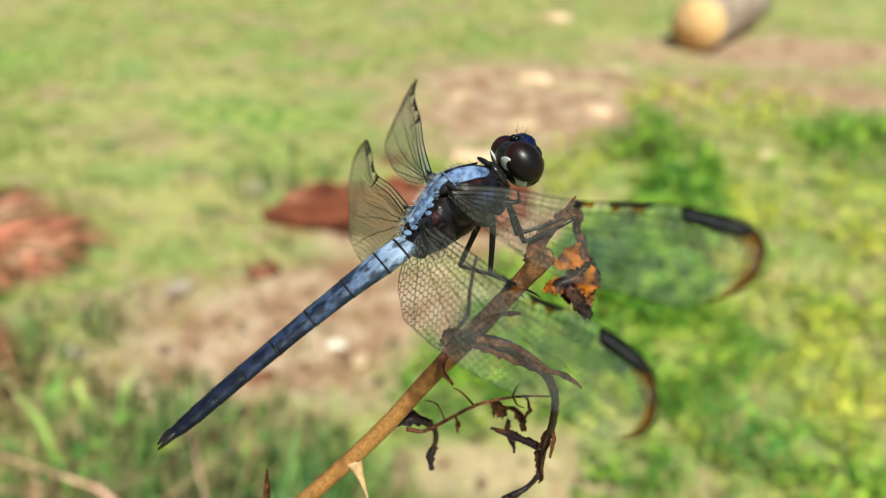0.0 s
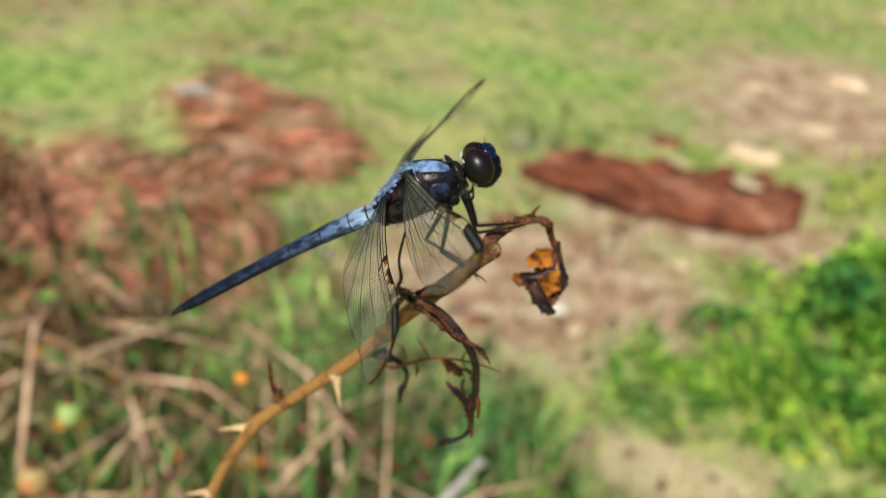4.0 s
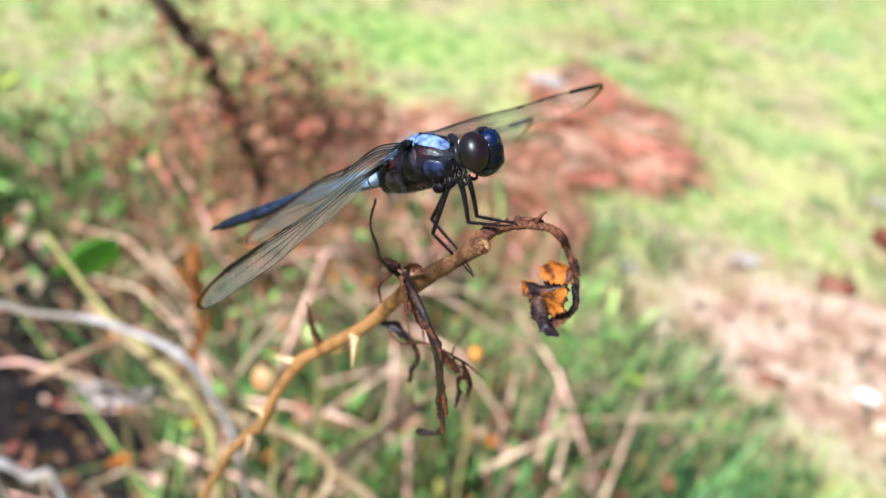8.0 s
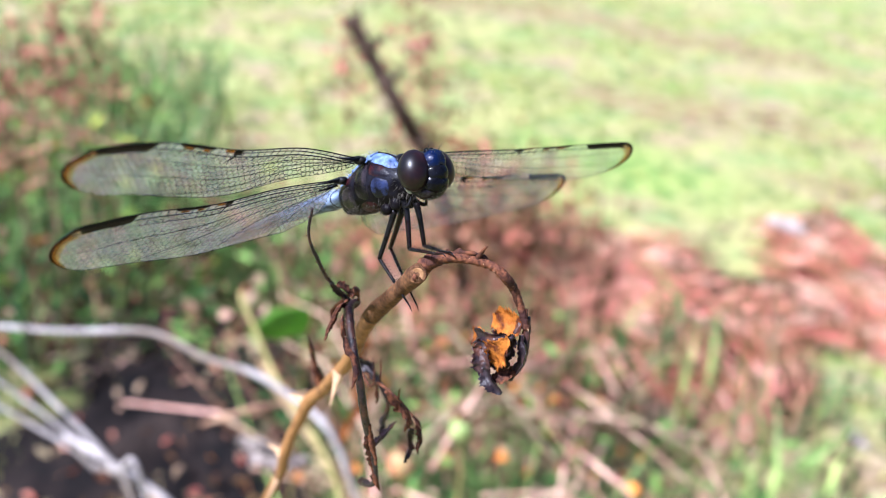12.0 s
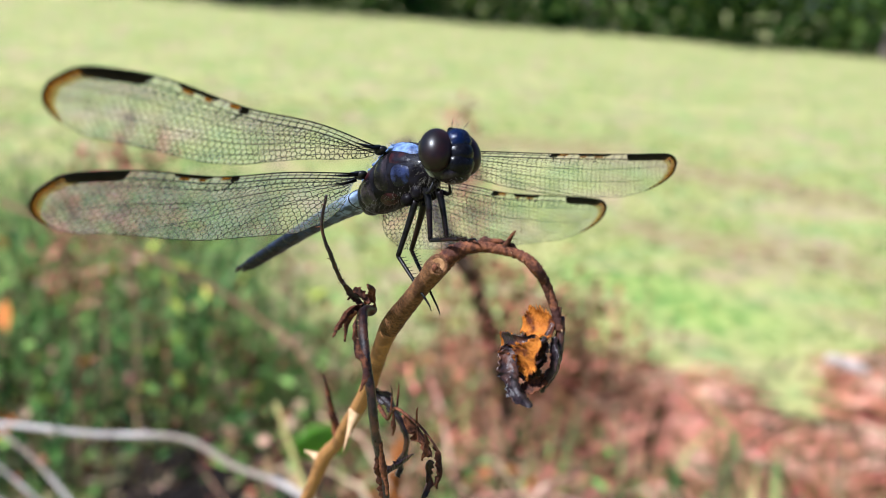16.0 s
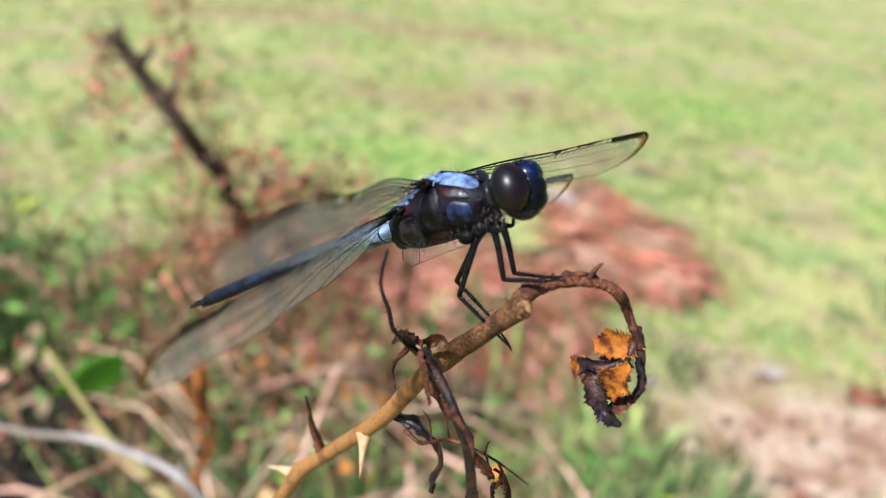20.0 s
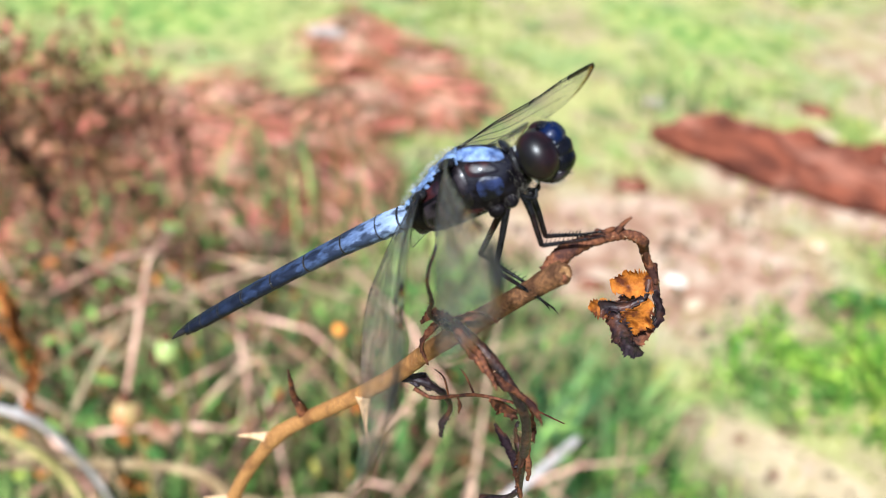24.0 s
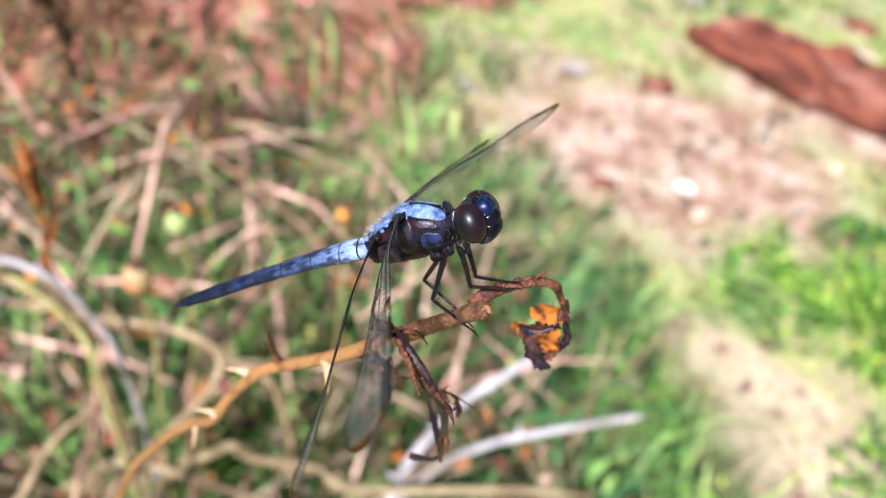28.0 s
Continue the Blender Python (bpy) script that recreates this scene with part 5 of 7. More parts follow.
    for pts, w, c, s, m, label in (
            ([(1.2, -0.2, 0.2), (4.6, -1.6, 0.6), (8.4, -1.9, -0.6), (11.5, -1.3, -1.7), (13.0, -1.7, -2.1), (14.2, -2.2, -3.0)], [1.4, 1.7, 1.5, 1.0, 0.8, 0.12], 0.9, 31, "dried_red", "russet strip of bark peeling off the shoot"),
            ([(1.6, -1.0, 1.2), (5.0, -2.8, 2.2), (8.0, -4.0, 1.8), (10.0, -4.7, 1.4)], [1.0, 1.5, 1.2, 0.3], 0.9, 32, "dried_red", "curled russet strip"),
            ([(0.6, 0.8, 0.8), (2.8, 0.4, 3.6), (5.0, -0.3, 5.0), (6.6, -0.9, 5.4)], [1.8, 1.6, 1.1, 0.3], 0.8, 38, "dried_red", "dry russet bract"),
            ([(11.9, 0.8, -12.0), (11.4, 1.8, -16.0), (11.8, 2.4, -20.0), (11.9, 2.7, -22.4)], [1.4, 2.3, 1.7, 0.3], 1.1, 33, "dried", "crumpled brown leaf remains"),
            ([(12.2, 0.6, -10.4), (12.8, 1.2, -13.4), (12.6, 2.0, -17.0)], [0.8, 1.5, 0.6], 1.1, 34, "dried_red", ""),
            ([(11.2, 1.6, -15.6), (8.0, 4.0, -16.2), (4.8, 6.2, -17.2)], [1.4, 1.8, 0.4], 0.9, 35, "dried_dark", "shrivelled black leaf"),
            ([(0.4, 0.4, 0.8), (-1.0, -1.0, 1.8), (-2.2, -2.0, 0.4)], [1.0, 1.6, 0.6], 0.9, 37, "dried", ""),
            ([(0.2, -0.6, 0.8), (0.8, -2.2, 3.0), (1.4, -3.0, 4.0)], [1.3, 1.1, 0.3], 0.9, 39, "dried_dark", ""),
            ([(-0.6, 0.4, 0.8), (-1.6, -1.6, -2.2), (-0.4, -2.4, -4.4)], [1.4, 1.6, 0.4], 0.9, 40, "dried_red", "")):
        v, f = sheet(pts, w, c, 0.35, s, 9, 36, 0.10, 0.22, s * 0.9)
        link_mesh("peeling_skin" if s < 33 else "dead_leaf", v, f, M[m], hang, label=label)
    rod("hooked_tip", [L(p) for p in ((11.6, 2.2, -20.2), (10.4, 2.2, -22.6), (8.6, 1.7, -24.0), (7.4, 1.4, -24.8))], [0.35 * MM, 0.32 * MM, 0.5 * MM, 0.6 * MM], M["dried_dark"], hang, 18, 8, 0.3)
    v, f = prickles(HANG, 22, 0.8, 0.07, 14)
    link_mesh("prickle", v, f, M["thorn"], hang)
    # the thin twig that crosses behind it, with small crumpled leaves
    side_twig = rod("side_twig", [L(p) for p in ((-6.0, 3.4, -16.6), (-3.7, 4.2, -17.2), (-0.4, 4.1, -14.4), (3.0, 4.2, -11.8), (8.0, 6.2, -11.4), (13.0, 7.5, -11.7))], [0.32 * MM, 0.26 * MM, 0.22 * MM, 0.22 * MM, 0.16 * MM, 0.08 * MM], M["dried_red"], cane, 44, 7, 0.25, "thin brown twig with crumpled leaves", 9)
    for pts, w, s, m in (([(4.2, 4.8, -11.8), (5.4, 6.8, -14.0), (6.3, 8.2, -16.8)], [0.8, 3.0, 0.8], 41, "dried"), ([(0.0, 4.1, -14.0), (0.6, 4.4, -15.6), (0.8, 4.4, -17.0)], [0.3, 1.1, 0.2], 42, "dried_red"),
                         ([(8.6, 6.4, -11.6), (9.6, 6.6, -13.4), (9.2, 6.4, -15.2)], [0.4, 1.2, 0.3], 44, "dried"), ([(6.3, 8.2, -15.0), (8.6, 8.8, -16.2), (9.6, 8.6, -18.6)], [0.9, 2.2, 0.8], 45, "dried"), ([(7.0, 8.0, -16.6), (7.2, 7.6, -19.4), (8.2, 7.2, -21.6)], [0.9, 1.9, 0.6], 46, "dried_dark")):
        v, f = sheet(pts, w, 0.8, 0.5, s, 8, 18, 0.10, 0.3, s)
        link_mesh("dead_leaf", v, f, M[m], side_twig)
    for a, b, c in (((-1.2, 4.2, -15.0), (-2.4, 4.4, -12.8), (-4.0, 4.4, -12.4)), ((2.4, 4.2, -12.2), (0.6, 4.6, -10.6), (-0.6, 4.8, -10.2)), ((7.0, 5.8, -11.4), (7.4, 5.6, -9.6), (7.8, 5.6, -8.8)), ((7.2, 5.9, -11.4), (7.8, 6.0, -12.6), (8.8, 6.0, -13.0))):
        rod("twiglet", [L(a), L(b), L(c)], [0.14 * MM, 0.11 * MM, 0.05 * MM], M["dried"], side_twig, 10, 6, 0.2)
    # the upright dry twig beside the abdomen
    up = rod("upright_twig", [L(p) for p in UP], [0.40 * MM, 0.24 * MM, 0.26 * MM, 0.19 * MM, 0.17 * MM], M["dried_dark"], cane, 40, 8, 0.35, "thin dark upright dry twig", 6)
    v, f = prickles(UP, 16, 0.7, 0.08, 15)
    link_mesh("prickle", v, f, M["dried_red"], up)
    # small hooked shoot lower down
    hook = rod("hooked_shoot", [L(p) for p in ((-8.4, 2.8, -15.4), (-4.6, 5.2, -16.4), (-2.4, 6.8, -19.6), (-3.0, 6.3, -24.4))], [0.6 * MM, 0.55 * MM, 0.4 * MM, 0.3 * MM], M["dried_dark"], cane, 26, 8, 0.35, "dark hooked withered shoot", 7)
    for pts, w, s in (([(-8.2, 2.6, -15.2), (-5.2, 4.8, -15.6), (-3.2, 6.0, -17.4)], [1.8, 2.2, 1.0], 51), ([(-2.7, 6.6, -21.5), (-3.4, 6.2, -23.5), (-2.6, 6.0, -25.6)], [1.0, 2.4, 0.9], 52)):
        v, f = sheet(pts, w, 0.9, 0.7, s, 7, 12, 0.12, 0.4, s)
        link_mesh("dead_leaf", v, f, M["dried_dark"], hook)
    tip = rod("dry_stipule", [L(p) for p in ((-22.6, 0.2, -32.0), (-23.6, -0.9, -28.0), (-23.2, -1.8, -24.0), (-22.8, -2.6, -20.7))], [0.9 * MM, 0.5 * MM, 0.35 * MM, 0.12 * MM], M["dried"], cane, 18, 7, 0.3, "dark dry stipule standing off the cane")
    v, f = sheet([(-22.8, 0.0, -31.5), (-21.8, -1.2, -28.5), (-21.4, -1.6, -26.8)], [1.4, 1.5, 0.4], 0.9, 0.4, 61, 6, 10, 0.12, 0.4)
    link_mesh("dead_leaf", v, f, M["dried_red"], tip)
    return cane


cane = build_cane()

# ---- the dragonfly: its own space is in metres, x ahead, y to its left, z up its back ----
AXES = Matrix(((0.69052, -0.45556, -0.56183), (0.46335, 0.87504, -0.14004), (0.55542, -0.16362, 0.81532)))
BODY = Matrix.Translation(NODE + Vector((-1.5, 3.5, 15.5)) * MM) @ AXES.to_4x4()
BLOOM = (0.40, 0.50, 0.72)
D = {
    "thorax": mat("thorax_dark_cuticle", (0.002, 0.0016, 0.0022), (0.007, 0.005, 0.0065), 700, 0.4, third=(0.008, 0.008, 0.013), third_scale=330, bump=0.6, bump_scale=1600, depth=0.00016, spec=0.06, coat=0.02),
    "maroon": mat("thorax_maroon", (0.006, 0.002, 0.003), (0.030, 0.007, 0.008), 500, 0.28, third=(0.006, 0.005, 0.009), third_scale=380, bump=0.6, bump_scale=1600, depth=0.00016, spec=0.14, coat=0.03),
    "plate": mat("thorax_grey_brown", (0.003, 0.0022, 0.003), (0.026, 0.019, 0.023), 430, 0.25, third=(0.003, 0.0028, 0.006), third_scale=300, bump=0.6, bump_scale=1600, depth=0.00016, spec=0.18, coat=0.04, sharp=0.09),
    "plate_blue": mat("thorax_plate_blue", (0.002, 0.002, 0.005), (0.020, 0.028, 0.080), 400, 0.27, third=(0.004, 0.0035, 0.006), third_scale=300, bump=0.6, bump_scale=1600, depth=0.00016, spec=0.18, coat=0.04, sharp=0.09),
    "bloom": mat("waxy_bloom", (0.028, 0.048, 0.13), (0.19, 0.275, 0.49), 1100, 0.46, third=(0.022, 0.034, 0.09), third_scale=420, bump=0.9, bump_scale=1500, depth=0.00016, sharp=0.2, spec=0.25),
    "white_bloom": mat("whitish_bloom", (0.06, 0.095, 0.20), (0.20, 0.28, 0.43), 900, 0.6, third=(0.02, 0.027, 0.055), third_scale=520, bump=1.0, bump_scale=1800, depth=0.00025, sharp=0.2),
    "black": mat("black_cuticle", (0.006, 0.006, 0.007), (0.016, 0.014, 0.016), 1500, 0.35, bump=0.3, bump_scale=3500, depth=0.00004, coat=0.2),
    "leg": mat("black_leg", (0.003, 0.003, 0.0035), (0.008, 0.007, 0.008), 1500, 0.32, third=(0.014, 0.006, 0.005), third_scale=300, bump=0.5, bump_scale=3500, depth=0.00005, coat=0.06),
    "eye": mat("eye_maroon", (0.007, 0.0022, 0.0030), (0.021, 0.0064, 0.0068), 260, 0.33, spread=0.08, third=(0.004, 0.003, 0.004), third_scale=150, bump=0.15, bump_scale=9000, depth=0.00002, spec=0.24),
    "frons": mat("metallic_blue_frons", (0.002, 0.003, 0.008), (0.004, 0.012, 0.060), 420, 0.22, metal=0.1, third=(0.006, 0.007, 0.014), third_scale=420, bump=0.9, bump_scale=1300, depth=0.00016, coat=0.25, sharp=0.1),
    "face": mat("black_face", (0.002, 0.002, 0.003), (0.005, 0.005, 0.008), 900, 0.2, bump=0.7, bump_scale=1500, depth=0.0001, coat=0.05),
    "hair": mat("pale_hair", (0.05, 0.045, 0.04), (0.16, 0.14, 0.11), 900, 0.6),
    "white": mat("pale_rim", (0.30, 0.31, 0.32), (0.50, 0.51, 0.50), 900, 0.6),
    "abdomen": gradient_mat("abdomen_bloom", 0, [(-0.0400, (0.003, 0.004, 0.009)), (-0.0330, (0.008, 0.012, 0.028)), (-0.0250, (0.016, 0.024, 0.055)), (-0.0175, (0.034, 0.050, 0.102)), (-0.0130, (0.070, 0.098, 0.18)), (-0.0105, (0.15, 0.20, 0.33)), (-0.0078, (0.24, 0.30, 0.43)), (-0.0060, (0.10, 0.13, 0.21))],
                            0.45, 0.8, 1500, 0.9, 1300, 0.00016, stretch=(0.6, 1.3, 1.3), patch=(0.004, 0.005, 0.011), patch_scale=640, patch_at=0.45, wobble=0.10, spec=0.12),
    "vein": mat("wing_vein", (0.004, 0.0035, 0.003), (0.012, 0.009, 0.006), 1500, 0.45),
    "stigma": mat("black_stigma", (0.004, 0.0035, 0.004), (0.010, 0.008, 0.008), 900, 0.45),
    "brown_rim": mat("brown_wing_rim", (0.022, 0.010, 0.004), (0.06, 0.026, 0.008), 700, 0.5, through_light=0.35),
}


def membrane_mat(name, tint, gloss):
    m = bpy.data.materials.new(name)
    m.use_nodes = True
    nt = m.node_tree
    nt.nodes.remove(nt.nodes["Principled BSDF"])
    tr = nt.nodes.new("ShaderNodeBsdfTransparent")
    tr.inputs[0].default_value = (*tint, 1)
    gl = nt.nodes.new("ShaderNodeBsdfGlossy")
    gl.inputs["Roughness"].default_value = 0.22
    bp = nt.nodes.new("ShaderNodeBump")
    bp.inputs["Strength"].default_value = 0.6
    bp.inputs["Distance"].default_value = 0.0001
    nt.links.new(noise_tex(nt, 900, 3), bp.inputs["Height"])
    nt.links.new(bp.outputs[0], gl.inputs["Normal"])
    df_ = nt.nodes.new("ShaderNodeBsdfTranslucent")
    df_.inputs[0].default_value = (0.68 * tint[0], 0.72 * tint[1], 0.77 * tint[2], 1)
    fr = nt.nodes.new("ShaderNodeFresnel")
    fr.inputs["IOR"].default_value = 1.35
    a = nt.nodes.new("ShaderNodeMixShader")
    nt.links.new(maths(nt, "ADD", maths(nt, "MULTIPLY", fr.outputs[0], gloss), 0.015), a.inputs[0])
    nt.links.new(tr.outputs[0], a.inputs[1])
    nt.links.new(gl.outputs[0], a.inputs[2])
    both = nt.nodes.new("ShaderNodeAddShader")
    dd = nt.nodes.new("ShaderNodeBsdfDiffuse")
    dd.inputs[0].default_value = (0.64 * tint[0], 0.66 * tint[1], 0.70 * tint[2], 1)
    nt.links.new(df_.outputs[0], both.inputs[0])
    nt.links.new(dd.outputs[0], both.inputs[1])
    b = nt.nodes.new("ShaderNodeMixShader")
    nt.links.new(ramp(nt, noise_tex(nt, 500, 4), [(0.32, (0.028,) * 3), (0.70, (0.085,) * 3)]), b.inputs[0])
    nt.links.new(a.outputs[0], b.inputs[1])
    nt.links.new(both.outputs[0], b.inputs[2])
    nt.links.new(b.outputs[0], nt.nodes["Material Output"].inputs["Surface"])
    return m


D["membrane"] = membrane_mat("clear_wing_membrane", (0.965, 0.96, 0.95), 0.4)
D["smoky"] = membrane_mat("amber_wing_strip", (0.72, 0.44, 0.13), 0.4)
D["pale_amber"] = membrane_mat("pale_amber_strip", (0.90, 0.76, 0.45), 0.4)


def loft(sections, seg=28, keel=0.0):
    """Rings (x, z middle, half width, half height up, half height down) in mm joined into one closed skin along x."""
    verts, faces = [], []
    for x, zc, ry, up, dn in sections:
        for k in range(seg):
            a = 2 * math.pi * k / seg
            c, s = math.cos(a), math.sin(a)
            h = up if s > 0 else dn
            y = ry * c * (1 - keel * max(s, 0) ** 2)
            verts.append(L((x, y, zc + h * s)))
    n = len(sections)
    for i in range(n - 1):
        for k in range(seg):
            k2 = (k + 1) % seg
            faces.append((i * seg + k, i * seg + k2, (i + 1) * seg + k2, (i + 1) * seg + k))
    faces.append(tuple(range(seg))[::-1])
    faces.append(tuple((n - 1) * seg + k for k in range(seg)))
    return verts, faces


def hairs(sites, length, seed, r=0.022):
    rng = random.Random(seed)
    out = []
    for p, d in sites:
        d = (Vector(d).normalized() + Vector((rng.uniform(-.5, .5), rng.uniform(-.5, .5), rng.uniform(-.5, .5)))).normalized()
        l = length * rng.uniform(0.5, 1.2)
        p = Vector(p)
        out.append(tube([L(p), L(p + d * l * 0.6), L(p + d * l + Vector((-0.1, 0, -0.12)) * l)], [r * MM, r * 0.7 * MM, 0.006 * MM], 4))
    return join(out)


def side_ball(c, r, name, material, parent, both=True, turn=0.0, label=""):
    for s in ((-1, 1) if both else (1,)):
        v, f = ball((0, 0, 0), [q * MM for q in r], 18, 12)
        rot = Matrix.Rotation(turn, 3, "Y")
        v = [rot @ p + L((c[0], c[1] * s, c[2])) for p in v]
        link_mesh(name, v, f, material, parent, label=label)


HEAD_AT = (6.3, 0.0, -0.2)


def build_head(df):
    h = Vector(HEAD_AT)

    def P(x, y, z):
        return L(Vector((x, y, z)) - h)

    v, f = ball(P(8.0, 0, -0.3), [1.9 * MM, 2.9 * MM, 2.9 * MM], 22, 16)
    head = link_mesh("head", v, f, D["black"], df)
    head.location = L(h)
    for s in (-1, 1):
        v, f = ball((0, 0, 0), [1.98 * MM, 1.88 * MM, 2.52 * MM], 32, 24)
        rot = Matrix.Rotation(-0.22 * s, 3, "Z") @ Matrix.Rotation(0.28 * s, 3, "X")
        v = [rot @ q + P(8.4, 1.95 * s, 0.25) for q in v]
        link_mesh("eye", v, f, D["eye"], head, label="large glossy maroon-black compound eye")
        v, f = ball((0, 0, 0), [0.32 * MM, 1.55 * MM, 2.2 * MM], 18, 12)
        v = [Matrix.Rotation(-0.3 * s, 3, "Z") @ q + P(6.85, 1.75 * s, 0.0) for q in v]
        link_mesh("eye_rim", v, f, D["white"], head, label="pale rim behind the eye")
        rod("antenna", [P(10.0, 0.7 * s, 1.9), P(10.5, 0.95 * s, 2.5), P(11.1, 1.2 * s, 3.0)], [0.05 * MM, 0.025 * MM, 0.012 * MM], D["black"], head, 8, 5)
    v, f = ball(P(9.85, 0, 0.85), [1.45 * MM, 1.5 * MM, 1.5 * MM], 26, 20, 0.05, 2)
    # a groove down the middle of the forehead
    v = [q + Vector((-0.00022, 0, 0)) * math.exp(-(q.y / 0.00028) ** 2) for q in v]
    link_mesh("frons", v, f, D["frons"], head, label="metallic blue-black forehead")
    for s in (-1, 1):
        v, f = ball(P(9.5, 0.38 * s, 2.2), [0.42 * MM, 0.36 * MM, 0.42 * MM], 14, 10)
        link_mesh("vertex", v, f, D["face"], head)
    v, f = ball(P(9.72, 0, -0.5), [1.55 * MM, 1.65 * MM, 1.45 * MM], 24, 18, 0.05, 3)
    link_mesh("clypeus", v, f, D["face"], head)
    v, f = ball(P(9.4, 0, -1.5), [1.55 * MM, 1.8 * MM, 1.45 * MM], 24, 18, 0.05, 4)
    link_mesh("labrum", v, f, D["face"], head)
    v, f = ball(P(8.5, 0, -2.45), [1.5 * MM, 1.9 * MM, 0.9 * MM], 20, 14, 0.02)
    link_mesh("labium", v, f, D["plate"], head)
    for s in (-1, 1):
        v, f = join([ball(P(10.3 - 0.03 * k * k, 1.34 * s, 0.9 - 0.42 * k), [0.09 * MM, 0.07 * MM, 0.12 * MM], 8, 6) for k in range(5)])
        link_mesh("pale_spots", v, f, D["white"], head, label="pale spots along the eye margin")
    rng = random.Random(7)
    sites = [(Vector((rng.uniform(9.5, 11), rng.uniform(-1.2, 1.2), rng.uniform(0.8, 2.8))) - h, (1, 0, 1)) for _ in range(46)]
    sites += [(Vector((rng.uniform(8, 9.6), rng.uniform(-1.2, 1.2), -3.1)) - h, (0.6, 0, -1)) for _ in range(30)]
    v, f = hairs(sites, 0.55, 8, 0.015)
    link_mesh("face_hair", v, f, D["hair"], head)
    return head


THORAX = ((-7.4, 0.2, 1.0, 1.1, 1.2), (-6.6, 0.3, 2.0, 1.9, 2.0), (-5.0, 0.3, 2.6, 2.4, 2.8), (-2.8, 0.4, 2.9, 3.3, 3.2), (-0.6, 0.5, 2.95, 3.9, 3.4), (1.2, 0.4, 2.85, 4.0, 3.4),
          (3.0, 0.2, 2.5, 3.4, 3.2), (4.4, -0.1, 2.05, 2.7, 2.8), (5.4, -0.3, 1.4, 1.9, 2.2), (6.0, -0.4, 0.9, 1.2, 1.4))


def thorax_ring(x):
    """Middle height, half width, height up and down of the trunk at x, evened out between the given rings."""
    xs = [q[0] for q in THORAX]
    return [sum(float(np.interp(x + d, xs, [q[k] for q in THORAX])) for d in (-0.7, -0.35, 0, 0.35, 0.7)) / 5 for k in (1, 2, 3, 4)]


def thorax_point(x, deg, out=0.0):
    zc, w, up, dn = thorax_ring(x)
    c, s = math.cos(radians(deg)), math.sin(radians(deg))
    k = 1 - 0.12 * max(s, 0) ** 2
    p = Vector((x, w * c * k, zc + (up if s > 0 else dn) * s))
    return p + Vector((0, c, s)) * out


def trunk_plate(name, corners, swell, material, parent, label="", seed=0):
    """A swollen plate on each side of the trunk: corners are (x, degrees round the trunk), edges sunk into the seams."""
    n = 14
    for side in (-1, 1):
        verts, faces = [], []
        for i in range(n + 1):
            for j in range(n + 1):
                u, v = i / n, j / n
                # rounded corners
                a, b = 2 * u - 1, 2 * v - 1
                a, b = a * math.sqrt(1 - 0.30 * b * b), b * math.sqrt(1 - 0.30 * a * a)
                uu, vv = (a + 1) / 2, (b + 1) / 2
                q = [0.0, 0.0]
                for c in (0, 1):
                    lo = corners[0][c] + (corners[1][c] - corners[0][c]) * uu
                    hi = corners[3][c] + (corners[2][c] - corners[3][c]) * uu
                    q[c] = lo + (hi - lo) * vv
                h = 0.75 * swell * (1 - abs(2 * u - 1) ** 3.2) * (1 - abs(2 * v - 1) ** 3.2)
                h += 0.06 * noise.noise(Vector((q[0] * 0.9, q[1] * 0.03, seed))) - 0.12
                p = thorax_point(q[0], q[1], h)
                verts.append(L((p.x, p.y * side, p.z)))
        for i in range(n):
            for j in range(n):
                k = i * (n + 1) + j
                q = (k, k + 1, k + n + 2, k + n + 1)
                faces.append(q if side > 0 else q[::-1])
        link_mesh(name, verts, faces, material, parent, label=label)


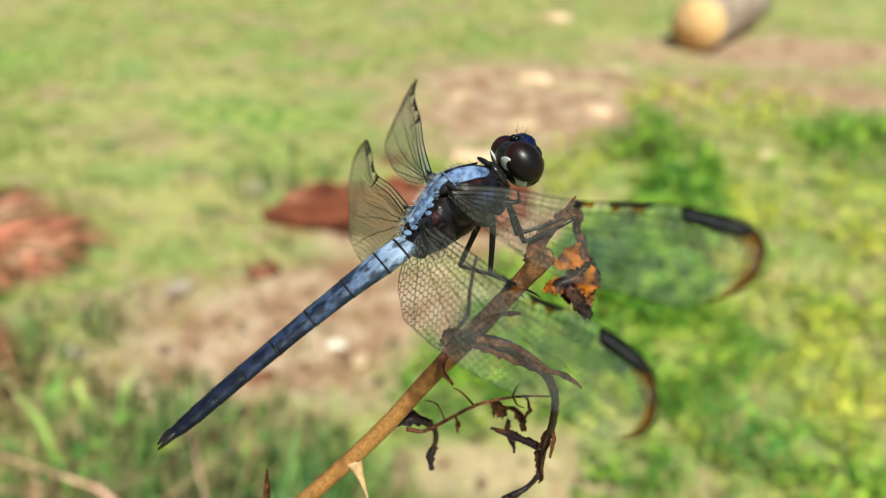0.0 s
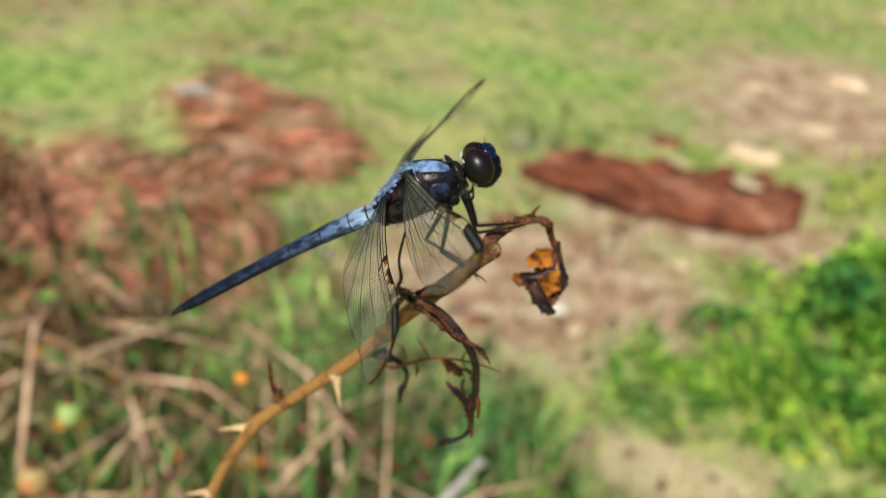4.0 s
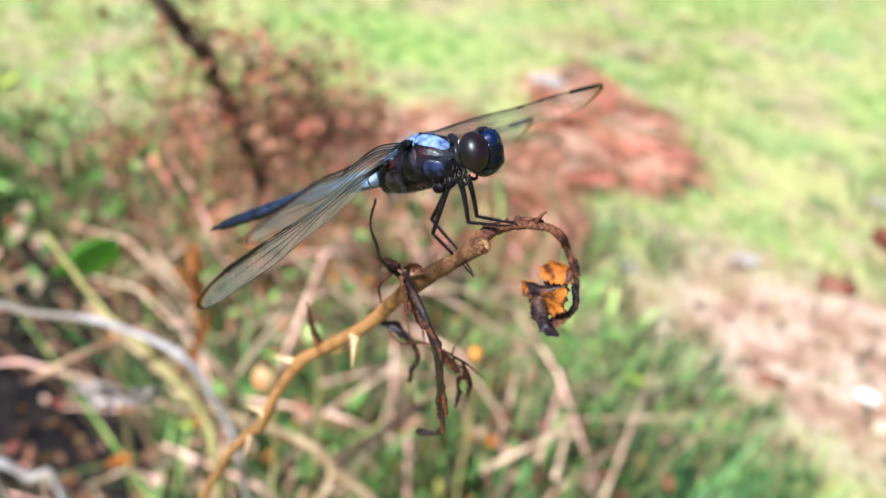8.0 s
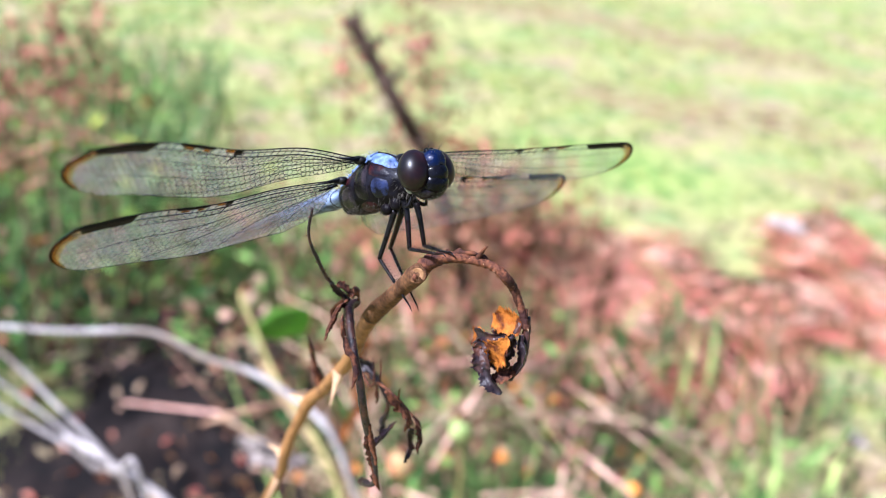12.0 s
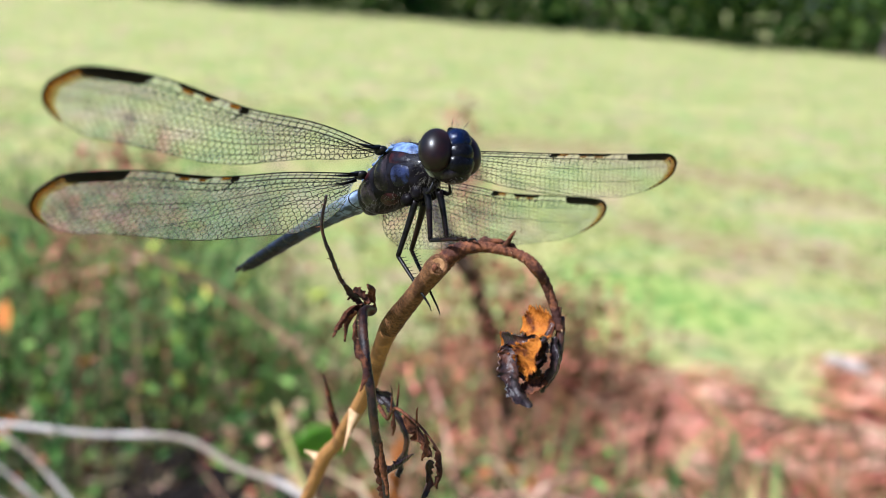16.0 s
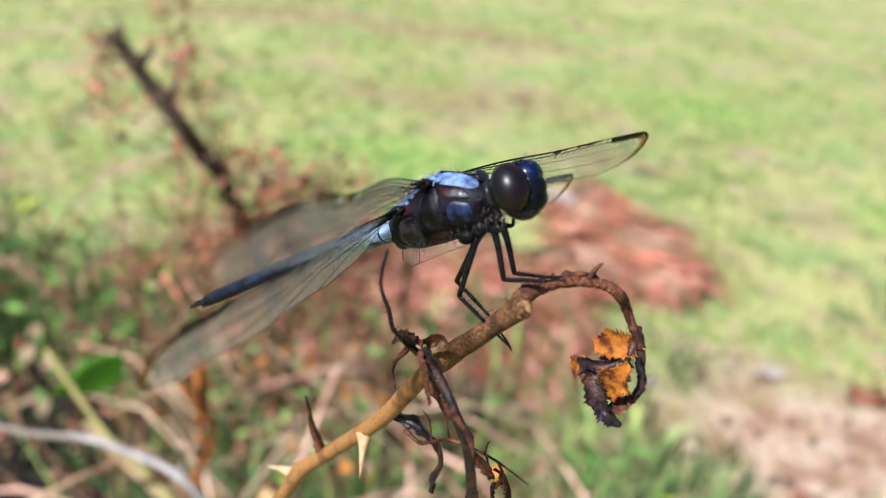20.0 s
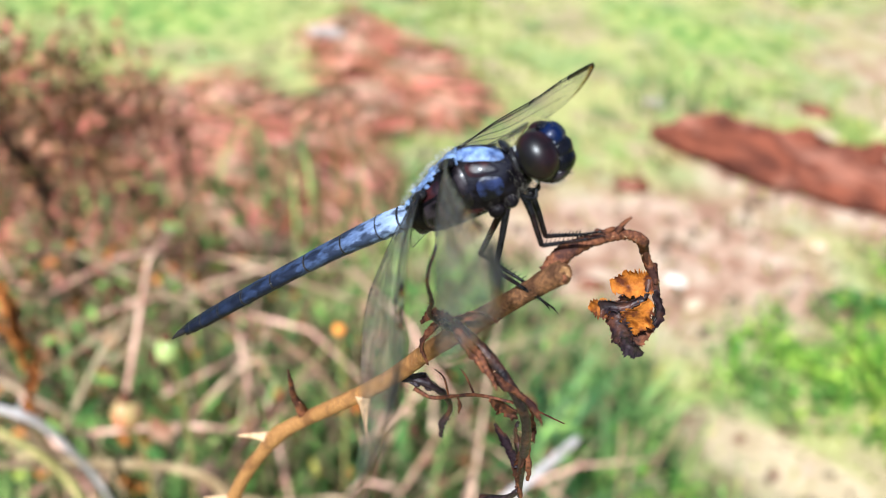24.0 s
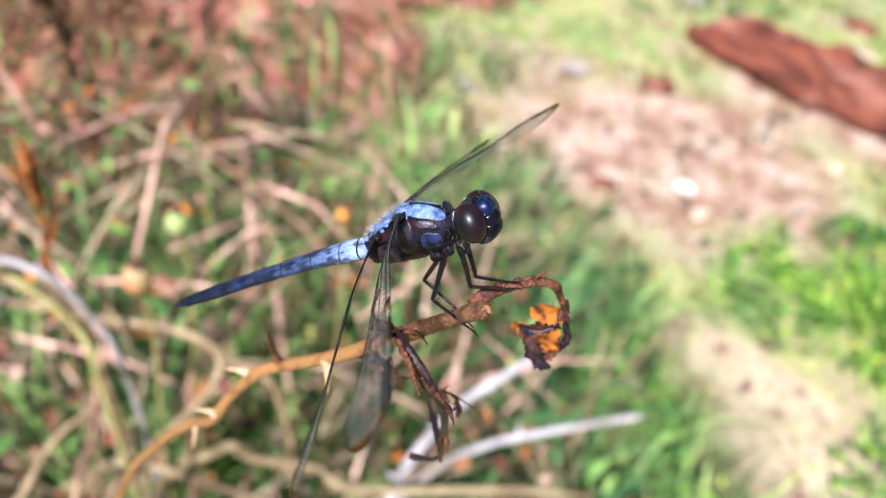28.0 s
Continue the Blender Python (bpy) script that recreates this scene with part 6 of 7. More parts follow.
def build_thorax(df):
    sec = []
    for i in range(41):
        x = -7.3 + 13.2 * i / 40
        zc, w, up, dn = thorax_ring(x)
        sec.append((x, zc, w * 0.97, up * 0.97, dn * 0.97))
    v, f = loft(sec, 44, 0.12)
    th = link_mesh("thorax", v, f, D["thorax"], df)
    trunk_plate("shoulder_plate", ((0.3, 47), (5.2, 30), (4.9, 88), (0.5, 88)), 0.28, D["bloom"], th, "pale blue waxy shoulder plate", 1)
    trunk_plate("side_plate", ((1.0, 16), (4.2, 8), (4.7, 31), (0.8, 48)), 0.13, D["maroon"], th, "dark maroon side plate", 2)
    trunk_plate("side_plate", ((0.9, -38), (3.6, -34), (4.1, 8), (1.2, 15)), 0.20, D["plate_blue"], th, "dark blue swollen side plate", 3)
    trunk_plate("side_plate", ((-2.1, -26), (0.9, -36), (0.7, 50), (-1.6, 44)), 0.14, D["plate"], th, "grey-brown glossy side plate", 4)
    trunk_plate("side_plate", ((-5.9, -46), (-2.4, -50), (-2.2, 12), (-5.0, 22)), 0.17, D["plate"], th, "grey-brown glossy side plate", 5)
    trunk_plate("side_plate", ((-2.2, -72), (0.9, -68), (0.8, -40), (-2.2, -30)), 0.18, D["maroon"], th, "", 6)
    trunk_plate("side_plate", ((-4.9, 24), (-2.3, 16), (-1.8, 44), (-4.6, 46)), 0.16, D["maroon"], th, "", 7)
    trunk_plate("back_plate", ((-6.2, 56), (0.2, 58), (0.2, 89), (-6.2, 89)), 0.28, D["bloom"], th, "slate-blue waxy back", 8)
    side_ball((3.3, 1.1, -2.5), (0.85, 0.7, 0.9), "leg_base", D["thorax"], th)
    side_ball((1.6, 1.2, -2.9), (0.95, 0.75, 0.75), "leg_base", D["thorax"], th)
    for x, y, z, r in ((0.2, 0.45, 3.88, (1.1, 0.7, 0.42)), (-1.1, 0.62, 3.75, (0.6, 0.7, 0.34)), (-2.0, 0.36, 3.42, (1.0, 0.55, 0.38)), (-3.2, 0.55, 2.92, (0.75, 0.7, 0.36)), (-3.9, 0.8, 2.6, (0.45, 0.5, 0.3)), (-4.7, 0.4, 2.36, (1.0, 0.55, 0.36)), (-6.1, 0.55, 1.68, (0.75, 0.75, 0.36))):
        side_ball((x, y, z), r, "back_plate", D["white_bloom"], th, turn=0.35, label="whitish blue waxy back plate")
    for x, y, z, r in ((0.9, 1.55, 3.55, (0.5, 0.45, 0.26)), (-1.6, 1.15, 3.45, (0.5, 0.4, 0.28)), (-2.7, 1.35, 2.95, (0.55, 0.4, 0.28)), (-3.4, 1.6, 2.5, (0.4, 0.4, 0.26)), (-5.4, 1.05, 1.95, (0.5, 0.5, 0.28)), (-6.7, 0.3, 1.45, (0.5, 0.5, 0.3))):
        side_ball((x, y, z), r, "back_plate", D["white_bloom"], th, turn=0.3, label="whitish blue waxy back plate")
    v, f = ball((0, 0, 0), [0.32 * MM, 1.25 * MM, 0.85 * MM], 18, 12, 0.10, 6)
    v = [Matrix.Rotation(-0.35, 3, "Y") @ q + L((5.15, 0, 2.35)) for q in v]
    link_mesh("neck_lobe", v, f, D["black"], th, label="upright black lobe behind the head")
    v, f = tube([L((0.55, -2.2, 3.2)), L((0.6, -1.2, 4.05)), L((0.62, 0, 4.42)), L((0.6, 1.2, 4.05)), L((0.55, 2.2, 3.2))], [0.10 * MM, 0.15 * MM, 0.17 * MM, 0.15 * MM, 0.10 * MM], 7, 0.3)
    link_mesh("wing_ridge", v, f, D["white_bloom"], th, label="pale ridge in front of the wings")
    v, f = tube([L((0.8, 0, 4.42)), L((2.6, 0, 3.72)), L((4.4, 0, 2.78))], [0.12 * MM] * 3, 6, 0.2)
    link_mesh("back_keel", v, f, D["black"], th, label="dark seam along the back")
    side_ball((-0.4, 2.15, 3.75), (0.9, 0.7, 0.5), "wing_hinge", D["black"], th)
    side_ball((-4.4, 2.4, 2.2), (0.9, 0.75, 0.5), "wing_hinge", D["black"], th)
    v, f = ball(L((5.5, 0, 0.3)), [0.8 * MM, 1.5 * MM, 1.7 * MM], 18, 12, 0.06, 3)
    link_mesh("collar", v, f, D["black"], th, label="hairy black collar")
    v, f = ball(L((-6.4, 0, -1.0)), [1.0 * MM, 1.4 * MM, 1.0 * MM], 16, 12)
    link_mesh("hind_plate", v, f, D["black"], th)
    rng = random.Random(5)
    sites = []
    for _ in range(260):
        a = rng.uniform(0, 360)
        x = rng.uniform(4.3, 5.9)
        p = thorax_point(x, a)
        sites.append((p, (0.5, p.y, p.z)))
    for _ in range(330):
        x, a = rng.uniform(-6, 4.5), rng.uniform(215, 325)
        p = thorax_point(x, a)
        sites.append((p, (0, p.y * 0.4, -1)))
    for _ in range(160):
        x, a = rng.uniform(-5.5, 4.5), rng.uniform(50, 130)
        p = thorax_point(x, a, 0.2)
        sites.append((p, (-0.3, p.y * 0.3, 1)))
    v, f = hairs(sites, 0.7, 9, 0.011)
    link_mesh("hair", v, f, D["hair"], th)
    fuzz = []
    for _ in range(300):
        x, a = rng.uniform(-7.2, 0.4), rng.uniform(45, 135)
        p = thorax_point(x, a, 0.25)
        fuzz.append((p, (-0.6, p.y * 0.3, 1)))
    v, f = hairs(fuzz, 0.55, 19, 0.010)
    link_mesh("pale_hair", v, f, D["white"], th, label="whitish fuzz between the wings")
    return th


def build_abdomen(df):
    xs = [-6.4, -8.0, -10.6, -15.2, -20.2, -25.0, -29.4, -33.0, -35.8, -37.6, -38.6]
    wid = [1.75, 2.05, 2.1, 1.78, 1.58, 1.48, 1.42, 1.36, 1.30, 1.14, 0.86]
    mid = [0.35, 0.5, 0.65, 0.85, 0.9, 0.85, 0.75, 0.65, 0.55, 0.5, 0.5]
    for i in range(10):
        x0, x1 = xs[i], xs[i + 1]
        sec = []
        for k, u in enumerate((0.0, 0.05, 0.3, 0.6, 0.9, 0.97, 1.0)):
            w = wid[i] + (wid[i + 1] - wid[i]) * u
            lip = (0.97, 1.0, 1.0, 1.0, 1.02, 1.05, 0.93)[k]
            z = mid[i] + (mid[i + 1] - mid[i]) * u
            sec.append((x0 + (x1 - x0) * u, z, w * lip, w * 0.66 * lip, w * 0.58 * lip))
        v, f = loft(sec[::-1], 24, 0.28)
        seg = link_mesh("abdomen_segment", v, f, D["abdomen"], df)
        v, f = tube([L((x0 - 0.15, 0, mid[i] + wid[i] * 0.63)), L(((x0 + x1) / 2, 0, (mid[i] + mid[i + 1]) / 2 + (wid[i] + wid[i + 1]) * 0.328)), L((x1 + 0.1, 0, mid[i + 1] + wid[i + 1] * 0.65))], [0.09 * MM] * 3, 6)
        link_mesh("keel", v, f, D["abdomen"], seg)
        if i > 0:
            v, f = loft([(x0 + d, mid[i], wid[i] * k, wid[i] * 0.66 * k, wid[i] * 0.58 * k) for d, k in ((-0.16, 0.98), (-0.10, 1.035), (0.02, 1.06), (0.12, 1.03), (0.18, 0.98))], 24, 0.28)
            link_mesh("seam_ring", v, f, D["black"], seg, label="thin black seam between segments")
    for s in (-1, 1):
        rod("clasper", [L((-38.2, 0.38 * s, 0.6)), L((-39.5, 0.62 * s, 0.62)), L((-40.9, 0.55 * s, 0.42))], [0.36 * MM, 0.40 * MM, 0.10 * MM], D["black"], df, 10, 8, label="black tail clasper")
    rod("clasper", [L((-38.2, 0, 0.2)), L((-39.3, 0, 0.0))], [0.32 * MM, 0.12 * MM], D["black"], df, 6, 8)


def build_leg(df, pts, radii, seed):
    """Thigh, shin and foot, with rows of spines."""
    hip, knee, ankle, toe = [Vector(p) for p in pts]
    thigh = rod("leg", [L(hip), L(hip.lerp(knee, 0.4) + Vector((0.15, 0, 0.1))), L(knee)], [radii[0] * 1.25 * MM, radii[0] * MM, radii[0] * 0.8 * MM], D["leg"], df, 12, 9, label="black spiny leg")
    rod("shin", [L(knee), L(knee.lerp(ankle, 0.5)), L(ankle)], [radii[1] * 1.1 * MM, radii[1] * MM, radii[1] * 0.8 * MM], D["leg"], thigh, 12, 8)
    d = (toe - ankle).normalized()
    rod("foot", [L(ankle), L(ankle.lerp(toe, 0.6)), L(toe), L(toe + d * 0.35 - Vector((0, 0, 0.45)))], [radii[1] * 0.75 * MM, radii[1] * 0.6 * MM, radii[1] * 0.5 * MM, 0.03 * MM], D["leg"], thigh, 12, 7)
    rng = random.Random(seed)
    out = []
    for a, b, n, ln in ((hip, knee, 8, 0.4), (knee, ankle, 10, 0.8)):
        ax = (b - a).normalized()
        for row in (0.7, -0.7):
            o = (Matrix.Rotation(row, 3, ax) @ Vector((0.7, 0, 1)))
            o = (o - ax * o.dot(ax)).normalized()
            for k in range(n):
                p = a.lerp(b, (k + 0.7) / (n + 0.6))
                l = ln * rng.uniform(0.7, 1.1)
                out.append(tube([L(p), L(p + o * l + ax * 0.45 * l)], [0.06 * MM, 0.02 * MM], 4))
    v, f = join(out)
    link_mesh("spine_fringe", v, f, D["leg"], thigh)


WINGS = {  # leading edge, chord by share of the length, sideways and upward lean of the chord at root and tip
    "fore_right": ([(-0.1, -2.4, 3.9), (2.12, -11.83, 4.81), (4.77, -21.61, 4.12), (7.98, -31.37, 4.21), (9.75, -40.31, 3.17)], (1.23, 3.21, 4.72, 6.04, 6.99, 7.55, 7.46, 6.61), (-0.265, -0.947), (0.06, -0.338)),
    "hind_right": ([(-4.2, -2.8, 2.3), (-3.93, -12.2, 1.6), (-3.5, -20.9, 0.25), (-2.0, -29.92, -0.38), (-1.93, -38.39, -1.42)], (6.89, 9.79, 9.61, 9.06, 8.52, 7.98, 7.25, 6.16), (0.143, -0.493), (-0.024, -0.652)),
    "fore_left": ([(-0.1, 2.4, 3.9), (2.79, 11.51, 3.78), (6.21, 21.08, 3.1), (9.67, 31.53, 2.71), (14.14, 40.0, 1.99)], (1.36, 3.55, 5.22, 6.68, 7.72, 8.35, 8.25, 7.31), (-0.199, -0.192), (0.216, -0.531)),
    "hind_left": ([(-4.2, 2.8, 2.3), (-3.32, 11.24, 2.03), (-2.84, 20.88, 1.05), (-0.51, 29.62, 0.41), (1.58, 38.96, -0.3)], (7.66, 10.88, 10.68, 10.08, 9.47, 8.87, 8.06, 6.85), (0.111, -0.78), (0.007, -0.564)),
}


def build_wing(df, key, seed):
    lead, chords, lean0, lean1 = WINGS[key]
    fore = key.startswith("fore")
    base = Vector(lead[0])
    rng = random.Random(seed)
    n = 96
    line = smooth_line(lead, n + 1)
    ch = [float(c) for c in np.interp(np.linspace(0, 1, n + 1), np.linspace(0, 1, len(chords)), chords)]

    def back(q):
        return Vector((-1, lean0[0] + (lean1[0] - lean0[0]) * q, lean0[1] + (lean1[1] - lean0[1]) * q)).normalized()

    def P(s, v):
        s = min(max(s, 0.0), 1.0)
        i = min(int(s * n), n - 1)
        f = s * n - i
        p = line[i].lerp(line[i + 1], f)
        c = ch[i] + (ch[i + 1] - ch[i]) * f
        top = 0.55 * (1 - math.sqrt(max(0.0, 1 - ((s - 0.89) / 0.11) ** 2))) if s > 0.89 else 0.0
        low = 0.45 * (1 - math.sqrt(max(0.0, 1 - ((s - 0.85) / 0.15) ** 2))) if s > 0.85 else 0.0
        if s < 0.06:
            low = 0.35 * (1 - math.sqrt(max(0.0, 1 - ((0.06 - s) / 0.06) ** 2)))
        v = top + (1 - top - low) * v
        ripple = 0.10 * math.sin(v * 22) * math.exp(-v * 2.5) + 0.25 * math.sin(v * math.pi)
        return (p + back(s) * (c * v) + Vector((0, 0, 1)) * ripple - base) * MM

    def C(s):
        i = min(int(s * n), n - 1)
        return ch[i]

    rows, cols = 12, 84
    verts = [P(i / cols, j / rows) for i in range(cols + 1) for j in range(rows + 1)]
    faces, strip = [], []
    for i in range(cols):
        for j in range(rows):
            a = i * (rows + 1) + j
            faces.append((a, a + 1, a + rows + 2, a + rows + 1))
    wing = link_mesh("wing", verts, faces, D["membrane"], df, label="clear netted wing with a black tip mark")
    wing.location = L(base)

    def vein(name, sv, r0, r1, material="vein", sides=5):
        pts = [P(s, v) for s, v in sv]
        v, f = tube(pts, [(r0 + (r1 - r0) * k / (len(pts) - 1)) * MM for k in range(len(pts))], sides)
        return v, f

    nod = 0.50 if fore else 0.44
    st0, st1 = 0.765, 0.915
    m = 60
    S = [k / m for k in range(m + 1)]

    def off(s, d):
        return min(0.9, d / max(C(s), 0.3))

    v, f = join([vein("c", [(s, 0) for s in S], 0.08, 0.06), vein("sc", [(s, off(s, 0.55)) for s in S if s <= nod], 0.06, 0.045),
                 vein("r", [(s, off(s, 1.05)) for s in S if s <= 0.95], 0.08, 0.05),
                 vein("n", [(nod, 0), (nod + 0.004, off(nod, 0.6)), (nod + 0.012, off(nod, 1.1)), (nod + 0.03, off(nod, 1.9))], 0.13, 0.05)])
    link_mesh("leading_vein", v, f, D["vein"], wing)
    # main veins that fan from the base to the rim
    fans = []
    for v0, v1, se, bow in ((0.42, 0.34, 0.98, 0.02), (0.50, 0.66, 0.90, 0.10), (0.60, 1.0, 0.74, 0.06), (0.75, 1.0, 0.42, 0.05)) if fore else \
            ((0.16, 0.32, 0.98, 0.0), (0.20, 0.66, 0.92, 0.05), (0.26, 1.0, 0.74, 0.02), (0.33, 1.0, 0.44, 0.0), (0.42, 1.0, 0.20, 0.0)):
        fans.append(vein("f", [(0.01 + (se - 0.01) * k / 40, min(1.0, v0 + (v1 - v0) * (k / 40) ** 1.6 + bow * math.sin(math.pi * k / 40))) for k in range(41)], 0.050, 0.028))
    fans.append(vein("rim", [(k / 80, 1.0) for k in range(81)], 0.035, 0.035))
    v, f = join(fans)
    link_mesh("main_vein", v, f, D["vein"], wing)
    # ladder of cross veins along the front edge
    lad = []
    k = 0.03
    while k < 0.95:
        if not st0 < k < st1:
            e = 0.004 * (rng.random() - 0.5)
            lad.append(vein("l", [(k, 0), (k + e + 0.004, off(k, 1.05))], 0.034, 0.034, sides=4))
        lad.append(vein("l", [(k + 0.006, off(k, 1.05)), (k + 0.012, off(k, 2.0))], 0.030, 0.028, sides=4))
        k += 0.026 + 0.005 * rng.random()
    v, f = join(lad)
    link_mesh("cross_vein", v, f, D["vein"], wing)
    # net of small cells: a jittered honeycomb whose rows run out to the hind rim
    span = sum((line[i + 1] - line[i]).length for i in range(n))
    cw, rh = (0.72, 0.56) if fore else (0.78, 0.62)
    pts, sv = {}, {}
    for j in range(-12, 30):
        for p in range(int(2 * span / cw) + 3):
            u = p * cw * 0.5
            z = 0.17 * (1 if (p + j) % 2 else -1)
            w = (j + z + 0.30 * (rng.random() - 0.5)) * rh + 1.05 + 4.2 * (u / span) ** 1.7 - 0.5 * math.sin(u / span * 5.0)
            s = (u + 0.22 * cw * (rng.random() - 0.5)) / span
            sv[j, p] = s, w / C(min(max(s, 0.0), 1.0)), w
    net = []

    def end_at(a, b):
        """The edge a-b cut off where it leaves the field behind the front veins."""
        for k in range(9):
            q = k / 8
            s, v, w = [a[i] + (b[i] - a[i]) * q for i in range(3)]
            if not (0.004 < s < 0.985 and w > 1.05 and v < 1.0):
                break
        q = max(0, k - 1) / 8 if k < 8 else 1.0
        s, v, w = [a[i] + (b[i] - a[i]) * q for i in range(3)]
        return q, P(s, min(v, 1.0))

    for (j, p), a in sv.items():
        for b in (sv.get((j, p + 1)), sv.get((j + 1, p)) if (p + j) % 2 else None):
            if not b:
                continue
            one, two = a, b
            if not (0.004 < a[0] < 0.985 and a[2] > 1.05 and a[1] < 1.0):
                one, two = b, a
                if not (0.004 < b[0] < 0.985 and b[2] > 1.05 and b[1] < 1.0):
                    continue
            q, e = end_at(one, two)
            if q > 0.1:
                net.append((P(one[0], one[1]), e, one[0]))
    nv, nf = [], []
    for a, b, far in net:
        d = b - a
        nrm = (back(far).cross(Vector((0, 1, 0)))).normalized()
        nrm = nrm if nrm.z < 0 else -nrm
        if d.length < 1e-7:
            continue
        sd = d.cross(nrm).normalized() * ((0.049 - 0.026 * far) * MM)
        k = len(nv)
        up = nrm * (0.022 * MM)
        nv += [a - sd, a + sd, a - up, b - sd, b + sd, b - up]
        nf += [(k, k + 1, k + 4, k + 3), (k + 1, k + 2, k + 5, k + 4), (k + 2, k, k + 3, k + 5)]
    link_mesh("cell_net", nv, nf, D["vein"], wing, False)

    def patch(name, s0, s1, d0, d1, lift, material, label="", taper=False):
        q, up = [], Vector((0, 0, 1)) * (lift * MM)
        cnt = 14
        for i in range(cnt + 1):
            s = s0 + (s1 - s0) * i / cnt
            slim = min(1.0, 0.35 + 7.0 * min(i, cnt - i) / cnt) if taper else 1.0
            for d in (d0, d1 * slim):
                v_ = off(s, d) if d > 0 else 0.0
                q += [P(s, v_) + up, P(s, v_) - up]
        fs = []
        for i in range(cnt):
            a = i * 4
            fs += [(a, a + 2, a + 6, a + 4), (a + 1, a + 5, a + 7, a + 3), (a, a + 4, a + 5, a + 1), (a + 2, a + 3, a + 7, a + 6)]
        fs += [(0, 1, 3, 2), (cnt * 4, cnt * 4 + 2, cnt * 4 + 3, cnt * 4 + 1)]
        link_mesh(name, q, fs, material, wing, label=label)

    patch("pterostigma", st0, st1 + 0.02, -0.1, 1.25, 0.07, D["stigma"], "long black mark near the wing tip", True)
    patch("dark_bar", nod + 0.085, nod + 0.20, -0.08, 0.45, 0.08, D["stigma"], "brown bar along the front edge", True)
    patch("amber_spot", nod + 0.10, nod + 0.12, 0.45, 0.85, 0.02, D["smoky"])
    patch("amber_spot", nod + 0.15, nod + 0.18, 0.45, 0.85, 0.02, D["smoky"])
    patch("nodus_mark", nod - 0.008, nod + 0.018, -0.06, 0.8, 0.06, D["stigma"])
    patch("amber_spot", nod + 0.02, nod + 0.05, 0.05, 0.6, 0.02, D["smoky"])
    # amber rim round the tip
    rim = []
    outline = [(st1 + (1 - st1) * (1 - (1 - k / 14) ** 2), 0.0) for k in range(15)] + [(1 - 0.06 * (k / 9) ** 2, 1.0) for k in range(1, 10)]
    heart = P(0.86, 0.5)
    for k, (s, v_) in enumerate(outline):
        u = k / (len(outline) - 1)
        w = (1.5 - 0.6 * u if u < 0.65 else 1.11 - 2.9 * (u - 0.65)) + 0.04
        a = P(s, v_)
        rim.append((a, a + (heart - a).normalized() * (w * MM)))
    for name, u0, u1, lift, material, label in (("tip_edge", 0.0, 0.26, 0.05, D["brown_rim"], "brown edge of the wing tip"), ("tip_band", 0.24, 0.62, 0.02, D["smoky"], "amber band round the wing tip"), ("tip_tint", 0.62, 1.0, 0.015, D["pale_amber"], "faint amber tint inside the band")):
        q, up = [], Vector((0, 0, lift * MM))
        for a, b in rim:
            for p in (a.lerp(b, u0), a.lerp(b, u1)):
                q += [p + up, p - up]
        fs = []
        for i in range(len(rim) - 1):
            a = i * 4
            fs += [(a, a + 2, a + 6, a + 4), (a + 1, a + 5, a + 7, a + 3), (a, a + 4, a + 5, a + 1), (a + 2, a + 3, a + 7, a + 6)]
        link_mesh(name, q, fs, material, wing, label=label)
    # dark streaks at the root
    v, f = join([vein("k", [(0.0, 0.02), (0.05, off(0.05, 0.5)), (0.10, off(0.1, 0.6))], 0.38, 0.05), vein("k", [(0.0, 0.25), (0.04, 0.25), (0.08, 0.22)], 0.3, 0.04)])
    link_mesh("wing_root", v, f, D["black"], wing)
    return wing


def build_dragonfly():
    df = thing("dragonfly", "slate-blue dragonfly with clear netted wings perched on a dead cane", "dragonfly")
    df.matrix_world = BODY
    build_thorax(df)
    build_abdomen(df)
    head = build_head(df)
    for k, pts in enumerate((((4.6, -0.8, -2.9), (3.7, -0.8, -8.3), (8.3, -1.3, -9.6), (9.8, -1.4, -9.9)), ((5.0, 0.6, -3.0), (4.0, 1.4, -8.2), (7.6, 0.5, -9.4), (9.4, 0.3, -9.9)),
                             ((2.4, -0.7, -3.2), (-1.7, -1.2, -8.5), (0.7, -0.9, -13.2), (1.5, -0.7, -15.0)), ((1.9, 1.0, -3.2), (-3.5, 2.5, -7.2), (-0.3, 0.9, -11.6), (0.4, 1.5, -15.2)))):
        build_leg(df, pts, (0.36, 0.22) if k > 1 else (0.35, 0.22), 70 + k)
    for s in (-1, 1):
        rod("fore_leg", [L((4.4, 0.9 * s, -2.6)), L((5.6, 1.5 * s, -3.4)), L((6.3, 1.1 * s, -2.4))], [0.3 * MM, 0.24 * MM, 0.12 * MM], D["leg"], df, 10, 7, label="folded black fore leg")
    wings = {key: build_wing(df, key, 80 + i) for i, key in enumerate(WINGS)}
    return df, head, wings


dragonfly, dragonfly_head, dragonfly_wings = build_dragonfly()


# ---- small plants of the brush ----
def big_leaf(name, base, tip, width, material, label, category, seed, curl=0.4, crinkle=2.0, thick=0.4):
    b, t = Vector(base), Vector(tip)
    ln = (t - b).length * 1000
    v, f = sheet([(0, 0, 0), tuple(((t - b) * 450) + Vector((0, 0, ln * 0.08))), tuple((t - b) * 1000)], [width * 0.25, width, width * 0.8, width * 0.1], curl, crinkle, seed, 8, 16, thick, 0.12, seed)
    ob = link_mesh(name, v, f, material)
    ob.location = b
    return tagged(ob, label, category)


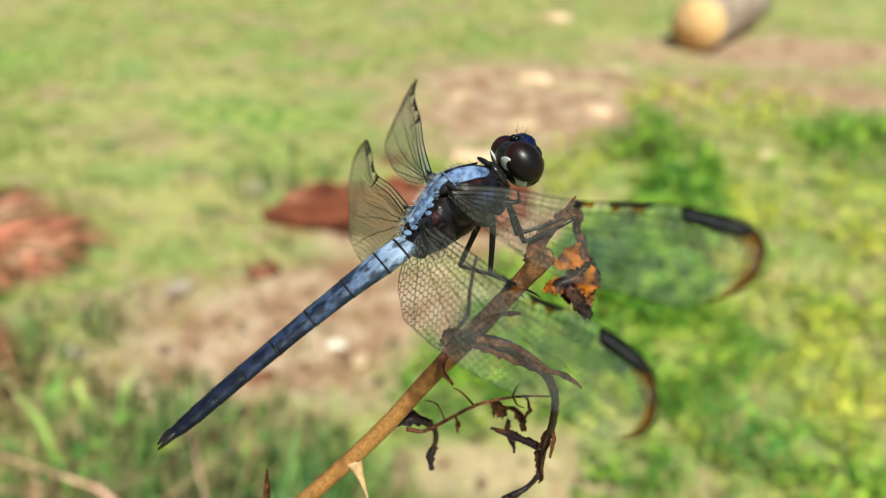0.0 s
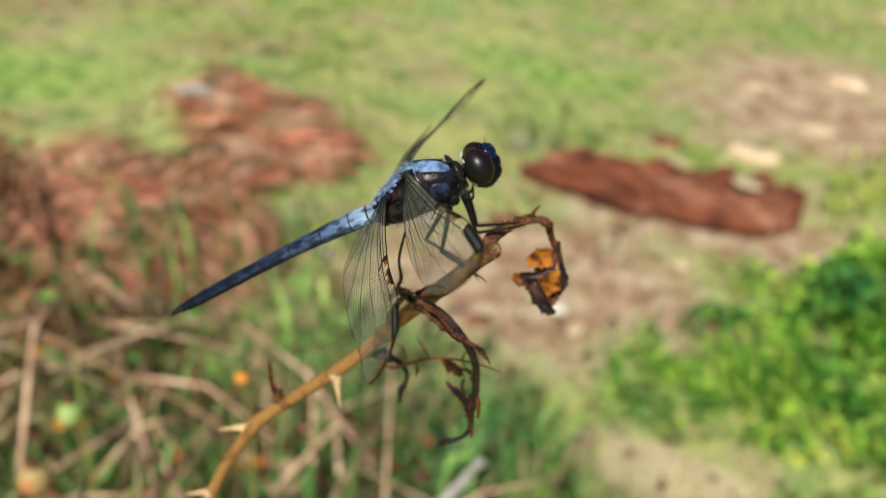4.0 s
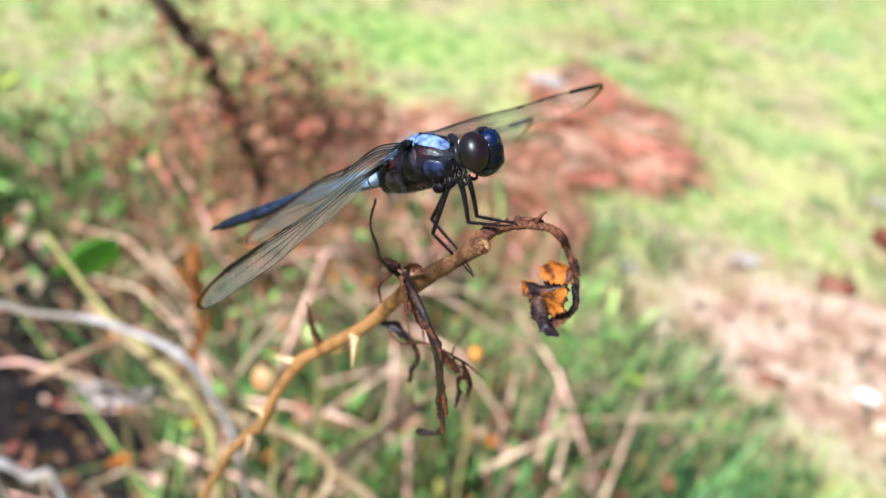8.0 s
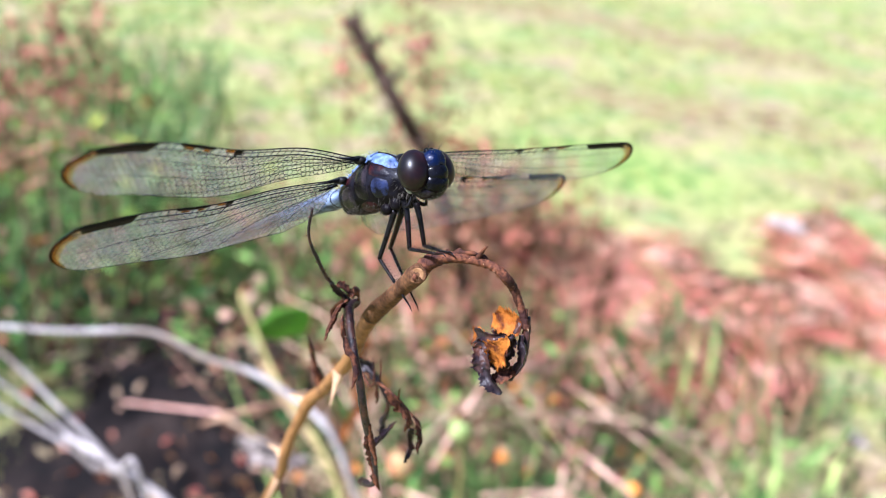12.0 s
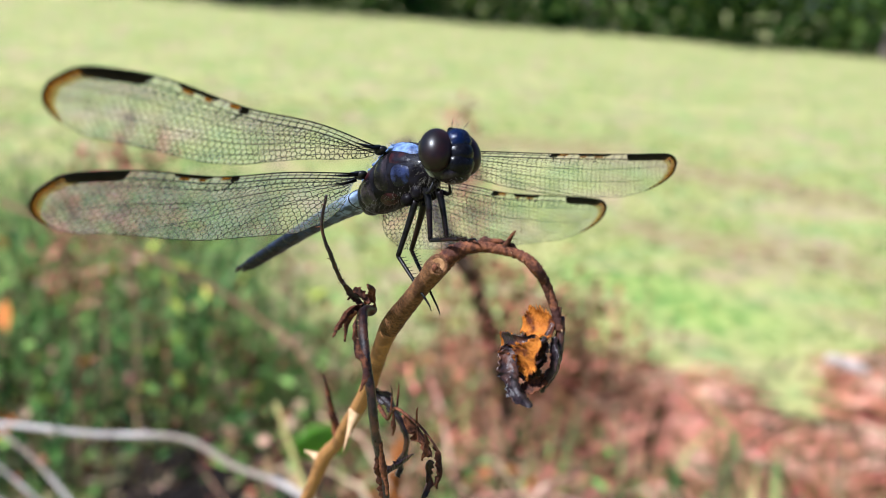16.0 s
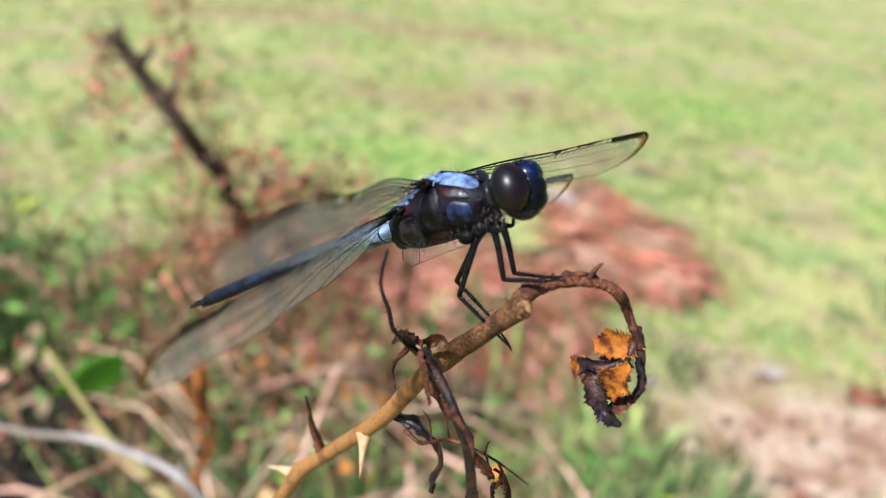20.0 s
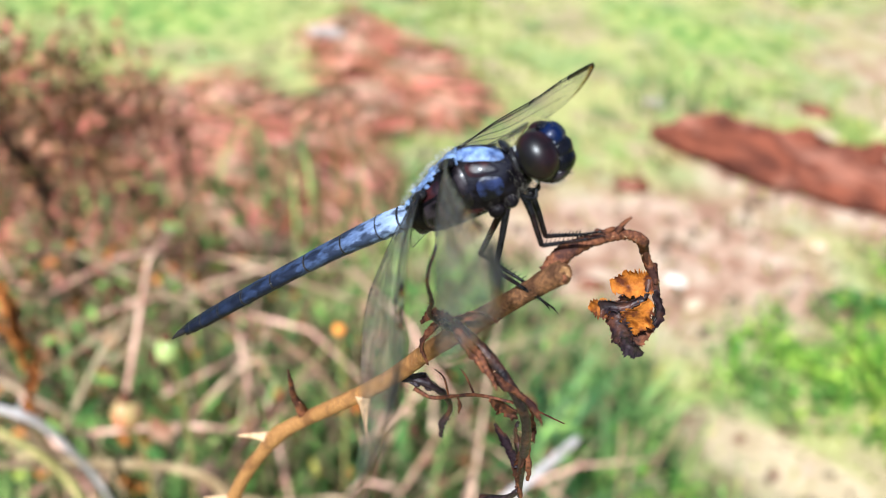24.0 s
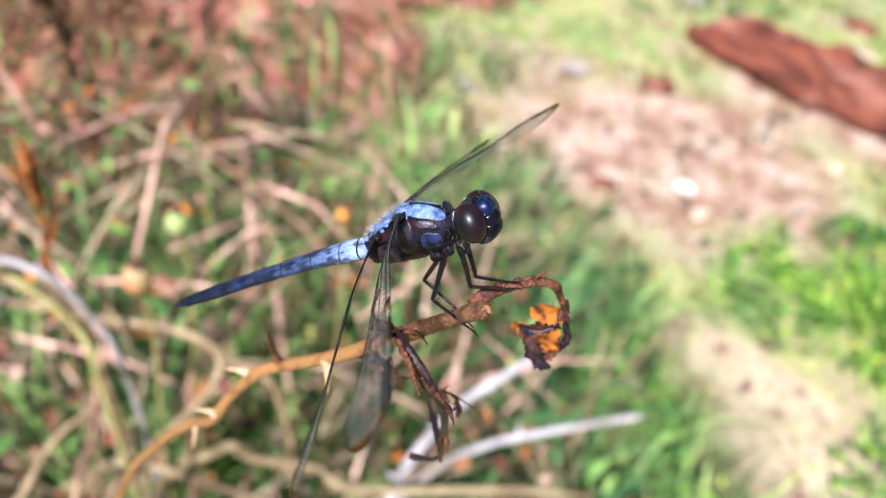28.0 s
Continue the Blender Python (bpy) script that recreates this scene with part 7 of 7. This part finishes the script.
def build_small_plants():
    stalk = thing("leaf_sprig", "single fresh green leaf on a thin stalk", "plant", at_point=(-0.56, 0.06, 0.0))
    o = Vector((-0.56, 0.06, 0.0))
    rod("stalk", [Vector((0, 0, 0)), Vector((0.01, -0.01, 0.35)), Vector((0.045, 0.002, 0.668))], [0.002, 0.0018, 0.001], M["green_stem"], stalk, 14, 6)
    v, f = sheet([(45, 2, 668), (62, -16, 687), (70, -52, 688)], [10, 42, 38, 5], 0.25, 1.5, 5, 8, 14, 0.4, 0.05, 1.2)
    link_mesh("leaf", v, f, M["leaf"], stalk)
    for k, (p, r, mt, label) in enumerate((((-0.245, 0.083, 0.758), 0.0085, "hip", "pinkish unripe rose hip on a dead cane"), ((-0.274, 0.128, 0.752), 0.0075, "hip_green", "pale green rose hip"),
                                           ((-0.266, 0.262, 0.686), 0.0045, "orange_berry", "small orange rose hip"))):
        hip = thing("rose_hip", label, "rose hip", "rose hips in the brush", p)
        v, f = ball((0, 0, 0), (r, r, r * 1.12), 16, 12, 0.03, k)
        link_mesh("fruit", v, f, M[mt], hip)
        v, f = tube([Vector((0, 0, r)), Vector((0, 0, r * 1.5))], [r * 0.3, r * 0.45], 7, 0.3)
        link_mesh("dry_calyx", v, f, M["dead"], hip)
        ln = smooth_line([(0, 0, -r * 0.9), (0.004, 0.003, -0.05), (0.02, -0.01, -0.2), (0.03, -0.02, -p[2])], 16)
        v, f = tube(ln, [0.0013] * 16, 6)
        link_mesh("stalk", v, f, M["green_stem"], hip)
    for k, (b, t, w) in enumerate((((-0.36, 0.08, 0.781), (-0.335, 0.072, 0.735), 14), ((-0.345, 0.085, 0.735), (-0.325, 0.06, 0.70), 11), ((-0.365, 0.07, 0.76), (-0.35, 0.09, 0.72), 9))):
        big_leaf("dead_leaf", b, t, w, M["rust"], "curled rust-orange dead leaf hanging in the brush", "dead leaf", 140 + k, 0.9, 4.0)
    rod_ob = cane_thing("leaf_stalk", [(-0.362, 0.08, 0.785), (-0.35, 0.078, 0.74), (-0.34, 0.07, 0.6), (-0.33, 0.06, 0.0)], 0.002, M["dry_stem"], "thin dry stalk with rust-orange leaves", 7, 0.8, False)
    for k, (b, t, w) in enumerate((((-0.375, -0.005, 0.675), (-0.355, 0.04, 0.655), 34), ((-0.36, 0.045, 0.66), (-0.385, 0.01, 0.64), 26))):
        big_leaf("dead_leaf", b, t, w, M["pale_dead"], "bleached curled dead leaf in the brush", "dead leaf", 150 + k, 1.0, 6.0)
    for k, (x, y, h) in enumerate(((-1.445, 0.37, 0.84), (-1.54, 0.44, 0.70), (-1.56, 0.27, 0.72), (-1.455, -0.26, 0.76), (-1.52, -0.33, 0.70), (-1.40, -0.36, 0.66), (-1.62, -0.22, 0.72))):
        dock = thing("seed_stalk", "dry russet seed stalk standing above the grass", "dry weed", "dry seed stalks", (x, y, 0))
        rod("stalk", [Vector((0, 0, 0)), Vector((0.01, 0.01, h * 0.5)), Vector((0.02, -0.01, h))], [0.004, 0.003, 0.0015], M["dry_stem"], dock, 12, 6)
        rng = random.Random(160 + k)
        sites = [(0.015 + rng.gauss(0, 0.045) * (1.25 - u), rng.gauss(0, 0.045) * (1.25 - u), h * (0.70 + 0.3 * u) + rng.gauss(0, 0.015), rng.uniform(0.008, 0.022)) for u in [rng.random() for _ in range(190)]]
        tagged(leaf_set("seed_head", M["seed"], sites, "", "", seed=170 + k, flat=0.2, parent=dock), kind="stuff")


build_small_plants()

# ---- what moves: the dragonfly lifts its head end and shifts its wings late in the clip ----
def motions():
    pivot = Vector((5.5, 0.5, -9.5)) * MM
    pivot = AXES.transposed() @ pivot

    def settle(roll, nose_up, yaw, shift):
        r = Matrix.Rotation(radians(roll), 4, "X") @ Matrix.Rotation(radians(-nose_up), 4, "Y") @ Matrix.Rotation(radians(yaw), 4, "Z")
        return BODY @ Matrix.Translation(L(shift)) @ Matrix.Translation(pivot) @ r @ Matrix.Translation(-pivot)

    first, later = settle(0, 0, 0, (0, 0, 0)), settle(-5.0, 4.4, 1.0, (0.6, -0.3, -0.2))
    walk(dragonfly, [(0.0, first), (20.9, first), (21.8, later), (28.0, later)])
    h0 = Matrix.Translation(L(HEAD_AT))
    turned = h0 @ Matrix.Rotation(radians(-10), 4, "Z") @ Matrix.Rotation(radians(-5), 4, "Y")
    walk(dragonfly_head, [(0.0, h0), (21.2, h0), (21.8, turned), (28.0, turned)])
    wing_rows = {  # seconds and a turn about the hinge, in degrees round x, y and z
        "fore_right": ((0.0, 0.47, 0.48, 0.38), (2.0, 0.25, 0.05, 0.86), (4.0, -0.33, 0.23, 0.14), (9.0, 0.11, -0.41, -0.25), (12.0, -0.15, 0.31, 0.11), (16.0, 0.87, -0.37, -0.13), (20.9, 0.87, -0.37, -0.13), (21.6, 6.86, 0.73, 2.72), (22.0, 3.65, -2.5, -1.0), (22.4, 3.9, -3.0, -0.6), (25.0, 6.04, -8.64, 1.55), (27.0, 3.42, 5.34, 0.92), (28.0, 6.23, -7.13, 0.61)),
        "hind_right": ((0.0, 0.97, 0.66, 1.07), (2.0, 0.56, -1.08, 0.43), (4.0, -0.07, 0.78, -0.37), (9.0, -1.14, -0.67, 0.47), (12.0, -0.13, 0.25, 0.26), (16.0, 0.29, -0.04, -0.56), (20.9, 0.29, -0.04, -0.56), (21.6, 5.37, -0.97, 3.93), (22.0, 4.3, 6.1, 1.57), (22.4, 4.6, 4.5, 1.2), (25.0, 6.57, -3.57, 0.0), (27.0, 7.48, 0.46, 0.78), (28.0, 3.6, -18.5, -0.6)),
        "fore_left": ((0.0, 1.01, -0.33, 0.25), (2.0, 1.29, -0.03, -0.14), (4.0, 0.77, -0.21, 0.51), (9.0, -1.07, 0.37, -0.68), (12.0, -0.76, 0.08, 0.28), (16.0, 0.32, -0.04, 0.32), (20.0, -1.08, 0.02, 0.18), (20.9, -1.08, 0.02, 0.18), (21.6, 0.28, -0.08, 0.28), (25.0, -2.59, -2.35, -1.4), (27.0, -2.53, 0.57, -1.78), (28.0, -2.55, 0.75, -0.83)),
        "hind_left": ((0.0, 1.39, -0.08, 0.46), (9.0, -0.3, 0.03, 0.34), (12.0, 0.07, -0.12, -0.12), (16.0, -0.36, 0.03, -0.27), (20.9, -0.36, 0.03, -0.27), (22.2, -1.2, 0.1, -0.6), (27.0, -2.93, 0.11, -2.07), (28.0, -1.43, 0.15, -0.05)),
    }
    for key, rows in wing_rows.items():
        hinge = Matrix.Translation(L(WINGS[key][0][0]))
        walk(dragonfly_wings[key], [(t, hinge @ Matrix.Rotation(radians(Vector(q).length), 4, Vector(q))) for t, *q in rows])


motions()
